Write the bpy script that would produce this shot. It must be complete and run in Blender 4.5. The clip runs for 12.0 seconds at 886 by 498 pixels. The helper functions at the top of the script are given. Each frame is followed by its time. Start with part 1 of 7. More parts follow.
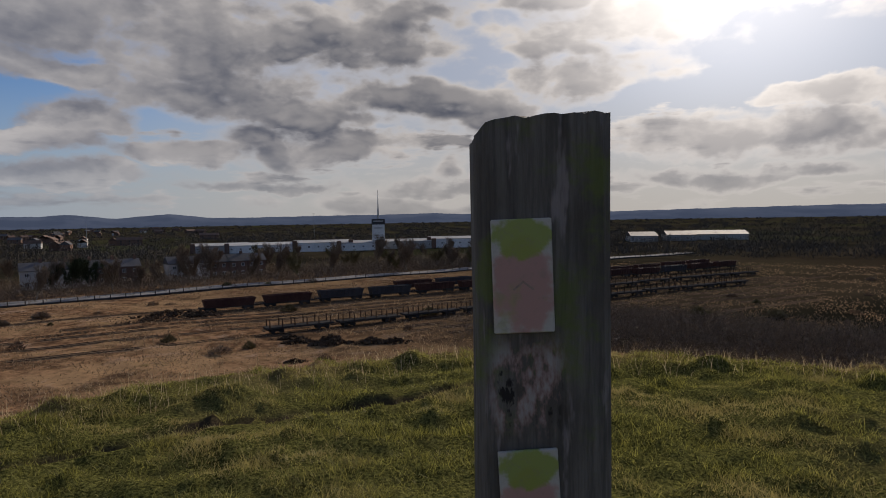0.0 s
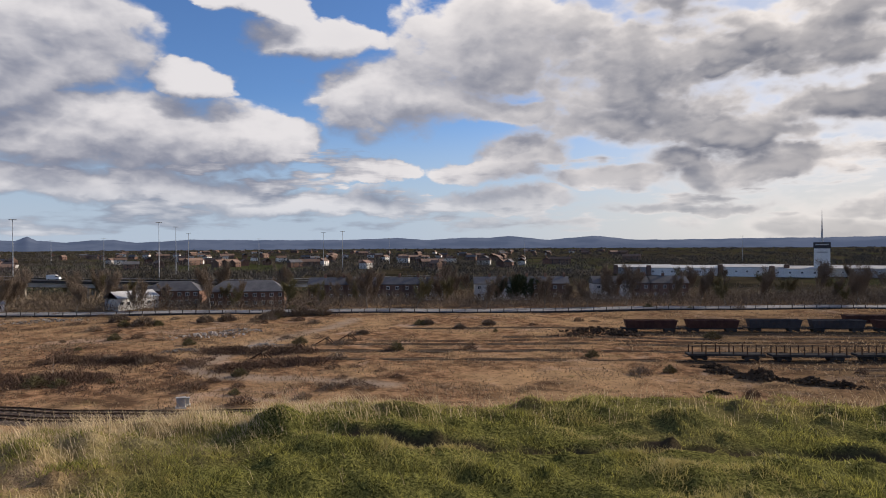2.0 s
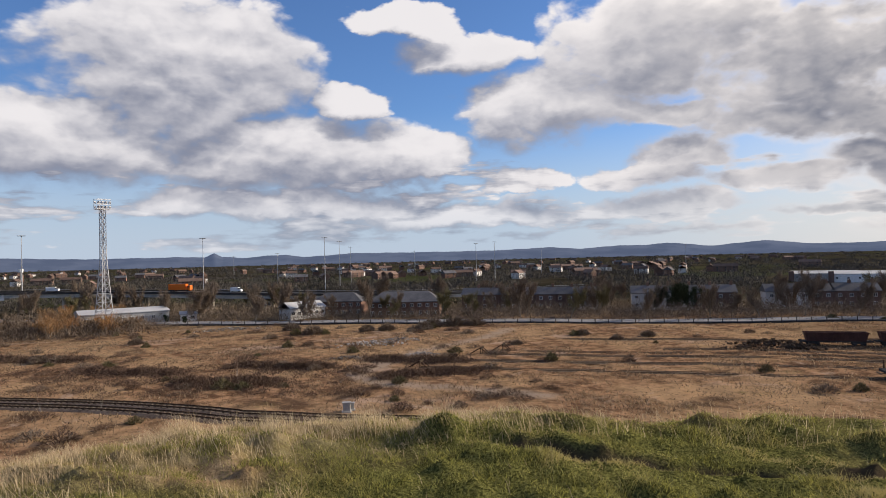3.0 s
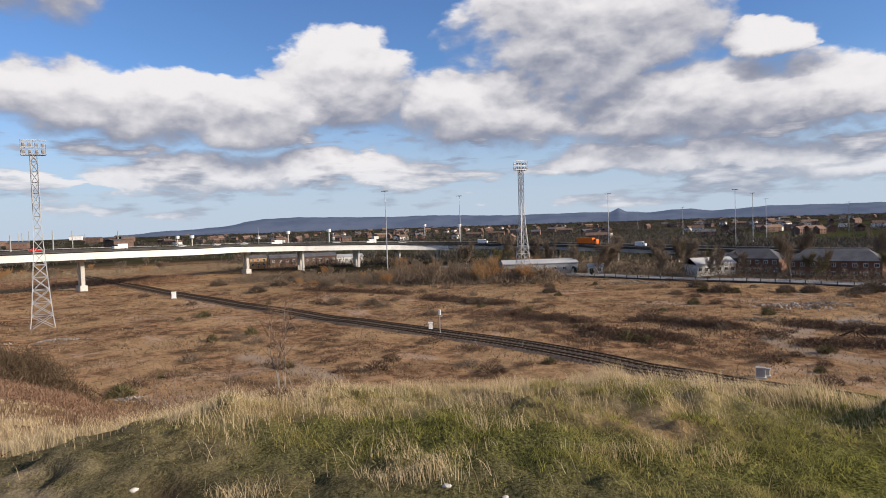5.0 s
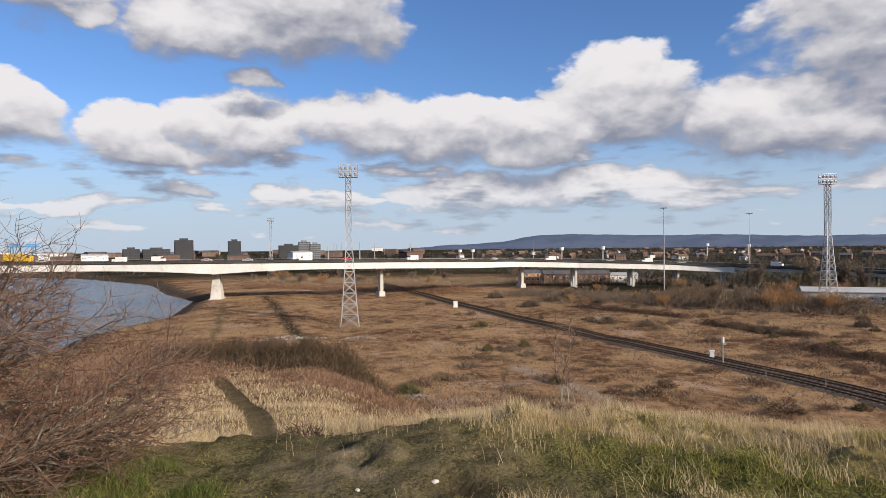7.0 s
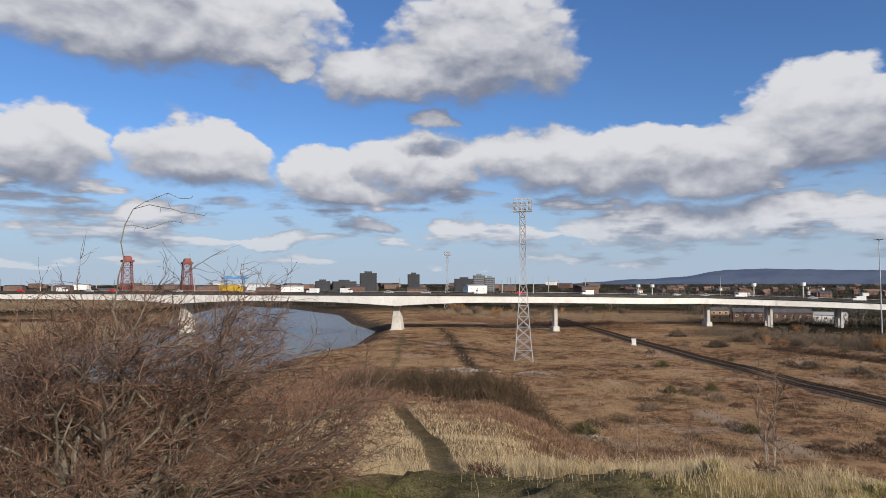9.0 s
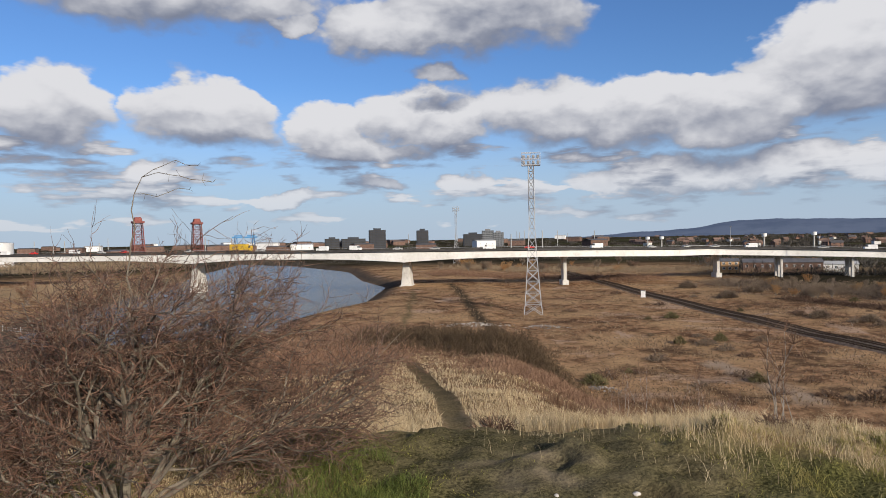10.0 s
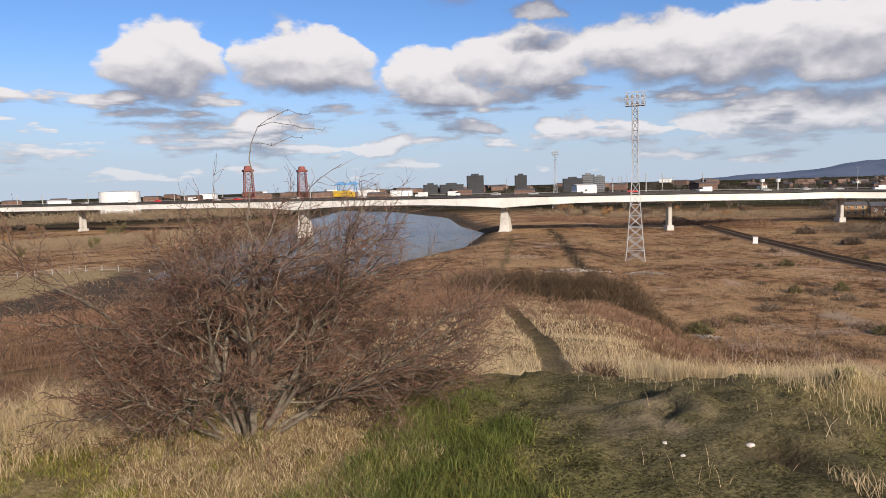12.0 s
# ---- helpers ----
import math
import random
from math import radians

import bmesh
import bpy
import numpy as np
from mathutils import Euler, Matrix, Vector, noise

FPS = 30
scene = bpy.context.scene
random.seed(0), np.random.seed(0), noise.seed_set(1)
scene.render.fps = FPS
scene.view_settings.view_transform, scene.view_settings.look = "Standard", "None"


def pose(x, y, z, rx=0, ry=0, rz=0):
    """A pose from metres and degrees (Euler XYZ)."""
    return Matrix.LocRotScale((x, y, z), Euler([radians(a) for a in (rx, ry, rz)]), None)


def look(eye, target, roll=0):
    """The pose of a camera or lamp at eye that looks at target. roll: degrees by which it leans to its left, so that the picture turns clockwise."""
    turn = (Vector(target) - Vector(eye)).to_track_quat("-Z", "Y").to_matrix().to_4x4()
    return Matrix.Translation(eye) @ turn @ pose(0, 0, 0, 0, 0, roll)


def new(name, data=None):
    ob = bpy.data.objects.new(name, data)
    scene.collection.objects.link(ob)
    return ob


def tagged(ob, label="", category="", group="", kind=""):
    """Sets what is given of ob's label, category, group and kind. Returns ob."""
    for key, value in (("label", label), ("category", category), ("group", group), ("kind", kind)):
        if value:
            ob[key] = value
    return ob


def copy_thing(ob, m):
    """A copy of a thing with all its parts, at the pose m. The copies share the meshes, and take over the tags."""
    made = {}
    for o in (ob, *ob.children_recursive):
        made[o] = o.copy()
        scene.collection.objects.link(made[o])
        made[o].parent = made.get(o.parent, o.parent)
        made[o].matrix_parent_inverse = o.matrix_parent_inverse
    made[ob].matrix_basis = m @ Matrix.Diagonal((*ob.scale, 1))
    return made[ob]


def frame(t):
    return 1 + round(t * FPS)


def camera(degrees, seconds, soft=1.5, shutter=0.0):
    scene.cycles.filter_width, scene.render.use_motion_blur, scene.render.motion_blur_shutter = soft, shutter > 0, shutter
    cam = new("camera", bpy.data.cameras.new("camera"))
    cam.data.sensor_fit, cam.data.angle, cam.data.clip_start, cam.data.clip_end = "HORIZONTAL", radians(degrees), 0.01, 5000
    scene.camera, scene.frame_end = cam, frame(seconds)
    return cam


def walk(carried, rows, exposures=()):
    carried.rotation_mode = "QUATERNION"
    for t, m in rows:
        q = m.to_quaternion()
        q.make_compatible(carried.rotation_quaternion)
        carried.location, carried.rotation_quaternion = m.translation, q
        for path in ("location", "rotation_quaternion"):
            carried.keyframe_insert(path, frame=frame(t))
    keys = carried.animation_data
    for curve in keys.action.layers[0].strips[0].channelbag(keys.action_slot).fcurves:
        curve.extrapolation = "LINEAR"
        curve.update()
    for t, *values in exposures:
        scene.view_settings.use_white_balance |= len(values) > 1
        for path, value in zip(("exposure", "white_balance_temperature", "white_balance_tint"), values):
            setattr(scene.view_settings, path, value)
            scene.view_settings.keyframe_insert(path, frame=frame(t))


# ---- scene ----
# camera and walk
cam = camera(67.63, 12.0, soft=0.9)
PATH = [
    (0.0, pose(-0.000, -0.000, 22.000, 87.40, 0.93, -0.04)),
    (0.5, pose(-0.019, -0.007, 22.000, 87.76, 1.44, 9.81)),
    (1.0, pose(-0.075, -0.027, 22.000, 87.61, 0.91, 18.03)),
    (1.5, pose(-0.207, -0.075, 22.000, 88.65, 1.15, 28.54)),
    (2.0, pose(-0.310, -0.112, 22.000, 89.68, 0.31, 35.33)),
    (2.5, pose(-0.329, -0.119, 22.000, 89.90, 1.19, 40.68)),
    (2.7, pose(-0.343, -0.132, 22.000, 90.65, 1.38, 43.77)),
    (4.3, pose(-0.429, -0.263, 22.000, 86.80, 1.50, 69.53)),
    (4.5, pose(-0.437, -0.285, 22.000, 87.63, 1.36, 73.51)),
    (5.0, pose(-0.448, -0.338, 22.000, 87.79, 1.88, 82.37)),
    (5.5, pose(-0.451, -0.372, 22.000, 87.94, 2.37, 87.82)),
    (6.0, pose(-0.450, -0.408, 22.000, 87.92, 1.55, 93.81)),
    (6.5, pose(-0.445, -0.448, 22.000, 89.34, 1.39, 100.40)),
    (7.0, pose(-0.438, -0.479, 22.000, 89.77, 0.62, 105.74)),
    (7.5, pose(-0.421, -0.525, 22.000, 88.74, 0.19, 113.72)),
    (7.7, pose(-0.415, -0.538, 22.010, 88.79, 0.38, 116.05)),
    (9.3, pose(-0.402, -0.563, 22.086, 93.26, 0.29, 120.69)),
    (9.5, pose(-0.404, -0.559, 22.096, 93.56, 0.44, 120.00)),
    (10.0, pose(-0.399, -0.567, 22.120, 88.97, 1.15, 121.46)),
    (10.5, pose(-0.381, -0.594, 22.120, 89.05, 1.30, 126.79)),
    (11.0, pose(-0.363, -0.616, 22.120, 83.71, 2.35, 131.13)),
    (11.5, pose(-0.369, -0.610, 22.120, 83.50, 1.95, 129.87)),
    (12.0, pose(-0.369, -0.610, 22.120, 84.46, 1.72, 129.91)),
]
EXPOSURES = [(0.0, -0.72, 6700, 15), (0.6, -0.50, 6700, 15), (1.5, -0.10, 6700, 15), (2.5, 0.10, 6700, 15), (4.3, 0.20, 6700, 14), (7.5, 0.10, 6700, 14), (9.5, -0.10, 6350, 12), (10.5, 0.08, 6600, 13), (12.0, 0.15, 6700, 15)]
walk(cam, PATH, EXPOSURES)

# sun, sky and clouds
SUN_AZ, SUN_EL = -24.5, 23.0          # degrees; azimuth to the left of +y


def heading(az, el=0.0):
    a, e = radians(az), radians(el)
    return Vector((-math.sin(a) * math.cos(e), math.cos(a) * math.cos(e), math.sin(e)))


sun_data = bpy.data.lights.new("sun", "SUN")
sun_data.energy, sun_data.angle, sun_data.color = 5.0, radians(0.6), (1.0, 0.90, 0.76)
sun = new("sun", sun_data)
sun.matrix_world = look(heading(SUN_AZ, SUN_EL) * 100, (0, 0, 0))

world = bpy.data.worlds.new("sky")
world.use_nodes = True
scene.world = world
W = world.node_tree


class Graph:
    """Short hands for wiring a node tree."""

    def __init__(self, tree):
        self.t = tree

    def node(self, kind, **sockets):
        n = self.t.nodes.new(kind)
        for key, value in sockets.items():
            self.put(n.inputs[key.replace("_", " ")], value)
        return n

    def put(self, socket, value):
        if isinstance(value, bpy.types.NodeSocket):
            self.t.links.new(value, socket)
        else:
            socket.default_value = value

    def m(self, op, a, b=None, c=None, clamp=False):
        n = self.t.nodes.new("ShaderNodeMath")
        n.operation, n.use_clamp = op, clamp
        for i, value in enumerate((a, b, c)):
            if value is not None:
                self.put(n.inputs[i], value)
        return n.outputs[0]

    def v(self, op, a, b=None):
        n = self.t.nodes.new("ShaderNodeVectorMath")
        n.operation = op
        self.put(n.inputs[0], a)
        if b is not None:
            self.put(n.inputs[1], b)
        return n.outputs["Value"] if op in ("LENGTH", "DOT_PRODUCT", "DISTANCE") else n.outputs[0]

    def noise(self, vec, scale, detail=4.0, rough=0.55, dist=0.0):
        n = self.t.nodes.new("ShaderNodeTexNoise")
        self.put(n.inputs["Vector"], vec)
        n.inputs["Scale"].default_value, n.inputs["Detail"].default_value = scale, detail
        n.inputs["Roughness"].default_value, n.inputs["Distortion"].default_value = rough, dist
        return n.outputs["Fac"]

    def ramp(self, fac, lo, hi, a=0.0, b=1.0, smooth=True):
        n = self.t.nodes.new("ShaderNodeMapRange")
        n.interpolation_type = "SMOOTHSTEP" if smooth else "LINEAR"
        for i, value in enumerate((fac, lo, hi, a, b)):
            self.put(n.inputs[i], value)
        return n.outputs[0]

    def mix(self, fac, a, b, mode="MIX"):
        n = self.t.nodes.new("ShaderNodeMix")
        n.data_type, n.blend_type = "RGBA", mode
        n.clamp_factor = True
        for i, value in ((0, fac), (6, a), (7, b)):
            if isinstance(value, tuple) and len(value) == 3:
                value = (*value, 1.0)
            self.put(n.inputs[i], value)
        return n.outputs[2]


# CLOUDS
# clouds: azimuth, height, half width and half height in degrees
PUFFS_WEST = [(143.6, 19.7, 16.0, 5.3), (117.5, 19.3, 9.5, 6.6), (151.9, 9.5, 5.4, 4.0), (140.9, 9.7, 5.7, 4.0), (130.8, 9.1, 5.3, 2.9), (121.1, 9.9, 6.0, 2.9), (109.4, 10.2, 8.2, 3.4), (98.1, 8.6, 7.3, 3.2), (89.6, 11.3, 6.4, 5.3), (118.2, 4.7, 3.0, 1.0), (127.0, 5.1, 3.0, 0.8), (104.8, 4.8, 6.5, 1.3), (94.1, 4.8, 8.1, 1.9), (134.6, 3.6, 3.3, 0.8), (145.4, 5.7, 2.5, 1.1), (122.1, 13.7, 3.0, 1.1), (133.7, 17.4, 2.6, 1.3), (128.9, 7.3, 8.3, 1.3)]
PUFFS_SOUTH_WEST = [(131.2, 8.5, 5.9, 3.7), (122.6, 9.6, 6.4, 3.6), (111.0, 10.1, 9.2, 3.6), (96.5, 9.7, 7.5, 3.4), (89.7, 11.9, 6.8, 4.8), (78.5, 9.0, 9.5, 4.5), (70.2, 12.9, 7.1, 5.8), (118.5, 4.7, 3.2, 1.2), (102.0, 4.8, 7.5, 1.9), (86.1, 4.3, 5.6, 1.3), (68.9, 4.6, 5.5, 2.1), (123.2, 17.2, 11.0, 3.4)]
PUFFS_SOUTH = [(104.8, 9.4, 7.2, 4.0), (90.4, 11.9, 6.4, 4.8), (80.2, 9.8, 8.9, 3.4), (70.0, 14.0, 9.5, 5.3), (62.0, 8.8, 9.6, 3.2), (56.5, 12.9, 3.7, 1.9), (87.0, 4.7, 5.7, 1.5), (100.6, 4.0, 5.9, 1.6), (63.0, 4.7, 7.3, 1.5), (49.7, 3.6, 8.4, 1.9), (42.1, 11.6, 4.0, 4.2), (51.8, 7.9, 6.5, 2.6)]
PUFFS_SOUTH_EAST = [(69.6, 15.2, 12.4, 7.0), (61.7, 8.5, 14.2, 4.8), (53.2, 8.3, 9.0, 2.9), (46.4, 16.9, 6.8, 2.4), (56.8, 13.2, 4.6, 2.0), (51.1, 19.5, 5.4, 1.9), (37.7, 12.4, 9.4, 4.0), (29.4, 16.5, 12.1, 5.1), (18.7, 13.3, 13.5, 6.1), (16.3, 9.8, 9.9, 3.2), (27.2, 8.1, 5.9, 1.7), (21.0, 5.8, 6.7, 1.4), (39.8, 6.2, 5.0, 1.3), (29.2, 3.9, 7.8, 1.4), (60.9, 4.5, 13.8, 2.2), (44.7, 3.7, 12.5, 1.7), (9.1, 6.0, 6.8, 2.7)]
PUFFS_EAST = [(17.6, 15.6, 9.6, 3.5), (5.7, 14.1, 9.9, 5.4), (29.7, 14.7, 7.9, 3.8), (20.0, 10.1, 9.9, 2.9), (29.5, 11.2, 9.4, 1.8), (27.0, 8.0, 5.9, 2.0), (30.4, 6.5, 5.6, 1.7), (21.0, 5.4, 6.5, 1.3), (7.8, 6.7, 7.4, 1.6), (30.1, 3.7, 6.1, 1.3), (13.5, 3.0, 11.9, 1.1), (-13.4, 15.3, 10.7, 3.1), (-20.9, 5.9, 9.3, 2.3), (-30.0, 5.7, 8.0, 2.3), (-29.2, 8.2, 5.3, 1.7), (-22.1, 16.1, 16.2, 2.2), (-11.0, 11.4, 7.9, 2.9), (-1.8, 2.8, 12.5, 1.4), (-23.8, 3.1, 13.1, 1.4)]

W.nodes.clear()
g = Graph(W)
way = g.v("NORMALIZE", W.nodes.new("ShaderNodeTexCoord").outputs["Generated"])
split = g.node("ShaderNodeSeparateXYZ", Vector=way)
azimuth = g.m("MULTIPLY", g.m("ARCTAN2", g.m("MULTIPLY", split.outputs[0], -1.0), split.outputs[1]), 180 / math.pi)
altitude = g.m("MULTIPLY", g.m("ARCSINE", split.outputs[2]), 180 / math.pi)
# ragged outlines: the place at which the clouds are looked up is pushed about by noise
flat = g.node("ShaderNodeCombineXYZ", X=g.m("MULTIPLY", azimuth, 0.05), Y=g.m("MULTIPLY", altitude, 0.085), Z=0.3).outputs[0]
wob = g.t.nodes.new("ShaderNodeTexNoise")
g.put(wob.inputs["Vector"], flat)
wob.inputs["Scale"].default_value, wob.inputs["Detail"].default_value, wob.inputs["Roughness"].default_value = 2.4, 5.0, 0.58
shift = g.node("ShaderNodeSeparateXYZ", Vector=g.v("SUBTRACT", wob.outputs["Color"], (0.5, 0.5, 0.5)))
az_w = g.m("ADD", azimuth, g.m("MULTIPLY", shift.outputs[0], 9.0))
el_w = g.m("ADD", altitude, g.m("MULTIPLY", shift.outputs[1], 4.5))


def triple(value):
    return g.node("ShaderNodeCombineXYZ", X=value, Y=value, Z=value).outputs[0]


def fused(a, b, c):
    n = g.t.nodes.new("ShaderNodeVectorMath")
    n.operation = "MULTIPLY_ADD"
    for i, value in enumerate((a, b, c)):
        g.put(n.inputs[i], value)
    return n.outputs[0]


az3, el3 = triple(az_w), triple(el_w)
up3 = triple(g.m("ADD", el_w, 2.3))
puffs = PUFFS_WEST + PUFFS_SOUTH_WEST + PUFFS_SOUTH + PUFFS_SOUTH_EAST + PUFFS_EAST
puffs += puffs[:-len(puffs) % 3]
here = above = None
for k in range(0, len(puffs), 3):
    trio = puffs[k:k + 3]
    wide = tuple(1 / p[2] for p in trio)
    tall = tuple(1 / p[3] for p in trio)
    dx = fused(az3, wide, tuple(-p[0] / p[2] for p in trio))
    dx = g.v("MULTIPLY", dx, dx)
    fields = []
    for el in (el3, up3):
        dy = fused(el, tall, tuple(-p[1] / p[3] for p in trio))
        dy = g.v("MAXIMUM", dy, g.v("MULTIPLY", dy, (-1.35, -1.35, -1.35)))
        fields.append(fused(dy, dy, dx))
    here = fields[0] if here is None else g.v("MINIMUM", here, fields[0])
    above = fields[1] if above is None else g.v("MINIMUM", above, fields[1])


def least(vec):
    s = g.node("ShaderNodeSeparateXYZ", Vector=vec)
    return g.m("SUBTRACT", 1.0, g.m("MINIMUM", s.outputs[0], g.m("MINIMUM", s.outputs[1], s.outputs[2])))


# the rest of the sky, out of the clip's sight, has clouds of the same kind
around = g.m("MAXIMUM", g.ramp(g.m("ABSOLUTE", g.m("SUBTRACT", azimuth, 62.0)), 104.0, 116.0), g.ramp(altitude, 24.0, 32.0))
loose = g.m("MULTIPLY", g.m("SUBTRACT", g.noise(way, 3.0, 3.0), 0.5), 3.0)


def heaps(at_):
    """Rounded heads of cloud with creases between them."""
    n = g.t.nodes.new("ShaderNodeTexVoronoi")
    n.feature, n.voronoi_dimensions = "F1", "2D"
    push = g.v("MULTIPLY", g.v("SUBTRACT", wob.outputs["Color"], (0.5, 0.5, 0.5)), (0.22, 0.22, 0.0))
    g.put(n.inputs["Vector"], g.v("ADD", at_, push))
    n.inputs["Scale"].default_value, n.inputs["Detail"].default_value, n.inputs["Roughness"].default_value = 7.0, 2.5, 0.45
    head = g.m("SUBTRACT", 0.45, n.outputs["Distance"])
    grain = g.m("SUBTRACT", g.noise(at_, 5.0, 4.0, 0.48, 0.1), 0.5)
    return g.m("ADD", g.m("MULTIPLY", head, 0.20), g.m("MULTIPLY", grain, 0.72))


billow, billow_up = heaps(flat), heaps(g.v("ADD", flat, (0.0, 0.10, 0.0)))


# long thin banks low over the horizon
banks = g.node("ShaderNodeCombineXYZ", X=g.m("MULTIPLY", azimuth, 0.055), Y=g.m("MULTIPLY", altitude, 0.26), Z=1.7).outputs[0]
fade = g.ramp(g.m("ABSOLUTE", g.m("SUBTRACT", altitude, 4.6)), 2.6, 6.0, -0.12, 2.2)
low, low_up = (g.m("SUBTRACT", g.m("MULTIPLY", g.m("SUBTRACT", g.noise(at_, 2.6, 4.0, 0.55), 0.5), 4.8), fade) for at_ in (banks, g.v("ADD", banks, (0.0, 0.2, 0.0))))
toward = g.v("DOT_PRODUCT", way, tuple(heading(SUN_AZ, SUN_EL)))
facing = g.ramp(toward, 0.35, 0.92)
ragged = g.m("ADD", 1.1, g.m("MULTIPLY", facing, 0.5))
# layered cloud under the sun
decks = g.node("ShaderNodeCombineXYZ", X=g.m("MULTIPLY", azimuth, 0.05), Y=g.m("MULTIPLY", altitude, 0.13), Z=4.1).outputs[0]
open_sky = g.m("ADD", -0.55, g.m("MULTIPLY", g.m("SUBTRACT", 1.0, g.ramp(toward, 0.50, 0.80)), 3.0))
open_sky = g.m("ADD", open_sky, g.ramp(azimuth, -8.0, -15.0, 0.0, 0.75))
deck_low, deck_up = (g.m("SUBTRACT", g.m("MULTIPLY", g.m("SUBTRACT", g.noise(at_, 2.6, 2.5, 0.5), 0.5), 4.0), open_sky) for at_ in (decks, g.v("ADD", decks, (0.0, 0.14, 0.0))))


def density(vec, grain, bank, layer):
    f = g.m("MAXIMUM", least(vec), g.m("SUBTRACT", g.m("MULTIPLY", around, g.m("ADD", loose, 1.2)), 1.2))
    f = g.m("MAXIMUM", g.m("MAXIMUM", f, bank), layer)
    f = g.m("MAXIMUM", f, -1.2)
    return g.m("ADD", g.m("MULTIPLY", f, 0.8), g.m("MULTIPLY", grain, ragged))


d0, d1 = density(here, billow, low, deck_low), density(above, billow_up, low_up, deck_up)
lit = g.ramp(g.m("SUBTRACT", d0, d1), -0.50, 0.70)
soft_edge = g.m("ADD", 0.16, g.m("MULTIPLY", g.m("SUBTRACT", 1.0, lit), 0.42))
cover = g.ramp(d0, -0.08, g.m("ADD", soft_edge, g.m("MULTIPLY", facing, 0.10)))
cover = g.m("MULTIPLY", cover, g.ramp(altitude, 0.2, 6.5, 0.55, 1.0))
thick = g.ramp(d0, 0.13, 0.80)
front = g.mix(lit, (0.235, 0.27, 0.36), (0.86, 0.87, 0.885))
back = g.mix(thick, (1.10, 1.07, 1.02), (0.13, 0.155, 0.215))
back = g.mix(g.m("MULTIPLY", lit, 0.42), back, (0.95, 0.92, 0.87))
cloud = g.mix(facing, front, back)
glare = g.m("POWER", g.m("MAXIMUM", toward, 0.0), 42.0)
cloud = g.mix(1.0, cloud, g.mix(glare, (0, 0, 0), (2.6, 2.5, 2.3)), "ADD")
sky = W.nodes.new("ShaderNodeTexSky")
sky.sky_type, sky.sun_disc = "NISHITA", False
sky.sun_elevation, sky.sun_rotation = radians(SUN_EL), radians(-SUN_AZ)
sky.air_density, sky.dust_density, sky.ozone_density = 1.0, 0.2, 3.0
blue = g.mix(1.0, sky.outputs[0], (0.080, 0.108, 0.144), "MULTIPLY")
veil = g.ramp(altitude, 0.0, 13.0, 0.92, 0.0)
blue = g.mix(g.ramp(toward, 0.55, 0.92, 0.0, 0.8), blue, (0.74, 0.80, 0.88))
blue = g.mix(veil, blue, g.mix(facing, (0.50, 0.62, 0.76), (0.82, 0.80, 0.74)))
blue = g.mix(1.0, blue, g.mix(glare, (0, 0, 0), (1.5, 1.46, 1.38)), "ADD")
total = g.mix(cover, blue, cloud)
bg = g.node("ShaderNodeBackground", Color=total, Strength=0.86)
out = W.nodes.new("ShaderNodeOutputWorld")
W.links.new(bg.outputs[0], out.inputs[0])

# materials
def material(name, build):
    mt = bpy.data.materials.new(name)
    mt.use_nodes = True
    mt.node_tree.nodes.clear()
    q = Graph(mt.node_tree)
    bsdf = q.node("ShaderNodeBsdfPrincipled")
    end = q.node("ShaderNodeOutputMaterial")
    mt.node_tree.links.new(bsdf.outputs[0], end.inputs[0])
    build(q, bsdf)
    return mt


def surface(name, dark, light, scale=2.0, rough=0.85, bump=0.3, depth=0.02, metal=0.0, stain=None, spec=0.12, vary=0.0, stretch=(1, 1, 1)):
    """A surface of two tones with coarse and fine variation, some relief and stains."""
    def build(q, b):
        place = q.node("ShaderNodeTexCoord").outputs["Object"]
        place = q.v("MULTIPLY", place, stretch)
        broad, fine = q.noise(place, scale * 0.35, 3.0), q.noise(place, scale * 4.0, 5.0, 0.65)
        col = q.mix(q.ramp(q.m("ADD", q.m("MULTIPLY", broad, 0.6), q.m("MULTIPLY", fine, 0.4)), 0.32, 0.68), dark, light)
        if stain:
            col = q.mix(q.ramp(q.noise(place, scale * 0.8, 6.0, 0.7), 0.52, 0.72, 0.0, 0.75), col, stain)
        if vary:
            rnd = q.node("ShaderNodeObjectInfo").outputs["Random"]
            col = q.mix(1.0, col, q.mix(rnd, (1 - vary,) * 3, (1 + vary,) * 3), "MULTIPLY")
        q.put(b.inputs["Base Color"], col)
        q.put(b.inputs["Roughness"], q.ramp(fine, 0.2, 0.8, rough - 0.1, min(1.0, rough + 0.1)))
        b.inputs["Metallic"].default_value = metal
        b.inputs["Specular IOR Level"].default_value = spec
        if bump:
            bp = q.node("ShaderNodeBump", Height=fine, Strength=bump, Distance=depth)
            q.put(b.inputs["Normal"], bp.outputs[0])
    return material(name, build)


CONCRETE = surface("pale_concrete", (0.42, 0.40, 0.36), (0.62, 0.60, 0.55), 0.4, 0.85, 0.3, 0.03, stain=(0.30, 0.28, 0.25))
FASCIA = surface("painted_girder", (0.60, 0.59, 0.55), (0.78, 0.77, 0.73), 0.25, 0.6, 0.1, 0.01, stain=(0.48, 0.46, 0.42))
DARK_STEEL = surface("dark_steel", (0.035, 0.035, 0.035), (0.08, 0.075, 0.07), 1.0, 0.92, 0.1, 0.01, spec=0.0)
GALVANISED = surface("galvanised_steel", (0.32, 0.33, 0.34), (0.50, 0.51, 0.52), 1.0, 0.5, 0.1, 0.005, metal=0.3)
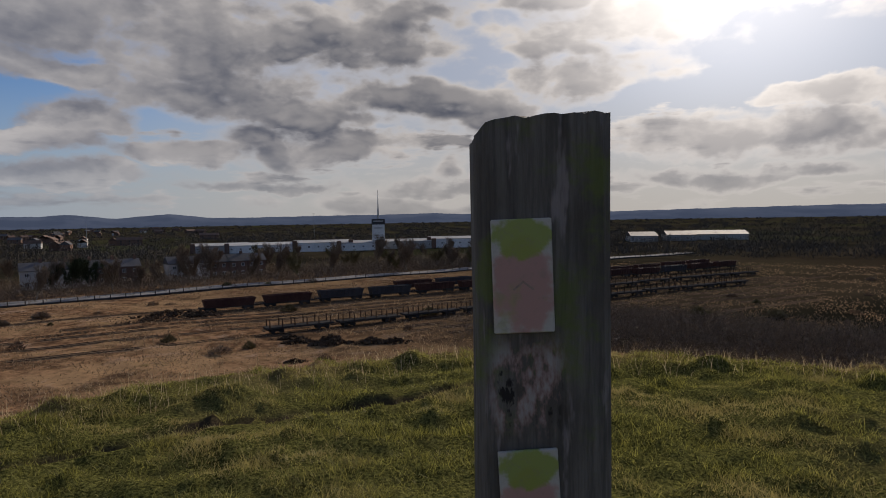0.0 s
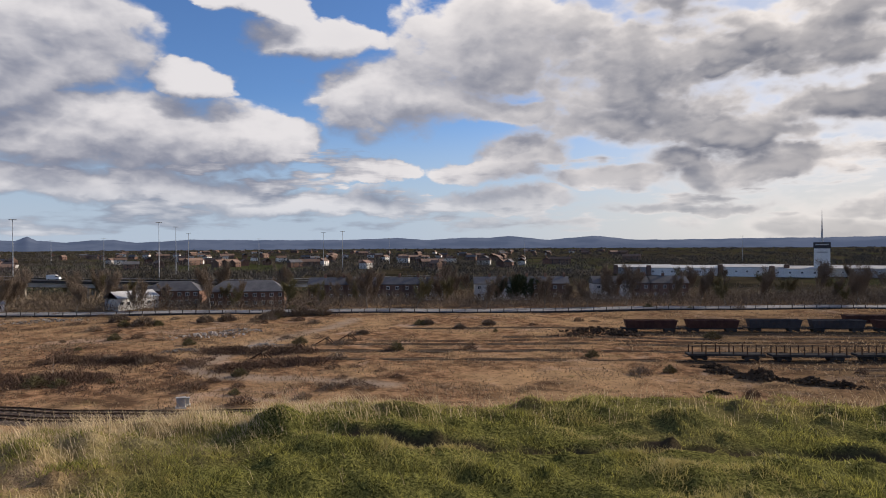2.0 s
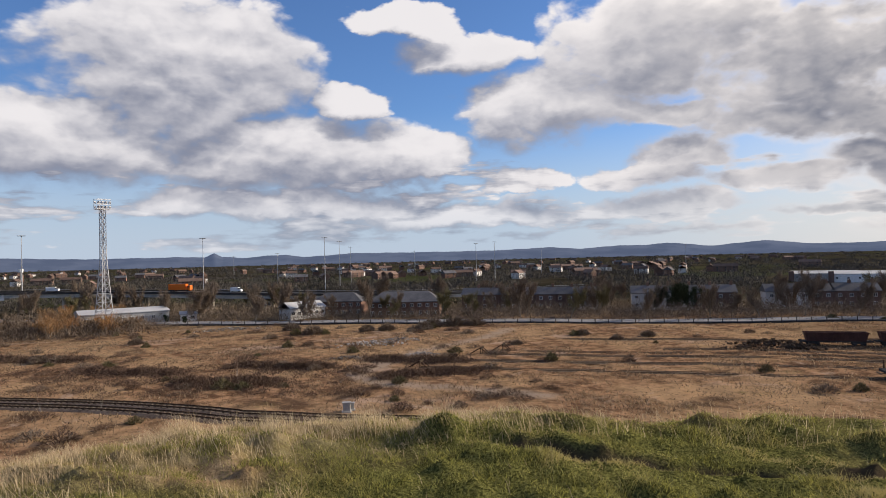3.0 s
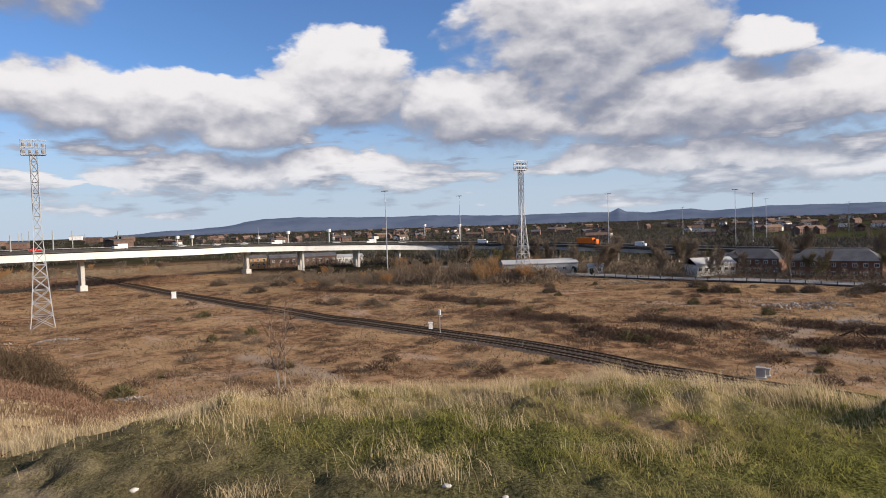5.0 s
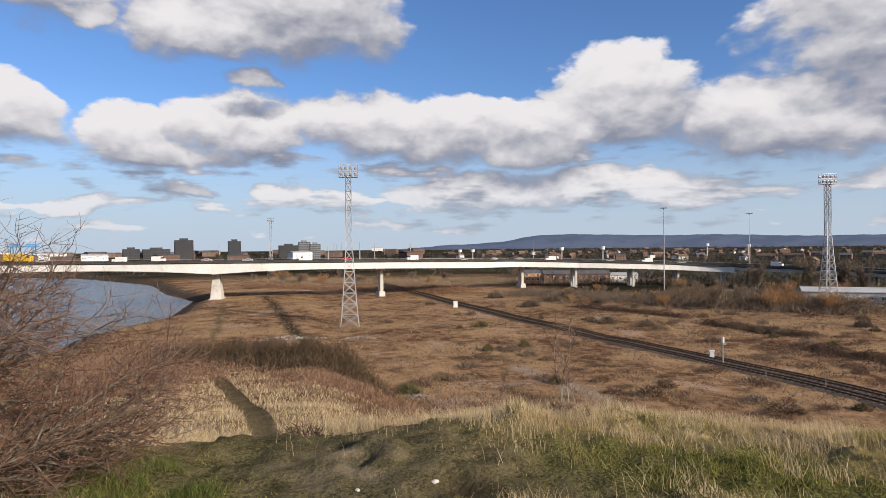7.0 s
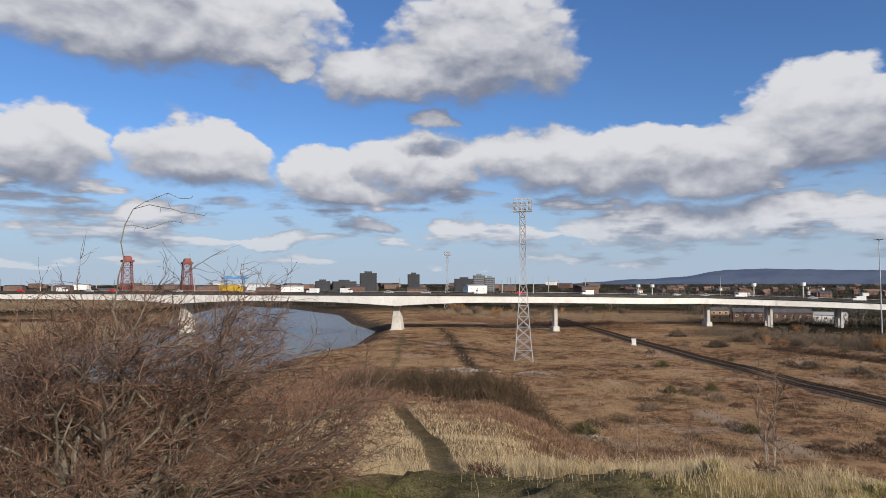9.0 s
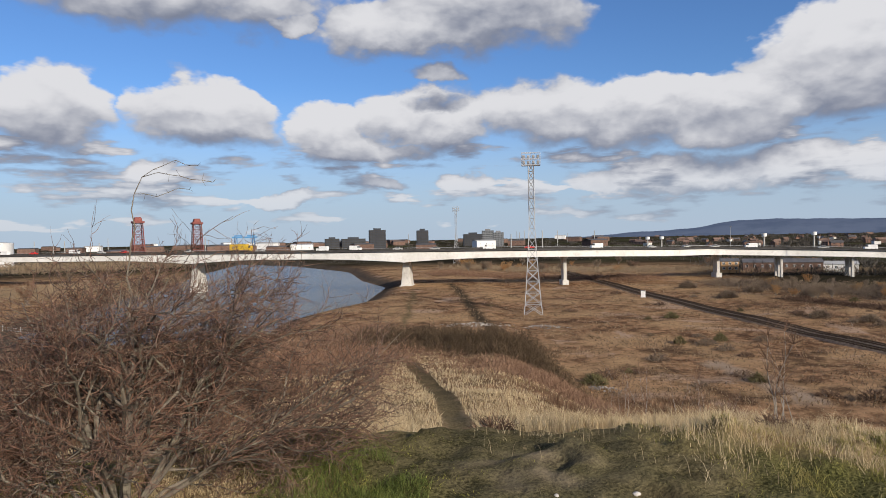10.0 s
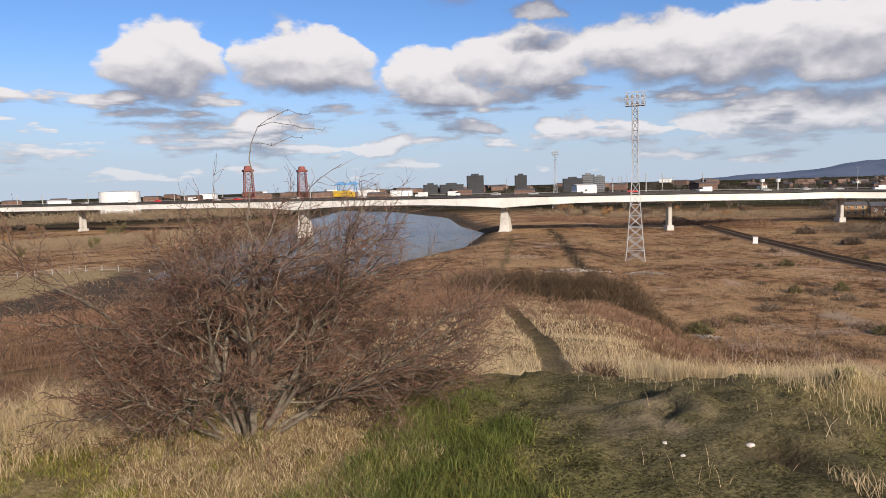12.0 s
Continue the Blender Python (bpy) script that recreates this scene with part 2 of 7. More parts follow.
ASPHALT = surface("asphalt", (0.045, 0.045, 0.047), (0.09, 0.09, 0.09), 0.6, 0.9, 0.2, 0.01)

# helpers for building meshes
def part(name, bm, mat, parent=None, label=""):
    me = bpy.data.meshes.new(name)
    bm.to_mesh(me)
    bm.free()
    for mt in mat if isinstance(mat, (list, tuple)) else (mat,):
        me.materials.append(mt)
    ob = new(name, me)
    ob.parent = parent
    return tagged(ob, label)


def again(name, me, parent, m):
    """One more part on a mesh that is there already."""
    ob = new(name, me)
    ob.parent = parent
    ob.matrix_basis = m
    return ob


def empty(name, m, label, category, group="", kind=""):
    ob = new(name)
    ob.matrix_basis = m
    return tagged(ob, label, category, group, kind)


def box(bm, size, at=(0, 0, 0), turn=(0, 0, 0), bevel=0.0, taper=1.0):
    """A box of that size whose middle is at a place; taper scales its top."""
    made = bmesh.ops.create_cube(bm, size=1.0)["verts"]
    for v in made:
        k = taper if v.co.z > 0 else 1.0
        v.co = Vector((v.co.x * size[0] * k, v.co.y * size[1] * k, v.co.z * size[2]))
    if bevel:
        edges = list({e for v in made for e in v.link_edges})
        made = list({v for f in bmesh.ops.bevel(bm, geom=edges, offset=bevel, segments=1, affect="EDGES")["faces"] for v in f.verts} | {v for v in made if v.is_valid})
    bmesh.ops.transform(bm, matrix=pose(*at, *turn), verts=made)
    return made


def tube(bm, a, b, ra, rb, sides=6, caps=True):
    """A tapered rod from a to b."""
    a, b = Vector(a), Vector(b)
    axis = b - a
    q = axis.to_track_quat("Z", "Y").to_matrix()
    rings = []
    for p, r in ((a, ra), (b, rb)):
        rings.append([bm.verts.new(p + q @ Vector((r * math.cos(i * math.tau / sides), r * math.sin(i * math.tau / sides), 0))) for i in range(sides)])
    for i in range(sides):
        j = (i + 1) % sides
        bm.faces.new((rings[0][i], rings[0][j], rings[1][j], rings[1][i]))
    if caps:
        bm.faces.new(rings[0][::-1])
        bm.faces.new(rings[1])


def mesh_from(name, verts, faces, mats, parent=None, smooth=False):
    me = bpy.data.meshes.new(name)
    me.from_pydata([tuple(v) for v in verts], [], [tuple(f) for f in faces])
    for mt in mats if isinstance(mats, (list, tuple)) else (mats,):
        me.materials.append(mt)
    if smooth:
        me.polygons.foreach_set("use_smooth", [True] * len(me.polygons))
    ob = new(name, me)
    ob.parent = parent
    return ob


def spot(az, dist, z=0.0):
    a = radians(az)
    return Vector((-math.sin(a) * dist, math.cos(a) * dist, z))


# the lie of the land: a grassy mound over a plain, a spur that carries a path, and a river
LIP_AZ = [-60, -32, -17, 0, 9, 20, 33, 45, 60, 75, 90, 100, 111, 120, 127, 140, 153, 163, 180, 240, 300]
LIP_EL = [11.4, 11.4, 11.7, 11.9, 12.6, 13.5, 14.0, 14.6, 14.5, 14.5, 14.7, 15.2, 16.2, 16.4, 16.2, 15.8, 15.6, 15.6, 15.0, 13.0, 11.4]
HILLTOP = 20.4
RIVER_Z = -2.0
MUDFLAT = [(300, -135), (30, -120), (-35, -123), (-60, -120), (-92, -150), (-80, -182), (-43, -153), (30, -150), (300, -170)]
RIVER = [(-78, -150), (-90, -125), (-112, -118), (-140, -137), (-160, -142), (-190, -148), (-262, -190), (-300, -235), (-377, -308), (-453, -438), (-475, -540),
         (-332, -420), (-240, -330), (-190, -290), (-150, -252), (-110, -212), (-85, -186)]


def wrap(az, low=-60.0):
    return (az - low) % 360.0 + low


def inside(px, py, poly):
    hit = np.zeros(px.shape, bool)
    for (x0, y0), (x1, y1) in zip(poly, poly[1:] + poly[:1]):
        crosses = (y0 > py) != (y1 > py)
        with np.errstate(divide="ignore", invalid="ignore"):
            hit ^= crosses & (px < (x1 - x0) * (py - y0) / (y1 - y0) + x0)
    return hit


def off_line(px, py, line, closed=False):
    """How far points lie from a line of points."""
    best = np.full(px.shape, 1e9)
    for (x0, y0), (x1, y1) in zip(line, line[1:] + (line[:1] if closed else [])):
        dx, dy = x1 - x0, y1 - y0
        k = np.clip(((px - x0) * dx + (py - y0) * dy) / (dx * dx + dy * dy), 0, 1)
        best = np.minimum(best, np.hypot(px - x0 - k * dx, py - y0 - k * dy))
    return best


def ripple(x, y, size, seed=0):
    """Smooth uneven ground between -1 and 1, some waves of a size laid over one another."""
    rng = np.random.RandomState(seed)
    total = np.zeros_like(x)
    for _ in range(9):
        a, k, ph = rng.uniform(0, math.tau), math.tau / (size * rng.uniform(0.6, 1.8)), rng.uniform(0, math.tau)
        total += np.sin((x * math.cos(a) + y * math.sin(a)) * k + ph + 0.8 * np.sin((x * math.sin(a) - y * math.cos(a)) * k * 0.7 + ph))
    return total / 5.0


PATH_LINE = [(-4.0, -2.6), (-7.0, -4.4), (-12.5, -7.6), (-20, -12.2), (-27, -16.2), (-36, -22.5), (-48, -32), (-60, -41.5), (-76, -55), (-100, -74), (-150, -104), (-215, -146)]


def line_at(pairs):
    return [tuple(spot(a, d)[:2]) for a, d in pairs]


SHEEP_TRACK = line_at([(46, 5.75), (40, 5.5), (33, 5.3), (26, 5.35), (19, 5.5), (9, 5.75), (2, 6.0), (-3, 6.3)])

RUTS = line_at([(121.0, 300), (120.5, 277), (119.6, 220), (118.6, 173), (116.8, 143), (114.5, 120)])
TRACK = line_at([(43, 200), (45.1, 179), (51.6, 154), (56.5, 127), (54, 118), (48, 112), (40, 104)])
STREAK = line_at([(99.5, 121), (98.0, 114), (95.4, 106), (92.5, 97)])


def smooth(lo, hi, x):
    k = np.clip((x - lo) / (hi - lo), 0, 1)
    return k * k * (3 - 2 * k)


def brow_at(az):
    """How far the edge of the flat top lies."""
    return 1.6 / np.tan(np.radians(np.interp(az, LIP_AZ, LIP_EL))) + np.interp(az, [-20, 10, 45, 90, 130, 175], [0, 0.15, 0.40, 0.60, 1.05, 1.0])


def height(x, y, fine=True):
    x, y = np.atleast_1d(np.asarray(x, float)), np.atleast_1d(np.asarray(y, float))
    r = np.hypot(x, y)
    az = wrap(np.degrees(np.arctan2(-x, y)))
    lip = brow_at(az)
    top = HILLTOP + 0 * r
    fall = HILLTOP - 0.29 * (r - lip) + 0.5 * np.exp(-((r - lip) / 2.0) ** 2) * 0
    spur = np.interp(r, [6.5, 9.9, 16.5, 28, 50, 85, 120, 165], [20.35, 19.3, 17.0, 13.9, 11.0, 7.2, 3.2, 0.2])
    k = smooth(104, 118, az) * (1 - smooth(168, 190, az))
    side = fall * (1 - k) + spur * k
    k2 = 1 / (1 + np.exp(np.clip(-(r - lip) / 0.35, -50, 50)))
    z = top * (1 - k2) + np.minimum(side, HILLTOP + 0.05) * k2
    base = 0.25 * ripple(x, y, 60, 1) * smooth(60, 130, r) * (1 - smooth(600, 900, r))
    w = 1.2
    d = np.clip(z - base, -60, 60)
    z = base + np.where(d > 8, d, np.log1p(np.exp(np.clip(d / w, -40, 30))) * w)
    z += 0.05 * ripple(x, y, 2.2, 2) * (1 - smooth(10, 40, r)) + 0.16 * ripple(x, y, 9, 3) * smooth(7, 14, r) * (1 - smooth(120, 300, r))
    if fine:
        z += (0.036 * ripple(x, y, 0.55, 5) + 0.034 * np.maximum(ripple(x, y, 0.27, 6), 0) ** 2) * (1 - smooth(8, 14, r))
        z += 0.20 * np.maximum(ripple(x, y, 0.9, 46) - 0.45, 0) * np.exp(-((r - lip + 0.3) / 0.9) ** 2)
        z -= 0.075 * np.exp(-((off_line(x, y, SHEEP_TRACK) + 0.03 * ripple(x, y, 0.7, 51)) / 0.10) ** 2) * (r < 9)
        hole = spot(108.3, 5.0)
        z -= 0.09 * np.exp(-((x - hole.x) ** 2 + (y - hole.y) ** 2) / 0.17 ** 2)
    worn_path = np.clip(0.021 * r, 0.25, 1.1)
    z -= 0.16 * np.exp(-(off_line(x, y, PATH_LINE) / worn_path) ** 2) * smooth(8, 12, r) * (1 - smooth(90, 130, r))
    z -= 1.3 * inside(x, y, MUDFLAT) * smooth(0, 8, off_line(x, y, MUDFLAT, True))
    near = off_line(x, y, RIVER, True)
    near = np.where(inside(x, y, RIVER), -near, near)
    bank = smooth(-14, 9, near)
    return np.where(near < 12, np.where(z > -4.5, -4.5 + (z + 4.5) * bank, z), z)


def ground_at(x, y):
    return float(height(x, y)[0])


RINGS = np.concatenate([np.arange(0.3, 2.8, 0.25), np.arange(2.8, 9.5, 0.075), 9.5 * np.exp(np.linspace(0, math.log(380 / 9.5), 185)), 380 * np.exp(np.linspace(0, math.log(4950 / 380), 46))[1:]])
AZ = np.concatenate([np.arange(-48, 176, 0.42), np.arange(176, 312, 4.0)])


def build_ground():
    rr, aa = np.meshgrid(RINGS, np.radians(AZ), indexing="ij")
    x, y = -np.sin(aa) * rr, np.cos(aa) * rr
    z = height(x, y)
    n, m = rr.shape
    verts = np.stack([x.ravel(), y.ravel(), z.ravel()], 1).tolist() + [[0, 0, HILLTOP]]
    i, j = np.meshgrid(np.arange(n - 1), np.arange(m), indexing="ij")
    k = (j + 1) % m
    faces = np.stack([i * m + j, (i + 1) * m + j, (i + 1) * m + k, i * m + k], -1).reshape(-1, 4).tolist()
    faces += [[n * m, q, (q + 1) % m] for q in range(m)]
    ob = mesh_from("ground", verts, faces, GROUND, smooth=True)
    px, py = x.ravel(), y.ravel()
    r = rr.ravel()
    az = wrap(np.degrees(np.arctan2(-px, py)))
    lip = brow_at(az)
    brow = smooth(45, 62, az) * (1 - smooth(104, 114, az))
    green = 1 - smooth(-0.6, 1.2, r - lip + 1.1 * brow + (0.5 + 0.5 * brow) * ripple(px, py, 2.0, 7))
    dead = np.exp(-((np.hypot(px + 2.93, py + 4.36) + 0.2 * ripple(px, py, 0.7, 55)) / 1.15) ** 4)
    dead = np.maximum(dead, smooth(153, 160, az + 3 * ripple(px, py, 0.8, 56)) * smooth(4.6, 5.4, r) * (az < 180))
    green = green * (1 - 0.9 * dead)
    straw = smooth(-2.5, 0.2, r - lip + 0.7 * ripple(px, py, 1.5, 8)) * (1 - smooth(3, 60, r - lip)) * smooth(35, 62, az)
    straw = np.maximum(straw, dead * (r < 12))
    half = np.clip(0.019 * r, 0.22, 1.0)
    on_path = 1 - smooth(0.65, 1.15, (off_line(px, py, PATH_LINE) + 0.12 * ripple(px, py, 2.5, 9)) / half)
    wear = (1 - smooth(0.4, 2.4, off_line(px, py, [(-3.4, 0.2), (-4.4, -1.6), (-5.0, -2.6), (-6.8, -4.2)]) + 0.45 * ripple(px, py, 0.9, 10)))
    near = off_line(px, py, RIVER, True)
    mud = np.maximum((1 - smooth(0, 9, near)) * (r > 60), inside(px, py, MUDFLAT) * 1.0)
    # darker ground tone past 190 m, and past 85 m for az below 4
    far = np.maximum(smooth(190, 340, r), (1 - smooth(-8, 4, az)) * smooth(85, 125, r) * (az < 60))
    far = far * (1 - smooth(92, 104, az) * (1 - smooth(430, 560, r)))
    rut_and_shade = 1 - smooth(1.0, 2.6, off_line(px, py, RUTS) + 0.7 * ripple(px, py, 6, 41))
    bare = np.maximum(1 - smooth(1.2, 3.0, off_line(px, py, TRACK) + 0.8 * ripple(px, py, 7, 42)), 1 - smooth(0.8, 3.2, off_line(px, py, STREAK) + 1.5 * ripple(px, py, 5, 43)))
    # shadow along the path's left edge, painted as darker soil
    edge = off_line(px, py, [(a + 0.012 * math.hypot(a, b), b - 0.018 * math.hypot(a, b)) for a, b in PATH_LINE])
    rut_and_shade = np.maximum(rut_and_shade, 0.25 * (1 - smooth(0.1, 0.4, edge / half)) * smooth(8, 10, r) * (1 - smooth(90, 130, r)))
    rut_and_shade = np.maximum(rut_and_shade, (1 - smooth(0.05, 0.16, off_line(px, py, SHEEP_TRACK) + 0.05 * ripple(px, py, 0.5, 52))) * (r < 9))
    hole = spot(108.3, 5.0)
    rut_and_shade = np.maximum(rut_and_shade, np.exp(-((px - hole.x) ** 2 + (py - hole.y) ** 2) / 0.2 ** 2))
    u, v = (px + 60) * 0.857 + (py - 162) * 0.515, -(px + 60) * 0.515 + (py - 162) * 0.857
    rut_and_shade = np.maximum(rut_and_shade, 0.62 * smooth(-12, 30, u + 8 * ripple(px, py, 20, 44)) * smooth(-86, -70, v) * (1 - smooth(20, 60, v)))
    gravel = spot(118.0, 5.5)
    bare = np.maximum(bare, np.exp(-((px - gravel.x) ** 2 + (py - gravel.y) ** 2) / 0.55 ** 2) * np.clip(0.32 + 0.4 * ripple(px, py, 0.35, 45), 0, 0.6))
    straw = np.maximum(straw, 1.0 * smooth(146, 152, az) * smooth(160, 168, r) * (1 - smooth(205, 222, r)) * (r > 100))
    for name, value in (("green", green), ("straw", straw), ("path", np.maximum(on_path * (r > 7) * 0.72, wear * 0.85)), ("mud", mud), ("far", far), ("rut_and_shade", rut_and_shade), ("bare", bare * 0.8)):
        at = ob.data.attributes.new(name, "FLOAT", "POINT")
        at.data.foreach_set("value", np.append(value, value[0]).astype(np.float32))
    return tagged(ob, "grassy mound over a brown winter plain with rough scrub", "ground", kind="structure")


def ground_look(q, b):
    place = q.node("ShaderNodeTexCoord").outputs["Object"]

    def zone(name):
        n = q.node("ShaderNodeAttribute")
        n.attribute_name = name
        return n.outputs["Fac"]
    grit = q.noise(place, 42.0, 4.0, 0.75)
    big, mid, small = q.noise(place, 0.035, 5.0, 0.6), q.noise(place, 0.35, 5.0, 0.65), q.noise(place, 6.0, 5.0, 0.7)
    plain = q.mix(q.ramp(mid, 0.38, 0.62), (0.10, 0.060, 0.036), (0.31, 0.20, 0.118))
    plain = q.mix(q.ramp(big, 0.42, 0.62, 0.0, 0.8), plain, (0.36, 0.255, 0.145))
    plain = q.mix(q.ramp(q.noise(place, 0.09, 6.0, 0.7), 0.50, 0.66, 0.0, 0.85), plain, (0.060, 0.040, 0.028))
    plain = q.mix(q.ramp(q.noise(place, 0.14, 4.0, 0.7), 0.6, 0.75, 0.0, 0.5), plain, (0.10, 0.105, 0.035))
    plain = q.mix(q.ramp(q.noise(place, 0.055, 7.0, 0.72, 0.6), 0.56, 0.64, 0.0, 0.7), plain, (0.37, 0.285, 0.215))
    plain = q.mix(q.ramp(q.noise(place, 1.3, 4.0, 0.7), 0.55, 0.66, 0.0, 0.8), plain, (0.055, 0.036, 0.024))
    plain = q.mix(1.0, plain, (1.12, 1.03, 0.97), "MULTIPLY")
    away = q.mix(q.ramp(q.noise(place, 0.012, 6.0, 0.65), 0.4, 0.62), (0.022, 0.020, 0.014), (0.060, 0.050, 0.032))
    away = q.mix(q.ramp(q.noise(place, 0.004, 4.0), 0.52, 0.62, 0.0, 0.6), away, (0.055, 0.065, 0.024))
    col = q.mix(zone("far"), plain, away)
    dry = q.mix(q.ramp(small, 0.3, 0.7), (0.21, 0.15, 0.075), (0.42, 0.33, 0.19))
    col = q.mix(zone("straw"), col, dry)
    turf = q.mix(q.ramp(grit, 0.36, 0.66), (0.038, 0.040, 0.012), (0.215, 0.205, 0.060))
    turf = q.mix(q.ramp(small, 0.5, 0.75, 0.0, 0.6), turf, (0.05, 0.055, 0.018))
    turf = q.mix(q.ramp(mid, 0.50, 0.70, 0.0, 0.6), turf, (0.15, 0.125, 0.055))
    col = q.mix(zone("green"), col, turf)
    soil = q.mix(q.ramp(q.m("ADD", q.m("MULTIPLY", grit, 0.6), q.m("MULTIPLY", small, 0.4)), 0.38, 0.62), (0.040, 0.036, 0.018), (0.165, 0.138, 0.075))
    col = q.mix(zone("path"), col, soil)
    col = q.mix(zone("bare"), col, q.mix(small, (0.26, 0.195, 0.14), (0.40, 0.315, 0.235)))
    # dark soil of ruts, track, hollow and yard, plus the path's painted edge shadow
    col = q.mix(zone("rut_and_shade"), col, q.mix(small, (0.04, 0.03, 0.02), (0.085, 0.065, 0.042)))
    col = q.mix(zone("mud"), col, q.mix(mid, (0.055, 0.044, 0.036), (0.11, 0.088, 0.068)))
    q.put(b.inputs["Base Color"], col)
    b.inputs["Roughness"].default_value = 0.95
    b.inputs["Specular IOR Level"].default_value = 0.0
    bp = q.node("ShaderNodeBump", Height=q.m("ADD", q.m("ADD", small, q.m("MULTIPLY", grit, 0.25)), q.m("MULTIPLY", mid, 2.0)), Strength=0.7, Distance=0.12)
    q.put(b.inputs["Normal"], bp.outputs[0])


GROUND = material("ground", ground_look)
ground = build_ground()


def water_look(q, b):
    place = q.node("ShaderNodeTexCoord").outputs["Object"]
    q.put(b.inputs["Base Color"], q.mix(q.noise(place, 0.03, 3.0), (0.055, 0.06, 0.06), (0.085, 0.085, 0.08)))
    b.inputs["Roughness"].default_value = 0.24
    b.inputs["IOR"].default_value = 1.33
    wave = q.noise(q.v("MULTIPLY", place, (1.0, 0.45, 1.0)), 0.8, 4.0, 0.6)
    bp = q.node("ShaderNodeBump", Height=wave, Strength=0.6, Distance=0.3)
    q.put(b.inputs["Normal"], bp.outputs[0])


WATER = material("river_water", water_look)
bm = bmesh.new()
bm.faces.new([bm.verts.new((x, y, RIVER_Z)) for x, y in [(340, -60), (-520, -60), (-560, -600), (340, -600)]])
bmesh.ops.recalc_face_normals(bm, faces=bm.faces)
for f_ in bm.faces:
    if f_.normal.z < 0:
        f_.normal_flip()
tagged(part("water", bm, WATER), "grey-blue wind-ruffled river water between muddy banks", "river", kind="structure")

# the viaduct
DECK = [(-95, -640, 16.6), (-130, -530, 16.9), (-165, -420, 17.0), (-187, -345, 17.0), (-210, -267, 16.9), (-226, -216, 16.7), (-243, -168, 16.5), (-278, -108, 15.9), (-312, -77, 14.9), (-343, -55, 14.3),
        (-364, 0, 12.6), (-371, 46, 10.7), (-338, 104, 8.9), (-288, 145, 7.2), (-251, 182, 6.0), (-232, 233, 5.0), (-215, 300, 4.0)]


def along(points, steps):
    """A smooth line through points (Catmull-Rom)."""
    pts = [Vector(p) for p in points]
    pts = [pts[0] * 2 - pts[1]] + pts + [pts[-1] * 2 - pts[-2]]
    res = []
    for a, b, c, d in zip(pts, pts[1:], pts[2:], pts[3:]):
        for s in range(steps):
            t = s / steps
            res.append(0.5 * (2 * b + (c - a) * t + (2 * a - 5 * b + 4 * c - d) * t * t + (3 * b - a - 3 * c + d) * t ** 3))
    return res + [pts[-2]]


def sweep(bm, line, section):
    """Draw a closed section (side, up) along a line; section may be a function of the index."""
    rings = []
    for i, p in enumerate(line):
        way = line[min(i + 1, len(line) - 1)] - line[max(i - 1, 0)]
        way.z = 0
        way.normalize()
        side = Vector((way.y, -way.x, 0))
        pts = section(i) if callable(section) else section
        rings.append([bm.verts.new(p + side * s + Vector((0, 0, u))) for s, u in pts])
    n = len(rings[0])
    for a, b in zip(rings, rings[1:]):
        for i in range(n):
            bm.faces.new((a[i], a[(i + 1) % n], b[(i + 1) % n], b[i]))
    bm.faces.new(rings[0])
    bm.faces.new(rings[-1][::-1])
    bmesh.ops.recalc_face_normals(bm, faces=bm.faces)


deck_line = along(DECK, 8)
SIDE = -1   # the camera's side of the deck line
viaduct = empty("viaduct", Matrix.Identity(4), "long pale concrete and steel road viaduct over the river", "viaduct")
haunch = [Vector(DECK[k]) for k in (4, 6)]


def girder_depth(p):
    d = min((p.xy - h.xy).length for h in haunch)
    return 2.3 + 1.7 * max(0.0, 1 - d / 45.0) ** 2


bm = bmesh.new()
last_white = 11 * 8
sweep(bm, deck_line[:last_white + 2], lambda i: [(-7.9, -0.6), (7.9, -0.6), (7.9, -1.0 - girder_depth(deck_line[i])), (-7.9, -1.0 - girder_depth(deck_line[i]))])
part("girder", bm, FASCIA, viaduct, "white painted steel girder")
bm = bmesh.new()
sweep(bm, deck_line[last_white:], [(-7.4, -0.6), (7.4, -0.6), (7.4, -2.2), (-7.4, -2.2)])
part("girder", bm, CONCRETE, viaduct, "grey concrete deck beam")
bm = bmesh.new()
sweep(bm, deck_line, [(-8.6, 0), (8.6, 0), (8.6, -0.35), (7.5, -0.58), (-7.5, -0.58), (-8.6, -0.35)])
part("deck", bm, ASPHALT, viaduct)
for s in (-8.5, 8.3):
    bm = bmesh.new()
    sweep(bm, deck_line, [(s, 0.0), (s + 0.2, 0.0), (s + 0.2, 0.55), (s, 0.55)])
    part("parapet", bm, DARK_STEEL, viaduct, "dark steel parapet")
bm = bmesh.new()
sweep(bm, deck_line, [(-8.45, 0.95), (-8.35, 0.95), (-8.35, 1.05), (-8.45, 1.05)])
part("handrail", bm, GALVANISED, viaduct)


def direction(p):
    i = min(range(len(deck_line)), key=lambda k: (deck_line[k].xy - Vector(p[:2])).length)
    w = deck_line[min(i + 1, len(deck_line) - 1)] - deck_line[max(i - 1, 0)]
    return math.degrees(math.atan2(w.y, w.x)), deck_line[i]


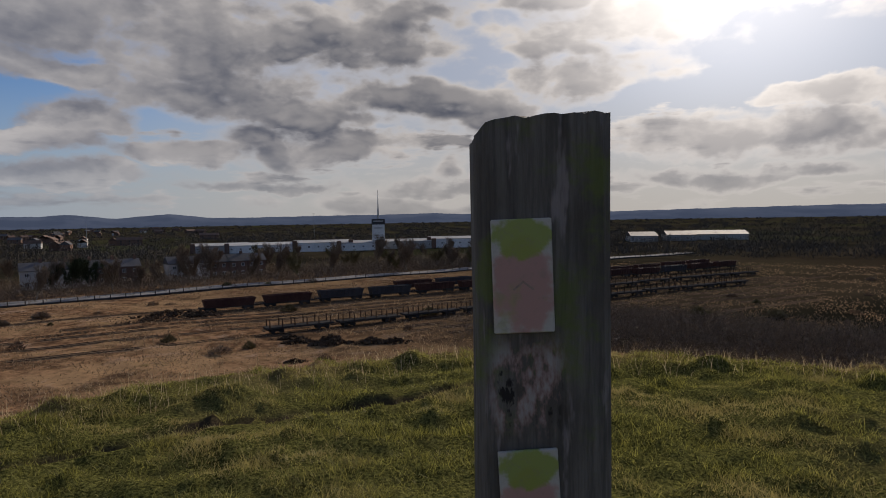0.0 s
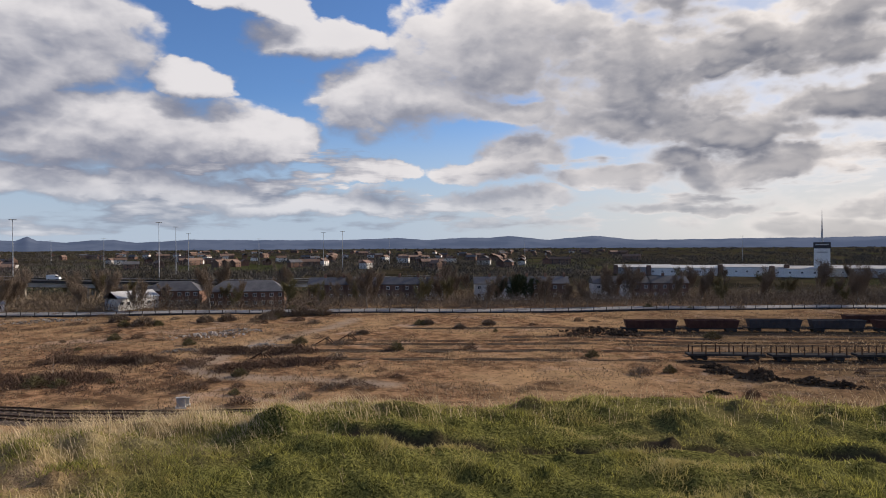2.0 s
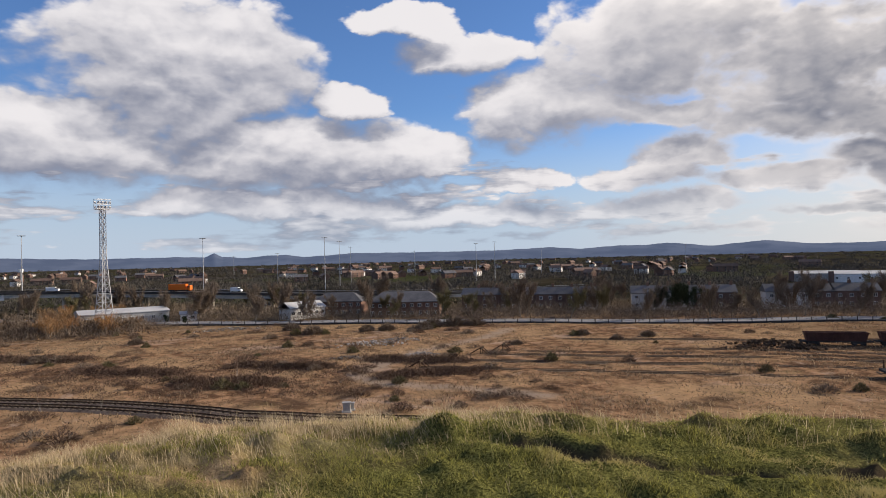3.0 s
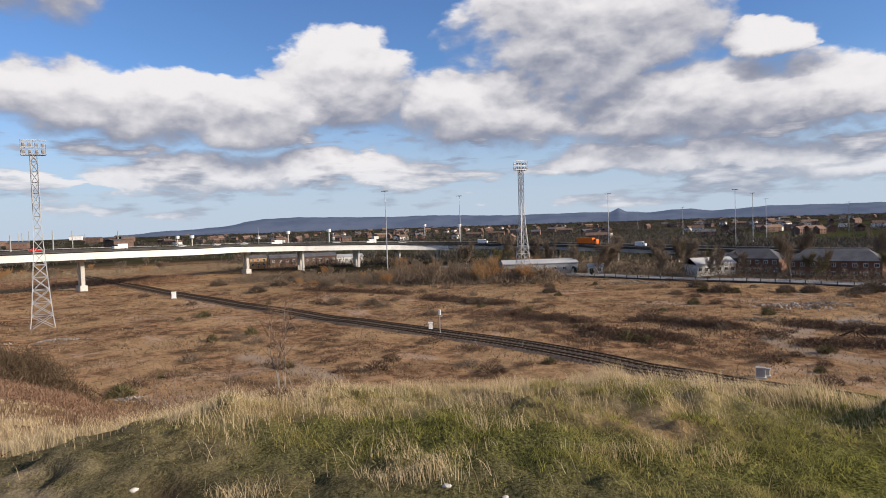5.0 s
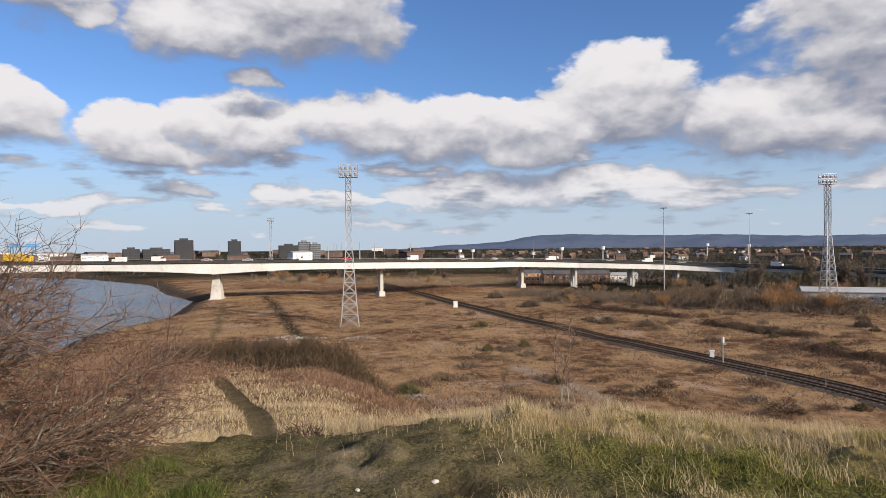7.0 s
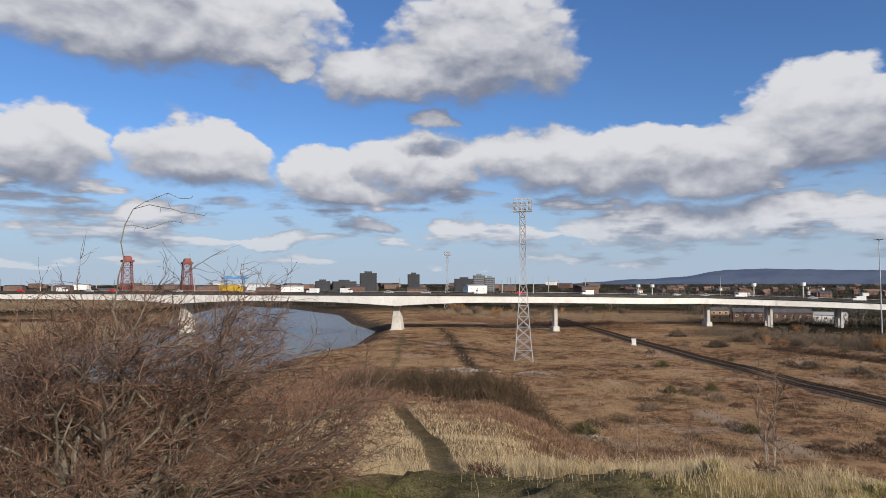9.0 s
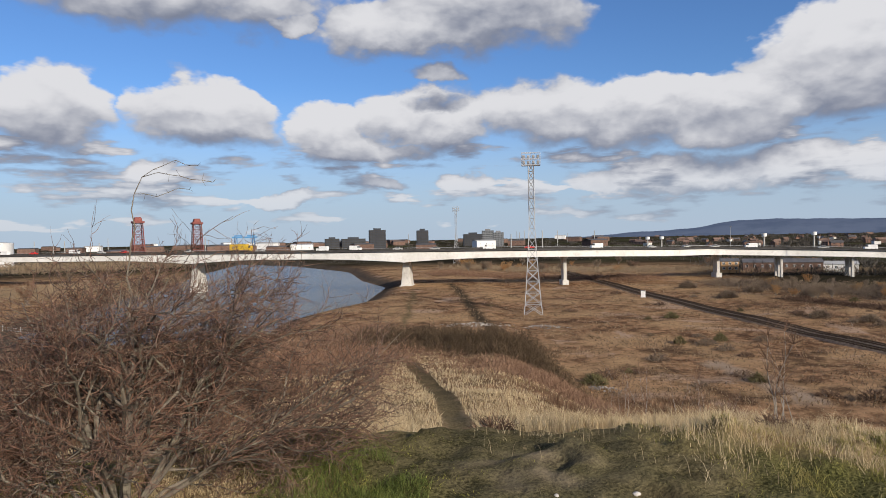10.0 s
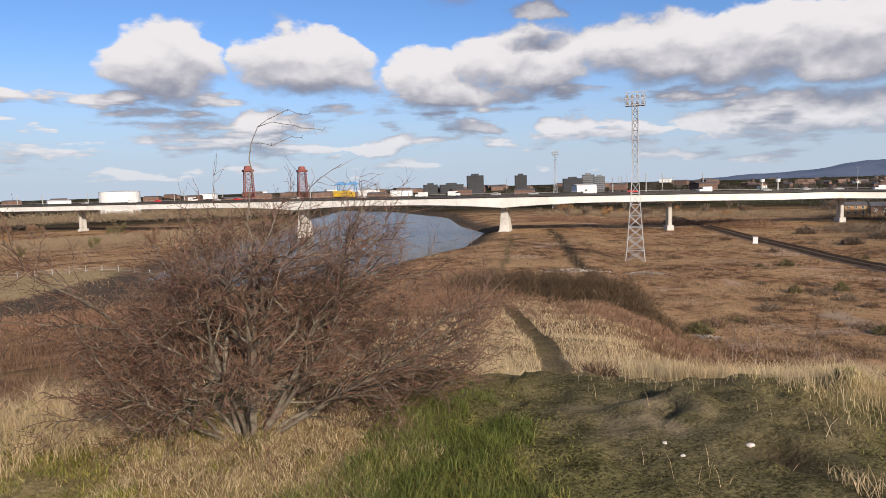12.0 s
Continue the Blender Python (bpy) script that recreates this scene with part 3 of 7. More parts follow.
def pier(x, y, kind):
    turn, p = direction((x, y))
    g0 = min(ground_at(x, y), 0.3) - 0.3
    bm = bmesh.new()
    if kind == "blade":
        top = p.z - 1.0 - girder_depth(p)
        box(bm, (4.6, 9.5, top - g0), (0, 0, (top + g0) / 2), bevel=0.15, taper=0.6)
        box(bm, (5.4, 10.5, 1.2), (0, 0, g0 + 0.6), bevel=0.1)
    elif kind == "column":
        top = p.z - 1.0 - girder_depth(p)
        for s in (-1.3, 1.3):
            box(bm, (1.5, 1.5, top - g0), (0, s, (top + g0) / 2), bevel=0.1)
        box(bm, (2.8, 5.5, 2.2), (0, 0, g0 + 1.3), bevel=0.1)
        box(bm, (2.2, 6.6, 0.9), (0, 0, top - 0.45), bevel=0.1)
    else:
        top = p.z - 2.2
        for s in (-4.5, 0, 4.5):
            box(bm, (1.1, 1.1, top - g0), (0, s, (top + g0) / 2), bevel=0.08)
        box(bm, (1.5, 11.5, 1.0), (0, 0, top - 0.5), bevel=0.05)
    ob = part("pier", bm, CONCRETE, viaduct)
    ob.matrix_basis = pose(x, y, 0, 0, 0, turn)
    return ob


for x, y in ((-243, -168), (-210, -267)):
    pier(x, y, "blade")
for x, y in ((-278, -108), (-343, -55), (-165, -420), (-130, -530)):
    pier(x, y, "column")
for k in range(9 * 8 + 4, len(deck_line) - 2, 4):
    pier(deck_line[k].x, deck_line[k].y, "frame")

def rod(bm, points, radii, sides=6):
    """One bent rod through points."""
    rings = []
    pts = [Vector(p) for p in points]
    for i, (p, r) in enumerate(zip(pts, radii)):
        w = pts[min(i + 1, len(pts) - 1)] - pts[max(i - 1, 0)]
        m = w.to_track_quat("Z", "Y").to_matrix()
        rings.append([bm.verts.new(p + m @ Vector((r * math.cos(k * math.tau / sides), r * math.sin(k * math.tau / sides), 0))) for k in range(sides)])
    for a, b in zip(rings, rings[1:]):
        for k in range(sides):
            bm.faces.new((a[k], a[(k + 1) % sides], b[(k + 1) % sides], b[k]))
    bm.faces.new(rings[0][::-1])
    bm.faces.new(rings[-1])


# lattice floodlight towers of the old marshalling yard
def tower(x, y, tall, lamp_turn):
    base = ground_at(x, y) - 0.2
    th = empty("floodlight_tower", pose(x, y, base, 0, 0, lamp_turn), "tall grey lattice steel floodlight tower on the scrubland", "floodlight tower", "floodlight towers")
    foot, neck = 2.6, 0.75
    levels = [tall * (1 - (1 - k / 15) ** 1.12) * 0.93 for k in range(16)]

    def half(z):
        return foot + (neck - foot) * min(1.0, z / (tall * 0.55)) ** 0.8
    for sx, sy in ((1, 1), (1, -1), (-1, -1), (-1, 1)):
        bm = bmesh.new()
        rod(bm, [(sx * half(a), sy * half(a), a) for a in levels], [0.14] * len(levels), 4)
        part("leg", bm, GALVANISED, th)
    for side in range(4):
        bm = bmesh.new()
        m = pose(0, 0, 0, 0, 0, 90 * side)
        for a, b in zip(levels, levels[1:]):
            ha, hb = half(a), half(b)
            for q, w in (((-ha, ha, a), (hb, hb, b)), ((ha, ha, a), (-hb, hb, b)), ((-hb, hb, b), (hb, hb, b))):
                tube(bm, m @ Vector(q), m @ Vector(w), 0.075, 0.075, 4, False)
        part("bracing", bm, GALVANISED, th)
    bm = bmesh.new()
    for z in (0.925, 0.962, 0.999):
        for s in (-1.0, 1.0):
            box(bm, (5.2, 0.14, 0.14), (0, s, tall * z))
    for sx in (-2.6, 0, 2.6):
        for s in (-1.0, 1.0):
            tube(bm, (sx, s, tall * 0.925), (sx, s, tall), 0.06, 0.06, 4)
        box(bm, (0.12, 2.1, 0.1), (sx, 0, tall * 0.925))
    box(bm, (5.2, 2.1, 0.06), (0, 0, tall * 0.92))
    part("platform", bm, GALVANISED, th)
    bm = bmesh.new()
    box(bm, (0.75, 0.45, 0.8), (0, 0, 0), bevel=0.1)
    me = None
    for row in (0.94, 0.975):
        for sx in (-2.0, -0.7, 0.7, 2.0):
            for s in (-1.15, 1.15):
                m = pose(sx, s, tall * row, 25 if s < 0 else -25)
                if me is None:
                    first = part("floodlight", bm, GALVANISED, th)
                    first.matrix_basis, me = m, first.data
                else:
                    again("floodlight", me, th, m)
    return th


p = spot(113.9, 188.4)
tower(p.x, p.y, 45.6, 113.9)
p = spot(75.66, 263)
tower(p.x, p.y, 45.8, 110)
p = spot(-4.3, 392)
tower(p.x, p.y, 45.6, 0)
p = spot(120.35, 534)
tower(p.x, p.y, 45.6, 120)

# the waymark post
def weathered(q, b):
    place = q.node("ShaderNodeTexCoord").outputs["Object"]
    grain = q.noise(q.v("MULTIPLY", place, (1, 1, 0.06)), 90.0, 6.0, 0.7)
    blot = q.noise(q.v("MULTIPLY", place, (1, 1, 0.35)), 9.0, 5.0, 0.65)
    col = q.mix(q.ramp(grain, 0.3, 0.7), (0.095, 0.085, 0.072), (0.20, 0.18, 0.155))
    col = q.mix(q.ramp(blot, 0.50, 0.66, 0.0, 0.55), col, (0.07, 0.058, 0.046))
    col = q.mix(q.ramp(q.noise(place, 9.0, 5.0, 0.65), 0.52, 0.66, 0.0, 0.8), col, (0.13, 0.16, 0.04))
    col = q.mix(q.ramp(q.noise(q.v("MULTIPLY", place, (1, 1, 0.2)), 26.0, 4.0, 0.6), 0.60, 0.68, 0.0, 0.6), col, (0.36, 0.31, 0.30))
    # peeling old paint between the two plaques
    axes = q.node("ShaderNodeSeparateXYZ", Vector=place).outputs
    band = q.m("MULTIPLY", q.ramp(q.m("ABSOLUTE", q.m("SUBTRACT", axes[2], 1.625)), 0.03, 0.08, 1.0, 0.0), q.ramp(q.m("ABSOLUTE", q.m("ADD", axes[0], 0.025)), 0.03, 0.06, 1.0, 0.0))
    flake = q.noise(q.v("MULTIPLY", place, (1, 1, 0.45)), 38.0, 4.0, 0.6)
    col = q.mix(q.m("MULTIPLY", band, q.ramp(flake, 0.46, 0.54)), col, q.mix(q.ramp(flake, 0.5, 0.62), (0.30, 0.19, 0.165), (0.40, 0.36, 0.33)))
    col = q.mix(q.m("MULTIPLY", band, q.ramp(flake, 0.42, 0.36)), col, (0.022, 0.018, 0.015))
    q.put(b.inputs["Base Color"], col)
    b.inputs["Roughness"].default_value = 0.9
    bp = q.node("ShaderNodeBump", Height=q.m("ADD", grain, blot), Strength=0.8, Distance=0.006)
    q.put(b.inputs["Normal"], bp.outputs[0])


def plaque_look(q, b):
    place = q.node("ShaderNodeTexCoord").outputs["Object"]
    axes = q.node("ShaderNodeSeparateXYZ", Vector=place).outputs
    wob = q.m("MULTIPLY", q.m("SUBTRACT", q.noise(place, 32.0, 4.0), 0.5), 2.6)
    side, up = q.m("MULTIPLY", axes[0], 27.0), q.m("MULTIPLY", q.m("ADD", axes[2], 0.012), 18.0)
    oval = q.m("ADD", q.m("ADD", q.m("MULTIPLY", side, side), q.m("MULTIPLY", up, up)), wob)
    moss_up = q.m("MULTIPLY", q.m("SUBTRACT", axes[2], 0.050), 36.0)
    moss = q.m("ADD", q.m("ADD", q.m("MULTIPLY", side, side), q.m("MULTIPLY", moss_up, moss_up)), wob)
    col = q.mix(q.ramp(oval, 0.75, 1.5), (0.46, 0.27, 0.23), (0.50, 0.48, 0.43))
    col = q.mix(q.ramp(moss, 0.8, 1.3, 0.9, 0.0), col, (0.27, 0.33, 0.05))
    col = q.mix(q.ramp(q.noise(place, 14.0, 4.0, 0.6), 0.56, 0.68, 0.0, 0.5), col, (0.36, 0.35, 0.12))
    col = q.mix(q.ramp(q.noise(place, 60.0, 5.0, 0.7), 0.5, 0.7, 0.0, 0.35), col, (0.27, 0.23, 0.18))
    q.put(b.inputs["Base Color"], col)
    b.inputs["Roughness"].default_value = 0.55


POST_WOOD = material("weathered_post_wood", weathered)
FADED_MARK = surface("faded_mark", (0.22, 0.16, 0.13), (0.40, 0.30, 0.25), 40.0, 0.7, 0.0)
PLAQUE = material("faded_waymark_disc", plaque_look)
p_az, p_far = -7.95, 0.93
pp = spot(p_az, p_far, 0)
p_base = ground_at(pp.x, pp.y) - 0.25
p_top = 22.0 + p_far * math.tan(radians(8.1))
post = empty("waymark_post", pose(pp.x, pp.y, p_base, 0, 0.1, p_az + 8), "weathered square timber waymark post with mossy faded plaques", "waymark post")
tall = p_top - p_base
bm = bmesh.new()
N_SIDE, N_UP = 14, 60
rng = np.random.RandomState(4)
ring_pts = []
wx, wy = 0.089, 0.07
for i in range(4 * N_SIDE):
    s, k = divmod(i, N_SIDE)
    u = -1 + 2 * k / N_SIDE
    q = [(u, -1), (1, u), (-u, 1), (-1, -u)][s]
    f = 1 - 0.10 * (max(0, abs(u) - 0.75) / 0.25) ** 2
    ring_pts.append((q[0] * f, q[1] * f))
crack = [0.0] * len(ring_pts)
for c in (5, 6, 9, 18, 22, 33, 47):
    crack[c] = rng.uniform(0.02, 0.06)
crack[5] = 0.07
rows = []
for j in range(N_UP + 1):
    z = tall * j / N_UP
    row = []
    for i, (x, y) in enumerate(ring_pts):
        n = noise.noise(Vector((x * 2.0, y * 2.0, z * 2.2))) * 0.035 + noise.noise(Vector((x * 7, y * 7, z * 1.6))) * 0.03
        swell = 1.0 + n - crack[i] * (0.4 + 0.6 * noise.noise(Vector((i, 0, z * 1.2)))) + 0.02 * (1 - z / tall)
        zz = z
        if j >= N_UP - 1:
            zz += 0.004 * noise.noise(Vector((x * 6, y * 6, 3))) + 0.002 * x - 0.009 * max(0, -x - 0.20) - 0.05 * max(0, -x - 0.72) ** 2 * 4 - 0.002 * (crack[i] > 0)
        row.append(bm.verts.new((x * wx * swell, y * wy * swell, zz)))
    rows.append(row)
for a, b in zip(rows, rows[1:]):
    for i in range(len(a)):
        j = (i + 1) % len(a)
        bm.faces.new((a[i], a[j], b[j], b[i]))
mid = bm.verts.new((0, 0, tall + 0.006))
for i in range(len(rows[-1])):
    bm.faces.new((rows[-1][i], rows[-1][(i + 1) % len(rows[-1])], mid))
part("shaft", bm, POST_WOOD, post)
for x, z, turn in ((-0.030, 22.0 - p_far * math.tan(radians(4.6)) - p_base, -1.5), (-0.022, 22.0 - p_far * math.tan(radians(21.9)) - p_base - 0.001, -3.0)):
    bm = bmesh.new()
    box(bm, (0.078, 0.006, 0.147), bevel=0.0015)
    ob = part("plaque", bm, PLAQUE, post, "faded green and pink plastic waymark plaque")
    ob.matrix_basis = pose(x, -wy - 0.004, z, 0, turn, 0)
    bm = bmesh.new()
    for sx, sz in ((-0.008, 0.0), (0.008, 0.0)):
        box(bm, (0.018, 0.0014, 0.0025), (sx * 0.75, -0.0032, -0.012), (0, -38 if sx < 0 else 38, 0))
    part("arrow", bm, FADED_MARK, ob, "faded arrow mark")

# turf, tussocks and dry grass, as blades
def blade_look(dark, light, tip):
    def build(q, b):
        rnd = q.node("ShaderNodeNewGeometry").outputs["Random Per Island"]
        place = q.node("ShaderNodeTexCoord").outputs["Object"]
        col = q.mix(rnd, dark, light)
        col = q.mix(q.ramp(q.noise(place, 0.9, 3.0), 0.45, 0.68, 0.0, 0.75), col, tip)
        q.put(b.inputs["Base Color"], col)
        b.inputs["Roughness"].default_value = 0.6
        b.inputs["Specular IOR Level"].default_value = 0.25
        glow = q.node("ShaderNodeBsdfTranslucent", Color=col)
        both = q.node("ShaderNodeMixShader")
        both.inputs[0].default_value = 0.45
        q.t.links.new(b.outputs[0], both.inputs[1])
        q.t.links.new(glow.outputs[0], both.inputs[2])
        end = [n for n in q.t.nodes if n.bl_idname == "ShaderNodeOutputMaterial"][0]
        q.t.links.new(both.outputs[0], end.inputs[0])
    return build


TURF = material("turf_blades", blade_look((0.036, 0.040, 0.010), (0.43, 0.405, 0.095), (0.44, 0.35, 0.145)))
FRESH = material("fresh_grass_blades", blade_look((0.040, 0.06, 0.014), (0.26, 0.30, 0.075), (0.32, 0.30, 0.11)))
STRAW = material("dry_grass_blades", blade_look((0.38, 0.28, 0.15), (0.82, 0.67, 0.42), (0.58, 0.44, 0.26)))
BRACKEN = material("russet_stalks", blade_look((0.12, 0.065, 0.04), (0.27, 0.165, 0.095), (0.20, 0.13, 0.085)))
ROUGH = material("winter_grass_tufts", blade_look((0.095, 0.060, 0.036), (0.46, 0.33, 0.20), (0.20, 0.13, 0.08)))


def blades(name, x, y, tall, wide, lean, mat, seed, sway=None, plain=False):
    """Bent blades of two segments, rooted in the ground."""
    rng = np.random.RandomState(seed)
    n = len(x)
    z = height(x, y) - 0.01
    turn, dirn = rng.uniform(0, math.tau, n), rng.uniform(0, math.tau, n)
    if sway is not None:
        dirn = sway + rng.normal(0, 0.9, n)
    tall = tall * rng.uniform(0.6, 1.3, n)
    out = tall * lean * rng.uniform(0.2, 1.4, n)
    cx, cy = np.cos(turn) * wide / 2, np.sin(turn) * wide / 2
    bx, by = np.cos(dirn) * out, np.sin(dirn) * out
    p = np.empty((n, 5, 3))
    p[:, 0] = np.stack([x - cx, y - cy, z], 1)
    p[:, 1] = np.stack([x + cx, y + cy, z], 1)
    p[:, 2] = np.stack([x + 0.35 * bx - 0.7 * cx, y + 0.35 * by - 0.7 * cy, z + 0.6 * tall], 1)
    p[:, 3] = np.stack([x + 0.35 * bx + 0.7 * cx, y + 0.35 * by + 0.7 * cy, z + 0.6 * tall], 1)
    p[:, 4] = np.stack([x + bx, y + by, z + tall], 1)
    base = np.arange(n)[:, None] * 5
    loops = (base + np.array([0, 1, 3, 0, 3, 2, 2, 3, 4])).ravel()
    k = 5
    if plain:
        p, k = p[:, [0, 1, 4]], 3
        loops = np.arange(n * 3)
    me = bpy.data.meshes.new(name)
    me.vertices.add(n * k)
    me.vertices.foreach_set("co", p.ravel())
    me.loops.add(len(loops))
    me.loops.foreach_set("vertex_index", loops)
    me.polygons.add(len(loops) // 3)
    me.polygons.foreach_set("loop_start", np.arange(0, len(loops), 3))
    me.polygons.foreach_set("loop_total", np.full(len(loops) // 3, 3))
    me.update()
    me.validate()
    me.materials.append(mat)
    return new(name, me)


def scatter(n, r0, r1, az0, az1, seed, power=0.5):
    rng = np.random.RandomState(seed)
    r = np.sqrt(rng.uniform(r0 ** 2, r1 ** 2, n)) if power == 0.5 else r0 * (r1 / r0) ** rng.uniform(0, 1, n)
    a = np.radians(rng.uniform(az0, az1, n))
    return -np.sin(a) * r, np.cos(a) * r, r, np.degrees(a), rng


def lip_of(az):
    return brow_at(az)


BUSH_AT = (-2.93, -4.61)
WORN = [(-3.4, 0.2), (-4.4, -1.6), (-5.0, -2.6), (-6.8, -4.2)]

# short turf
x, y, r, az, rng = scatter(560000, 2.6, 9.9, -46, 174, 11)
patch = ripple(x, y, 0.45, 21)
worn = off_line(x, y, WORN) + 0.5 * ripple(x, y, 0.9, 10)
keep = (off_line(x, y, SHEEP_TRACK) + 0.05 * ripple(x, y, 0.5, 52) > 0.1) & (np.hypot(x - BUSH_AT[0], y - BUSH_AT[1]) + 0.25 * ripple(x, y, 0.6, 48) > 0.8) & (r < lip_of(az) + 0.9 + 0.4 * ripple(x, y, 1.5, 8)) & (rng.uniform(0, 1, len(x)) < np.clip(0.6 + 0.5 * patch, 0.12, 1) * np.clip(0.05 + worn / 2.8, 0.05, 1))
x, y, patch, worn = x[keep], y[keep], patch[keep], worn[keep]
short = np.clip(0.024 + 0.024 * patch + 0.010 * ripple(x, y, 3, 22), 0.008, 0.085) * np.clip(0.3 + worn / 2.6, 0.3, 1)
tagged(blades("turf", x, y, short, 0.009, 1.3, TURF, 12, plain=True), "short green winter turf on the hilltop", "grass", kind="stuff")

# tussocks of longer grass
cx, cy, cr, caz, crng = scatter(620, 3.0, 8.6, -46, 174, 13)
ok = (off_line(cx, cy, WORN) > 1.3) & (cr < lip_of(caz) + 0.6)
cx, cy = cx[ok], cy[ok]
n = 170
x = np.repeat(cx, n) + crng.normal(0, 0.10, n * len(cx)) * np.repeat(crng.uniform(0.5, 1.7, len(cx)), n)
y = np.repeat(cy, n) + crng.normal(0, 0.10, n * len(cx))
tagged(blades("tussock_grass", x, y, np.repeat(crng.uniform(0.035, 0.085, len(cx)), n), 0.0045, 1.1, TURF, 14), "darker tufts of longer green grass", "grass", kind="stuff")

# lush grass beside the bush
x, y, r, az, rng = scatter(60000, 2.8, 6.0, 118, 174, 15)
k = (off_line(x, y, [(-2.2, -2.6), (-3.4, -3.3), (-3.9, -3.9)]) + 0.3 * ripple(x, y, 0.6, 31)) < 0.55
k |= (rng.uniform(0, 1, len(x)) < 0.06) & (off_line(x, y, WORN) > 1.2)
k &= np.hypot(x - BUSH_AT[0], y - BUSH_AT[1]) + 0.2 * ripple(x, y, 0.5, 47) > 0.95
tagged(blades("long_grass", x[k], y[k], 0.085, 0.0040, 0.9, FRESH, 16), "long fresh green grass beside the bush", "grass", kind="stuff")

# pale dry grass along the brow and down the slope
x, y, r, az, rng = scatter(560000, 4.0, 15.0, 30, 122, 17)
e = r - lip_of(az)
k = rng.uniform(0, 1, len(x)) < np.clip(np.exp(-((e - 0.15) / 0.6) ** 2) + 0.9 * np.exp(-((e + 1.9 + 0.35 * ripple(x, y, 2.5, 23)) / 0.22) ** 2) * (ripple(x, y, 1.1, 53) > -0.25) * smooth(60, 72, az), 0.004, 1) * smooth(30, 66, az) * np.clip(0.62 + 0.7 * ripple(x, y, 0.9, 24), 0.03, 1) * (1 - 0.75 * smooth(1.5, 6, e)) * (1 - 0.97 * smooth(103, 112, az))
tagged(blades("dry_grass", x[k], y[k], np.clip(0.10 + 0.075 * ripple(x[k], y[k], 0.8, 25), 0.04, 0.24), 0.0034, 0.85, STRAW, 18, sway=radians(200)), "pale dry winter grass along the brow", "grass", kind="stuff")
x, y, r, az, rng = scatter(9000, 6.0, 9.5, -46, 40, 19)
k = (abs(r - lip_of(az)) < 0.8) & (rng.uniform(0, 1, len(x)) < 0.30)
tagged(blades("seed_stalks", x[k], y[k], 0.15, 0.003, 0.6, STRAW, 20), "thin dry grass stalks on the brow", "grass", kind="stuff")
# by the bush
x, y, r, az, rng = scatter(110000, 3.5, 8.5, 122, 176, 26)
k = ((np.hypot(x - BUSH_AT[0], y - BUSH_AT[1] - 0.25) + 0.25 * ripple(x, y, 0.7, 27) < 1.15) & (rng.uniform(0, 1, len(x)) < 0.75)) | ((az > 156) & (r > 5.5) & (rng.uniform(0, 1, len(x)) < 0.6) & (ripple(x, y, 0.8, 54) > -0.3)) | ((rng.uniform(0, 1, len(x)) < 0.02) & (az > 140))
tagged(blades("dead_grass", x[k], y[k], np.where((az[k] > 156) & (r[k] > 5.5), 0.22, 0.06), 0.0035, 1.0, STRAW, 28), "flattened dead grass round the bush", "grass", kind="stuff")
x, y, r, az, rng = scatter(15000, 3.5, 6.6, 128, 168, 49)
k = np.hypot(x - BUSH_AT[0], y - BUSH_AT[1] - 0.1) + 0.25 * ripple(x, y, 0.6, 48) < 1.0
tagged(blades("leaf_litter", x[k], y[k], 0.035, 0.007, 1.8, BRACKEN, 50), "russet dead stalks and litter under the bush", "undergrowth", kind="stuff")
# the spur's slope
x, y, r, az, rng = scatter(205000, 9.0, 95.0, 98, 172, 29, power=1)
band = off_line(x, y, PATH_LINE)
k = (band > 0.7) & (rng.uniform(0, 1, len(x)) < np.clip(0.55 + 0.8 * ripple(x, y, 7, 30) + 0.6 * (band < 4), 0.12, 1))
x, y, r, band = x[k], y[k], r[k], band[k]
red = (ripple(x, y, 9, 32) + 0.15 * (band - 7) > 0.45) & (band > 2.2)
tagged(blades("slope_grass", x[~red], y[~red], 0.30, 0.003 + 0.0006 * r[~red], 0.7, STRAW, 33), "bleached dry grass on the slope by the path", "grass", kind="stuff")
tagged(blades("slope_bracken", x[red], y[red], 0.6, 0.003 + 0.0007 * r[red], 0.5, BRACKEN, 34), "russet dead stalks and brambles on the slope", "undergrowth", kind="stuff")
# rough tufts over the plain
x, y, r, az, rng = scatter(330000, 70, 330, -46, 172, 35, power=1)
near = off_line(x, y, RIVER, True)
k = ~inside(x, y, RIVER) & (near > 6) & (rng.uniform(0, 1, len(x)) < np.clip(0.40 + 0.7 * ripple(x, y, 22, 36) + 0.35 * ripple(x, y, 6, 37), 0.05, 1))
x, y, r = x[k], y[k], r[k]
tagged(blades("rough_grass", x, y, np.clip(0.35 + 0.2 * ripple(x, y, 14, 38), 0.12, 0.8), 0.0016 * r, 0.9, ROUGH, 39, plain=True), "brown rough winter grass across the plain", "grass", kind="stuff")

# the bare thorn bush beside the path
def twig_look(a, b_):
    def build(q, b):
        place = q.node("ShaderNodeTexCoord").outputs["Object"]
        rnd = q.node("ShaderNodeNewGeometry").outputs["Random Per Island"]
        col = q.mix(rnd, a, b_)
        col = q.mix(q.ramp(q.noise(place, 25.0, 4.0, 0.7), 0.5, 0.65, 0.0, 0.45), col, (0.28, 0.26, 0.18))
        q.put(b.inputs["Base Color"], col)
        b.inputs["Roughness"].default_value = 0.7
    return build


BARK = material("thorn_bark", twig_look((0.05, 0.040, 0.030), (0.17, 0.14, 0.105)))
TWIG = material("thorn_twigs", twig_look((0.030, 0.016, 0.011), (0.175, 0.088, 0.055)))


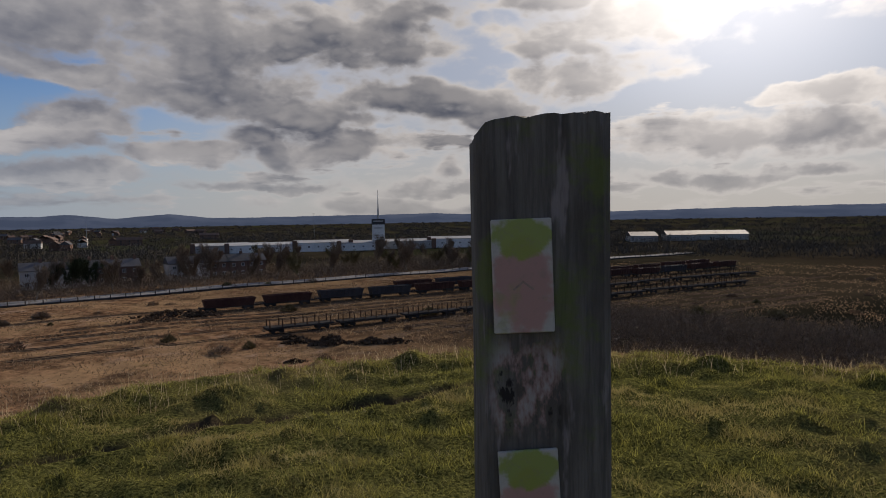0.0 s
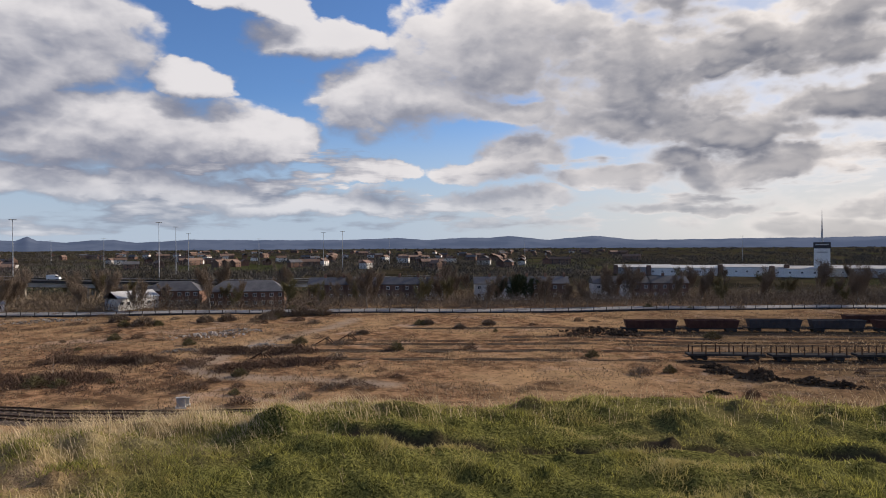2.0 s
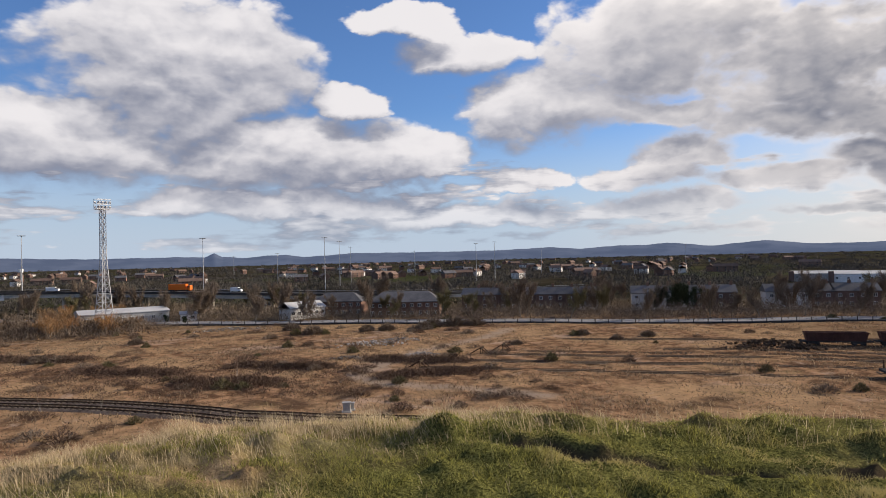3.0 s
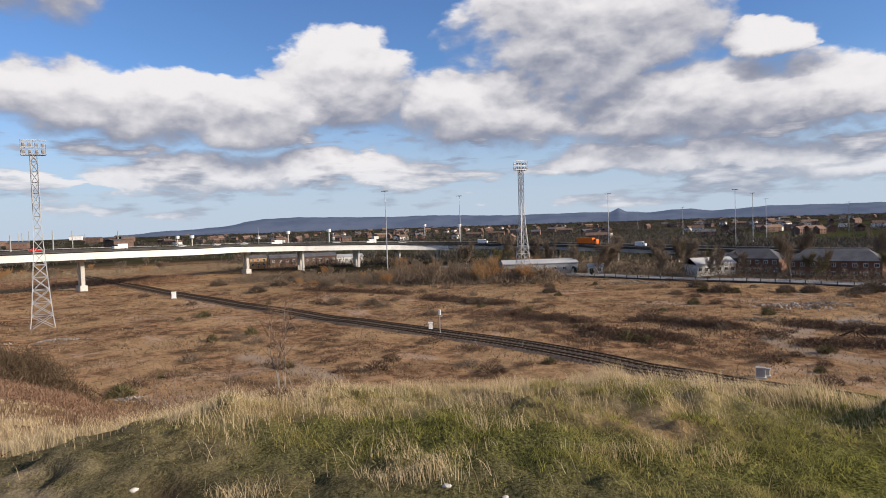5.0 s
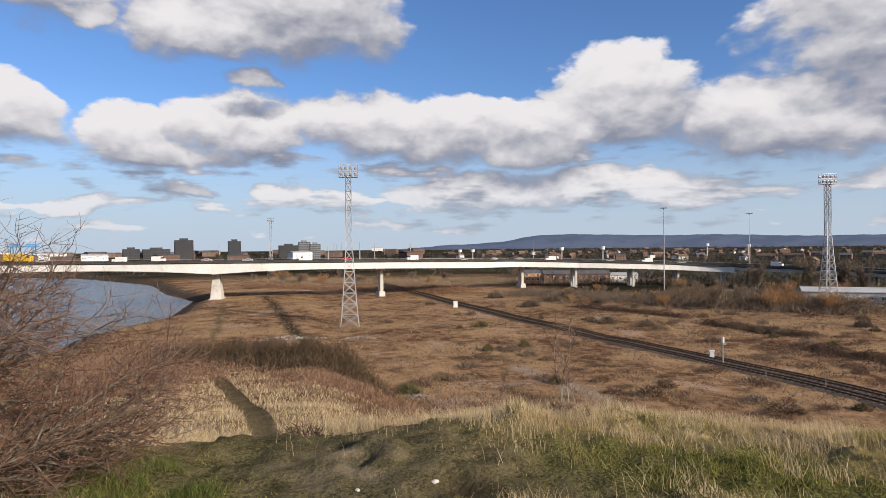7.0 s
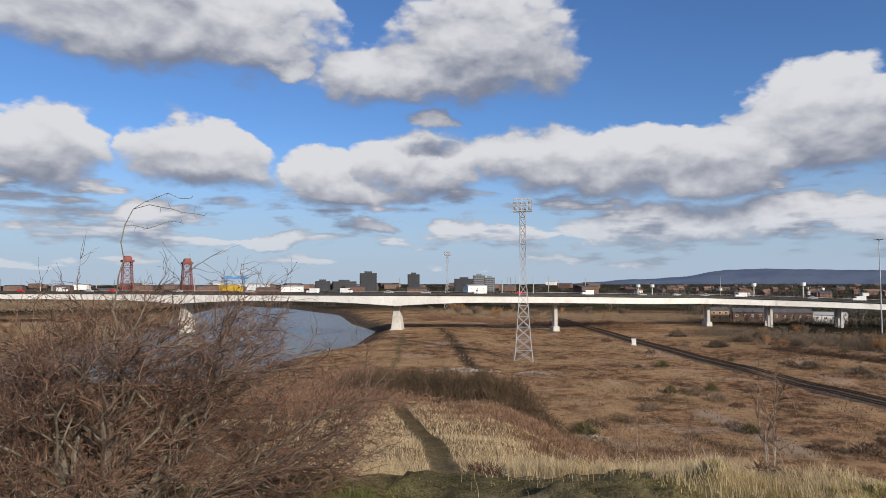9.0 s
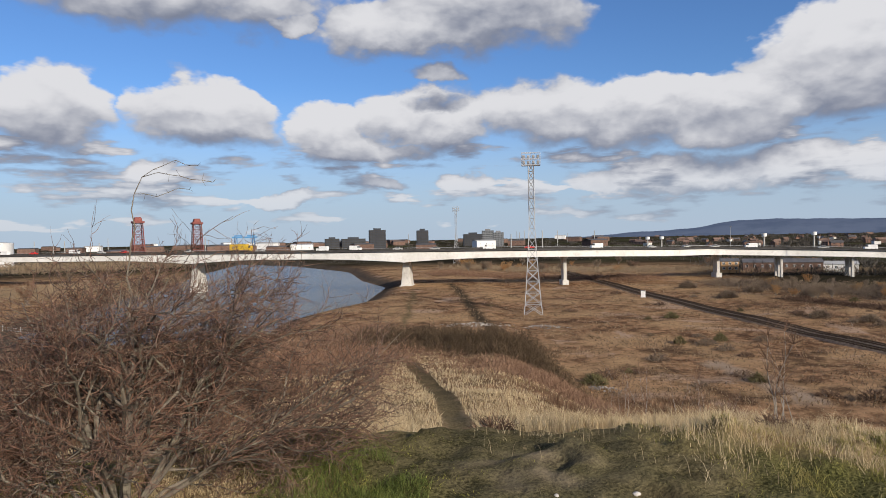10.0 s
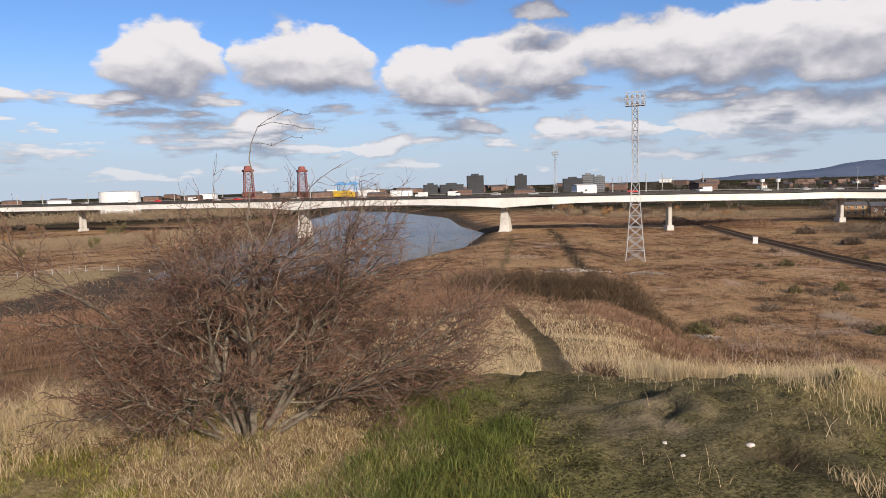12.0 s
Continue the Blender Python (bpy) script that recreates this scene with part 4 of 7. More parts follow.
def grow(rng, start, way, length, radius, level, store, bias, levels=3):
    """A crooked branch with its own side shoots; store[level] takes its rods."""
    steps = (6, 6, 5, 4)[level]
    p, d = Vector(start), Vector(way).normalized()
    knots = [(p.copy(), radius)]
    for s in range(steps):
        d = (d + Vector(rng.normal(0, (0.15, 0.22, 0.27, 0.30)[level], 3)) + bias * 0.07).normalized()
        if p.z < 0.12:
            d.z = abs(d.z)
        p = p + d * (length / steps)
        knots.append((p.copy(), radius * (1 - 0.6 * (s + 1) / steps)))
    for (a, ra), (b, rb) in zip(knots, knots[1:]):
        store[level].append((a, b, ra, rb))
    if level < levels:
        for _ in range((16, 11, 7)[level]):
            k = rng.uniform(0.22, 1.0) * steps
            i = min(int(k), steps - 1)
            at = knots[i][0].lerp(knots[i + 1][0], k - i)
            main = (knots[i + 1][0] - knots[i][0]).normalized()
            side = Vector(rng.normal(0, 1, 3))
            side.z *= 0.55
            side = (side - main * side.dot(main)).normalized()
            out = Vector((at.x, at.y, 0))
            out = out.normalized() * 0.35 if out.length > 0.05 else Vector((0, 0, 0))
            grow(rng, at, main * 0.65 + side * 0.95 + out * 0.8 + Vector((0, 0, 0.16)), length * rng.uniform(0.34, 0.62), max((0.004, 0.0060, 0.0036, 0.0021)[level + 1], knots[i][1] * 0.5), level + 1, store, bias, levels)


def thorn_bush():
    rng = np.random.RandomState(77)
    x, y = BUSH_AT
    z = ground_at(x, y) - 0.03
    th = empty("thorn_bush", pose(x, y, z - 0.02), "bare leafless thorn bush with dense grey-brown twigs on the grassy brow", "bush")
    store = [[], [], [], []]
    right = Vector((-math.cos(radians(147)), -math.sin(radians(147)), 0)) * -1.0   # as seen from the hilltop
    ahead = heading(147)
    # stems: lean to the right, lean away, rise, length, thickness
    for lean, deep, up, size, thick in ((0.10, 0.1, 1.1, 1.35, 0.038), (0.32, -0.15, 1.0, 1.40, 0.030), (-0.22, 0.2, 1.0, 1.30, 0.026), (0.75, 0.15, 0.85, 1.50, 0.024), (-0.60, -0.1, 0.90, 1.15, 0.022), (0.55, 0.1, 0.8, 1.4, 0.02),
                                        (1.15, -0.2, 0.70, 1.60, 0.020), (-0.95, 0.1, 0.66, 1.05, 0.018), (0.2, 0.75, 0.9, 1.20, 0.020), (-0.1, -0.65, 0.9, 1.10, 0.018), (1.1, 0.4, 0.48, 1.30, 0.015), (-0.85, -0.3, 0.50, 0.92, 0.014), (-0.45, 0.3, 0.95, 1.25, 0.016)):
        grow(rng, right * 0.09 * lean + ahead * 0.08 * deep, right * lean * 0.8 + ahead * deep * 0.8 + Vector((0, 0, up)), size, thick, 0, store, right * lean * 0.5 + ahead * deep * 0.4 + Vector((0, 0, 0.35)))
    # the tall bent leader grows out of the highest stem
    q = max((rod_[1] for rod_ in store[0] if abs(rod_[1].dot(right)) < 0.45), key=lambda v: v.z).copy()
    rise = (2.22 - q.z) / 8
    leader = []
    for s in range(9):
        nxt = q + Vector((0, 0, rise)) + right * ((0.03, -0.03, 0.02, 0.01, 0.03, -0.02, 0.02, 0.05, 0.10)[s])
        if s == 8:
            nxt.z -= rise * 0.7
        leader.append((q.copy(), nxt.copy(), 0.0075 - 0.0006 * s, 0.0069 - 0.0006 * s))
        if s > 5:
            e = nxt.copy()
            for _ in range(5):
                f = e + right * 0.07 + Vector((0, 0, rng.normal(0.0, 0.018))) + ahead * rng.normal(0, 0.02)
                leader.append((e, f, 0.0025, 0.0018))
                for _ in range(2):
                    leader.append((f, f + Vector(rng.normal(0, 0.025, 3)), 0.0013, 0.0009))
                e = f
        q = nxt
    for name, rods, sides, mat in (("stem", store[0], 7, BARK), ("branch", store[1], 5, BARK), ("leader", leader, 5, BARK), ("crown", store[2], 4, TWIG), ("outer_crown", store[3], 3, TWIG)):
        verts, faces = [], []
        for a, b, ra, rb in rods:
            m = (b - a).to_track_quat("Z", "Y").to_matrix()
            n = len(verts)
            for pnt, rad in ((a, ra), (b, rb)):
                for i in range(sides):
                    verts.append(pnt + m @ Vector((rad * math.cos(i * math.tau / sides), rad * math.sin(i * math.tau / sides), 0)))
            for i in range(sides):
                j = (i + 1) % sides
                faces.append((n + i, n + j, n + sides + j, n + sides + i))
        mesh_from(name, verts, faces, mat, th)
    return th


thorn_bush()

# railway: the running lines and the old yard
BALLAST = surface("dark_ballast", (0.12, 0.088, 0.064), (0.24, 0.18, 0.135), 3.0, 0.95, 0.6, 0.05, spec=0.0)
RUST = surface("rusty_rail", (0.06, 0.038, 0.026), (0.12, 0.08, 0.055), 4.0, 0.9, 0.1, 0.01, spec=0.02)
TIMBER = surface("old_sleeper", (0.04, 0.03, 0.022), (0.085, 0.064, 0.047), 3.0, 0.9, 0.2, 0.01, spec=0.0)
MAROON = surface("faded_maroon_steel", (0.055, 0.028, 0.025), (0.11, 0.055, 0.045), 1.2, 0.75, 0.2, 0.02, stain=(0.10, 0.06, 0.04))
WAGON_BLUE = surface("faded_blue_steel", (0.045, 0.045, 0.05), (0.085, 0.083, 0.088), 1.2, 0.75, 0.2, 0.02, stain=(0.11, 0.07, 0.05))
GREY_PAINT = surface("grey_painted_metal", (0.29, 0.29, 0.28), (0.42, 0.42, 0.40), 3.0, 0.6, 0.1, 0.01)
WHITE_PAINT = surface("white_paint", (0.68, 0.68, 0.66), (0.82, 0.82, 0.80), 2.0, 0.6, 0.1, 0.01, stain=(0.55, 0.53, 0.48))
U, NV = Vector((0.857, 0.515, 0)), Vector((-0.515, 0.857, 0))
YARD = Vector((-60, 162, 0))


def drape(points, lift=0.0, step=2.0):
    """A line over the ground."""
    res = []
    for a, b in zip(points, points[1:]):
        a, b = Vector((a[0], a[1], 0)), Vector((b[0], b[1], 0))
        n = max(1, int((b - a).length / step))
        for i in range(n):
            p = a.lerp(b, i / n)
            res.append(p)
    res.append(Vector((points[-1][0], points[-1][1], 0)))
    zs = height([p.x for p in res], [p.y for p in res])
    return [Vector((p.x, p.y, float(z) + lift)) for p, z in zip(res, zs)]


def shift_line(line, s):
    res = []
    for i, p in enumerate(line):
        w = line[min(i + 1, len(line) - 1)] - line[max(i - 1, 0)]
        w.z = 0
        w.normalize()
        res.append(p + Vector((w.y, -w.x, 0)) * s)
    return res


OLD_TIMBER = surface("rotten_sleeper", (0.085, 0.062, 0.045), (0.16, 0.12, 0.085), 3.0, 0.95, 0.2, 0.01, spec=0.0)
OLD_BED = surface("weedy_ballast", (0.10, 0.072, 0.05), (0.20, 0.145, 0.098), 2.0, 0.95, 0.6, 0.05, spec=0.0)


def railway(name, line, offsets, label, bed=True, width=3.4, proud=0.28):
    old = proud < 0.2
    th = empty(name, Matrix.Identity(4), label, "railway track", "railway tracks")
    for o in offsets:
        base = shift_line(line, o)
        if bed:
            bm = bmesh.new()
            sweep(bm, base, [(-width / 2 - 0.4, -0.1), (-width / 2 + 0.3, proud), (width / 2 - 0.3, proud), (width / 2 + 0.4, -0.1)])
            part("ballast_bed", bm, OLD_BED if old else BALLAST, th)
        for s in (-0.75, 0.75):
            bm = bmesh.new()
            sweep(bm, shift_line(base, s), [(-0.05, proud), (0.05, proud), (0.05, proud + (0.10 if old else 0.2)), (-0.05, proud + (0.10 if old else 0.2))])
            part("rail", bm, RUST, th)
        bm = bmesh.new()
        gap, last = 0.0, None
        for a, b in zip(base, base[1:]):
            ang = math.degrees(math.atan2(b.y - a.y, b.x - a.x))
            n = max(1, int((b - a).length / 1.0))
            for i in range(n):
                p = a.lerp(b, i / n)
                box(bm, (0.36, 2.5, 0.14), (p.x, p.y, p.z + proud + (-0.03 if old else 0.01)), (0, 0, ang))
        tagged(part("sleeper_bed", bm, OLD_TIMBER if old else TIMBER, th), kind="stuff")
    return th


MAIN = [tuple(p[:2]) for p in along([(-470, -205, 0), (-370, -142, 0), (-265, -77, 0), (-205, -37, 0), (-160, -6.4, 0), (-117, 25.4, 0), (-87, 42, 0), (-73, 52, 0), (-62, 59, 0), (-35, 76, 0), (20, 108, 0)], 6)]
railway("railway_line", drape(MAIN, 0.0, 6.0), (-1.9, 1.9), "double-track railway on dark ballast crossing the scrubland")


def yard_track(off, u0, u1, bed):
    a, b = YARD + NV * off + U * u0, YARD + NV * off + U * u1
    return railway("siding", drape([a[:2], b[:2]], 0.0, 8.0), (0.0,), "disused rusty yard siding half sunk in dead grass", bed, 2.6, 0.03)


for off, u0, u1, bed in ((-42, -78, 200, True), (-37, 5, 190, False), (-32, -74, 190, True), (-23, -70, 190, True), (-18, -66, 190, False), (-12, -30, 190, True), (-6, 0, 200, True), (0, -6, 230, True),
                         (6, -60, 220, True), (12, 10, 230, True), (-50, 20, 170, True), (-56, 28, 160, True), (-62, 34, 150, False), (-68, 40, 150, True), (-75, 48, 140, True)):
    yard_track(off, u0, u1, bed)


def buffer_stop(u, off):
    p = YARD + U * u + NV * off
    th = empty("buffer_stop", pose(p.x, p.y, ground_at(p.x, p.y), 0, 0, math.degrees(math.atan2(U.y, U.x))), "rusty bent-rail buffer stop at the end of a siding", "buffer stop", "buffer stops")
    for s in (-0.75, 0.75):
        bm = bmesh.new()
        tube(bm, (-2.2, s, 0.1), (0.2, s, 1.5), 0.12, 0.12, 6)
        tube(bm, (1.8, s, 0.1), (0.2, s, 1.5), 0.12, 0.12, 6)
        tube(bm, (0.2, s, 0.1), (0.2, s, 1.5), 0.10, 0.10, 6)
        part("strut", bm, RUST, th)
    bm = bmesh.new()
    box(bm, (0.3, 2.6, 0.4), (0.3, 0, 1.35), bevel=0.03)
    part("beam", bm, TIMBER, th)
    return th


for u, off in ((-78, -42), (-74, -32), (-70, -23), (-66, -18)):
    buffer_stop(u, off)


def bogie(bm, x):
    for dx in (-0.9, 0.9):
        for s in (-0.75, 0.75):
            tube(bm, (x + dx, s - 0.07, 0.46), (x + dx, s + 0.07, 0.46), 0.46, 0.46, 14)
    for s in (-0.95, 0.95):
        box(bm, (2.6, 0.12, 0.3), (x, s, 0.55), bevel=0.03)


def wagon(mat, label):
    th = empty("hopper_wagon", Matrix.Identity(4), label, "railway wagon", "wagons in the sidings")
    bm = bmesh.new()
    top, bot, n = 1.35, 1.0, 5.9
    pts = [(-n, -bot, 1.05), (n, -bot, 1.05), (n, bot, 1.05), (-n, bot, 1.05), (-n - .5, -top, 3.0), (n + .5, -top, 3.0), (n + .5, top, 3.0), (-n - .5, top, 3.0)]
    v = [bm.verts.new(p) for p in pts]
    for f in ((0, 3, 2, 1), (0, 1, 5, 4), (1, 2, 6, 5), (2, 3, 7, 6), (3, 0, 4, 7)):
        bm.faces.new([v[i] for i in f])
    w = [bm.verts.new((p[0] * 0.97, p[1] * 0.9, 2.6)) for p in pts[4:]]
    for i in range(4):
        bm.faces.new((v[4 + i], v[4 + (i + 1) % 4], w[(i + 1) % 4], w[i]))
    bm.faces.new(w[::-1])
    part("body", bm, mat, th)
    bm = bmesh.new()
    for s in (-1.0, 1.0):
        for k in range(10):
            x = -5.6 + k * 1.244
            box(bm, (0.10, 0.10, 1.9), (x, s * 1.22, 2.05), (-10 * s, 0, 0))
        box(bm, (12.9, 0.12, 0.14), (0, s * 1.38, 2.95))
    part("ribs", bm, mat, th)
    bm = bmesh.new()
    box(bm, (13.6, 1.9, 0.32), (0, 0, 0.98), bevel=0.04)
    part("underframe", bm, DARK_STEEL, th)
    for x in (-4.6, 4.6):
        bm = bmesh.new()
        bogie(bm, x)
        part("bogie", bm, DARK_STEEL, th)
    for x in (-1, 1):
        bm = bmesh.new()
        for s in (-0.87, 0.87):
            tube(bm, (6.8 * x, s, 1.02), (7.35 * x, s, 1.02), 0.16, 0.22, 8)
        part("buffers", bm, DARK_STEEL, th)
    return th


def flat_wagon():
    th = empty("flat_wagon", Matrix.Identity(4), "dark empty flat wagon with upright stanchions", "railway wagon", "flat wagons in the sidings")
    bm = bmesh.new()
    box(bm, (14.0, 2.6, 0.4), (0, 0, 1.1), bevel=0.04)
    part("underframe", bm, DARK_STEEL, th)
    first = None
    for k in range(6):
        for s in (-1.2, 1.2):
            m = pose(-6.3 + k * 2.5, s, 1.3)
            if first is None:
                bm = bmesh.new()
                box(bm, (0.22, 0.16, 1.5), (0, 0, 0.75), bevel=0.02, taper=0.8)
                ob = part("stanchion", bm, RUST, th)
                ob.matrix_basis, first = m, ob.data
            else:
                again("stanchion", first, th, m)
    for x in (-4.7, 4.7):
        bm = bmesh.new()
        bogie(bm, x)
        part("bogie", bm, DARK_STEEL, th)
    return th


YAW = math.degrees(math.atan2(U.y, U.x))


def on_yard(u, off, z=0.13):
    p = YARD + U * u + NV * off
    return pose(p.x, p.y, ground_at(p.x, p.y) + z, 0, 0, YAW)


red_wagon = wagon(MAROON, "faded maroon hopper wagon standing in the disused sidings")
blue_wagon = wagon(WAGON_BLUE, "faded blue-grey hopper wagon standing in the disused sidings")
red_wagon.matrix_basis = on_yard(7, 0)
blue_wagon.matrix_basis = on_yard(37, 0)
for k in range(14):
    if k not in (0, 2):
        copy_thing(blue_wagon if k in (3, 6, 7, 11) else red_wagon, on_yard(7 + 15 * k, 0))
for k in range(10):
    copy_thing(blue_wagon if k in (1, 2, 5) else red_wagon, on_yard(66 + 15 * k, 12))
flat = flat_wagon()
flat.matrix_basis = on_yard(11, -41.8)
for k in range(1, 10):
    copy_thing(flat, on_yard(11 + 15.2 * k, -41.8))
for k in range(0, 7):
    copy_thing(flat, on_yard(90 + 15.2 * k, -23))


# lineside boxes and signal
def cabinet(az, dist, size, mat, label):
    p = spot(az, dist)
    th = empty("lineside_cabinet", pose(p.x, p.y, ground_at(p.x, p.y), 0, 0, az), label, "equipment cabinet", "lineside cabinets")
    bm = bmesh.new()
    box(bm, size, (0, 0, size[2] / 2 + 0.15), bevel=0.05)
    part("body", bm, mat, th)
    bm = bmesh.new()
    box(bm, (size[0] + 0.2, size[1] + 0.2, 0.12), (0, 0, size[2] + 0.2), bevel=0.03)
    part("roof", bm, mat, th)
    bm = bmesh.new()
    box(bm, (size[0] + 0.3, size[1] + 0.3, 0.3), (0, 0, 0.08))
    part("plinth", bm, CONCRETE, th)
    bm = bmesh.new()
    box(bm, (size[0] * 0.42, 0.04, size[2] * 0.8), (-size[0] * 0.23, -size[1] / 2 - 0.02, size[2] / 2 + 0.15), bevel=0.01)
    part("door", bm, mat, th)
    return th


cabinet(57.2, 97, (1.1, 0.7, 1.25), GREY_PAINT, "grey metal equipment cabinet beside the railway")
cabinet(56.7, 98, (0.5, 0.5, 0.9), GREY_PAINT, "small grey equipment cabinet beside the railway")
cabinet(104.8, 238, (1.5, 1.0, 2.0), WHITE_PAINT, "white equipment cabinet beside the railway")
cabinet(83.9, 136.5, (0.8, 0.7, 1.4), WHITE_PAINT, "white equipment cabinet beside the railway")
p = spot(83.1, 131)
sig = empty("railway_signal", pose(p.x, p.y, ground_at(p.x, p.y), 0, 0, 30), "white-topped railway signal post beside the line", "signal post")
bm = bmesh.new()
tube(bm, (0, 0, -0.3), (0, 0, 4.3), 0.09, 0.08, 8)
part("post", bm, GALVANISED, sig)
bm = bmesh.new()
box(bm, (0.55, 0.3, 1.1), (0, 0, 4.4), bevel=0.06)
part("head", bm, WHITE_PAINT, sig)
bm = bmesh.new()
box(bm, (0.05, 0.9, 0.05), (0, 0.3, 3.7))
box(bm, (0.5, 0.5, 0.05), (0, 0.3, 3.6))
part("bracket", bm, GALVANISED, sig)


# heaps of rubble and soil
RUBBLE = surface("rubble", (0.13, 0.10, 0.08), (0.45, 0.42, 0.38), 1.4, 0.95, 0.4, 0.05, vary=0.3)
SOIL = surface("dark_soil", (0.05, 0.036, 0.025), (0.12, 0.085, 0.058), 1.2, 0.95, 0.6, 0.08, spec=0.0)


def heap(name, az, dist, across, tall, mat, label, seed, lumps=60):
    rng = np.random.RandomState(seed)
    p = spot(az, dist)
    bm = bmesh.new()
    for k in range(lumps):
        x, y = rng.normal(0, across * 0.33), rng.normal(0, across * 0.14)
        s = rng.uniform(0.12, 0.6) * tall * 0.45
        zz = max(0.0, tall * 0.6 * math.exp(-(x / across * 2.4) ** 2 - (y / across * 4) ** 2) * rng.uniform(0.3, 1.1))
        made = box(bm, (s * rng.uniform(0.7, 1.9), s, s * rng.uniform(0.4, 1.0)), (x, y, zz + ground_at(p.x, p.y)), tuple(rng.uniform(-40, 40, 2)) + (rng.uniform(0, 180),))
        for v in made:
            v.co += Vector(rng.normal(0, s * 0.12, 3))
    bmesh.ops.transform(bm, matrix=pose(p.x, p.y, 0, 0, 0, az), verts=bm.verts)
    return tagged(part(name, bm, mat), label, "heap", "heaps on the plain", kind="stuff")


for i, (az, d, w, h) in enumerate(((55.0, 172, 14, 1.6), (52.5, 178, 10, 1.3), (57, 150, 7, 0.9), (50.6, 152, 8, 1.0), (66.5, 226, 16, 1.6), (113.0, 160, 9, 0.9), (119.2, 155, 12, 1.2), (108.6, 96, 5, 0.7))):
    heap("rubble_heap", az, d, w, h, RUBBLE, "pale heap of dumped rubble in the scrub", 200 + i, 170)
for i, (az, d, w, h) in enumerate(((22.3, 168, 14, 2.4), (20.6, 165, 6, 2.0), (24.0, 160, 9, 1.3), (9.8, 119, 4.5, 2.6), (12.5, 122, 5, 1.5), (6.3, 118, 5, 1.5), (4.4, 117, 4.5, 1.4), (12.9, 106, 2.5, 0.9), (1.0, 98, 3, 0.8), (13.2, 127, 4, 1.4))):
    heap("soil_heap", az, d, w, h, SOIL, "dark heap of soil and roots in the yard", 230 + i, 170)

# road, houses, sheds and what stands far off
BRICK = surface("red_brick_wall", (0.15, 0.085, 0.062), (0.25, 0.15, 0.11), 0.8, 0.9, 0.2, 0.02, vary=0.25)
DARK_BRICK = surface("dark_brick_wall", (0.12, 0.075, 0.06), (0.20, 0.13, 0.10), 0.8, 0.9, 0.2, 0.02, vary=0.2)
ORANGE_BRICK = surface("orange_brick_wall", (0.42, 0.24, 0.11), (0.58, 0.36, 0.19), 0.8, 0.9, 0.2, 0.02)
RENDER_WALL = surface("pale_rendered_wall", (0.58, 0.56, 0.51), (0.75, 0.73, 0.68), 0.6, 0.85, 0.1, 0.01, vary=0.15)
SLATE = surface("slate_roof", (0.075, 0.075, 0.08), (0.14, 0.135, 0.135), 0.8, 0.7, 0.3, 0.03, vary=0.2)
TILE = surface("brown_tiled_roof", (0.13, 0.085, 0.065), (0.22, 0.15, 0.115), 0.8, 0.8, 0.3, 0.03, vary=0.25)
SHEET = surface("pale_sheet_roof", (0.36, 0.36, 0.355), (0.52, 0.52, 0.51), 0.3, 0.8, 0.1, 0.01, spec=0.03, vary=0.1)
GLASS = surface("dark_window_glass", (0.03, 0.035, 0.04), (0.06, 0.065, 0.07), 0.5, 0.12, 0.0, spec=0.6)
BLACK_CLAD = surface("dark_tower_cladding", (0.035, 0.04, 0.05), (0.065, 0.07, 0.08), 0.05, 0.5, 0.0)
RED_PAINT = surface("red_oxide_steel", (0.17, 0.052, 0.045), (0.27, 0.095, 0.078), 0.1, 0.6, 0.0)
BLUE_PAINT = surface("blue_painted_steel", (0.06, 0.20, 0.42), (0.10, 0.28, 0.50), 0.1, 0.6, 0.0)
ORANGE_PAINT = surface("orange_lorry_paint", (0.72, 0.15, 0.02), (0.82, 0.20, 0.03), 0.3, 0.4, 0.0)
YELLOW_PAINT = surface("yellow_paint", (0.56, 0.36, 0.03), (0.64, 0.43, 0.05), 0.3, 0.4, 0.0)
CAR_RED = surface("red_car_paint", (0.50, 0.03, 0.03), (0.56, 0.05, 0.04), 0.3, 0.35, 0.0)
TYRE = surface("tyre_rubber", (0.02, 0.02, 0.02), (0.035, 0.035, 0.035), 3.0, 0.8, 0.0)

ROAD = [(-330, 40), (-262, 72), (-214, 118), (-166, 154), (-112, 191), (-73, 223), (26, 300), (140, 380)]
line = drape(ROAD, 0.0, 8.0)
bm = bmesh.new()
sweep(bm, line, [(-4.6, -0.4), (-4.6, 0.45), (4.6, 0.45), (4.6, -0.4)])
WET = surface("worn_road", (0.21, 0.205, 0.195), (0.31, 0.30, 0.29), 0.5, 0.9, 0.1, 0.01, spec=0.02)
tagged(part("road", bm, WET), "pale worn road along the edge of the yard", "road", kind="structure")
fence = empty("boundary_fence", Matrix.Identity(4), "dark low boundary fence beside the road", "fence")
fl = shift_line(line, 6.5)
bm = bmesh.new()
sweep(bm, fl, [(-0.06, -0.1), (0.06, -0.1), (0.06, 0.45), (-0.06, 0.45)])
part("panel", bm, DARK_STEEL, fence)
me = None
for a, b in zip(fl, fl[1:]):
    n = max(1, int((b - a).length / 4))
    for i in range(n):
        p = a.lerp(b, i / n)
        if me is None:
            bm = bmesh.new()
            box(bm, (0.2, 0.2, 1.5), (0, 0, 0.7))
            ob = part("post", bm, DARK_STEEL, fence)
            ob.matrix_basis, me = pose(*p), ob.data
        else:
            again("post", me, fence, pose(*p))


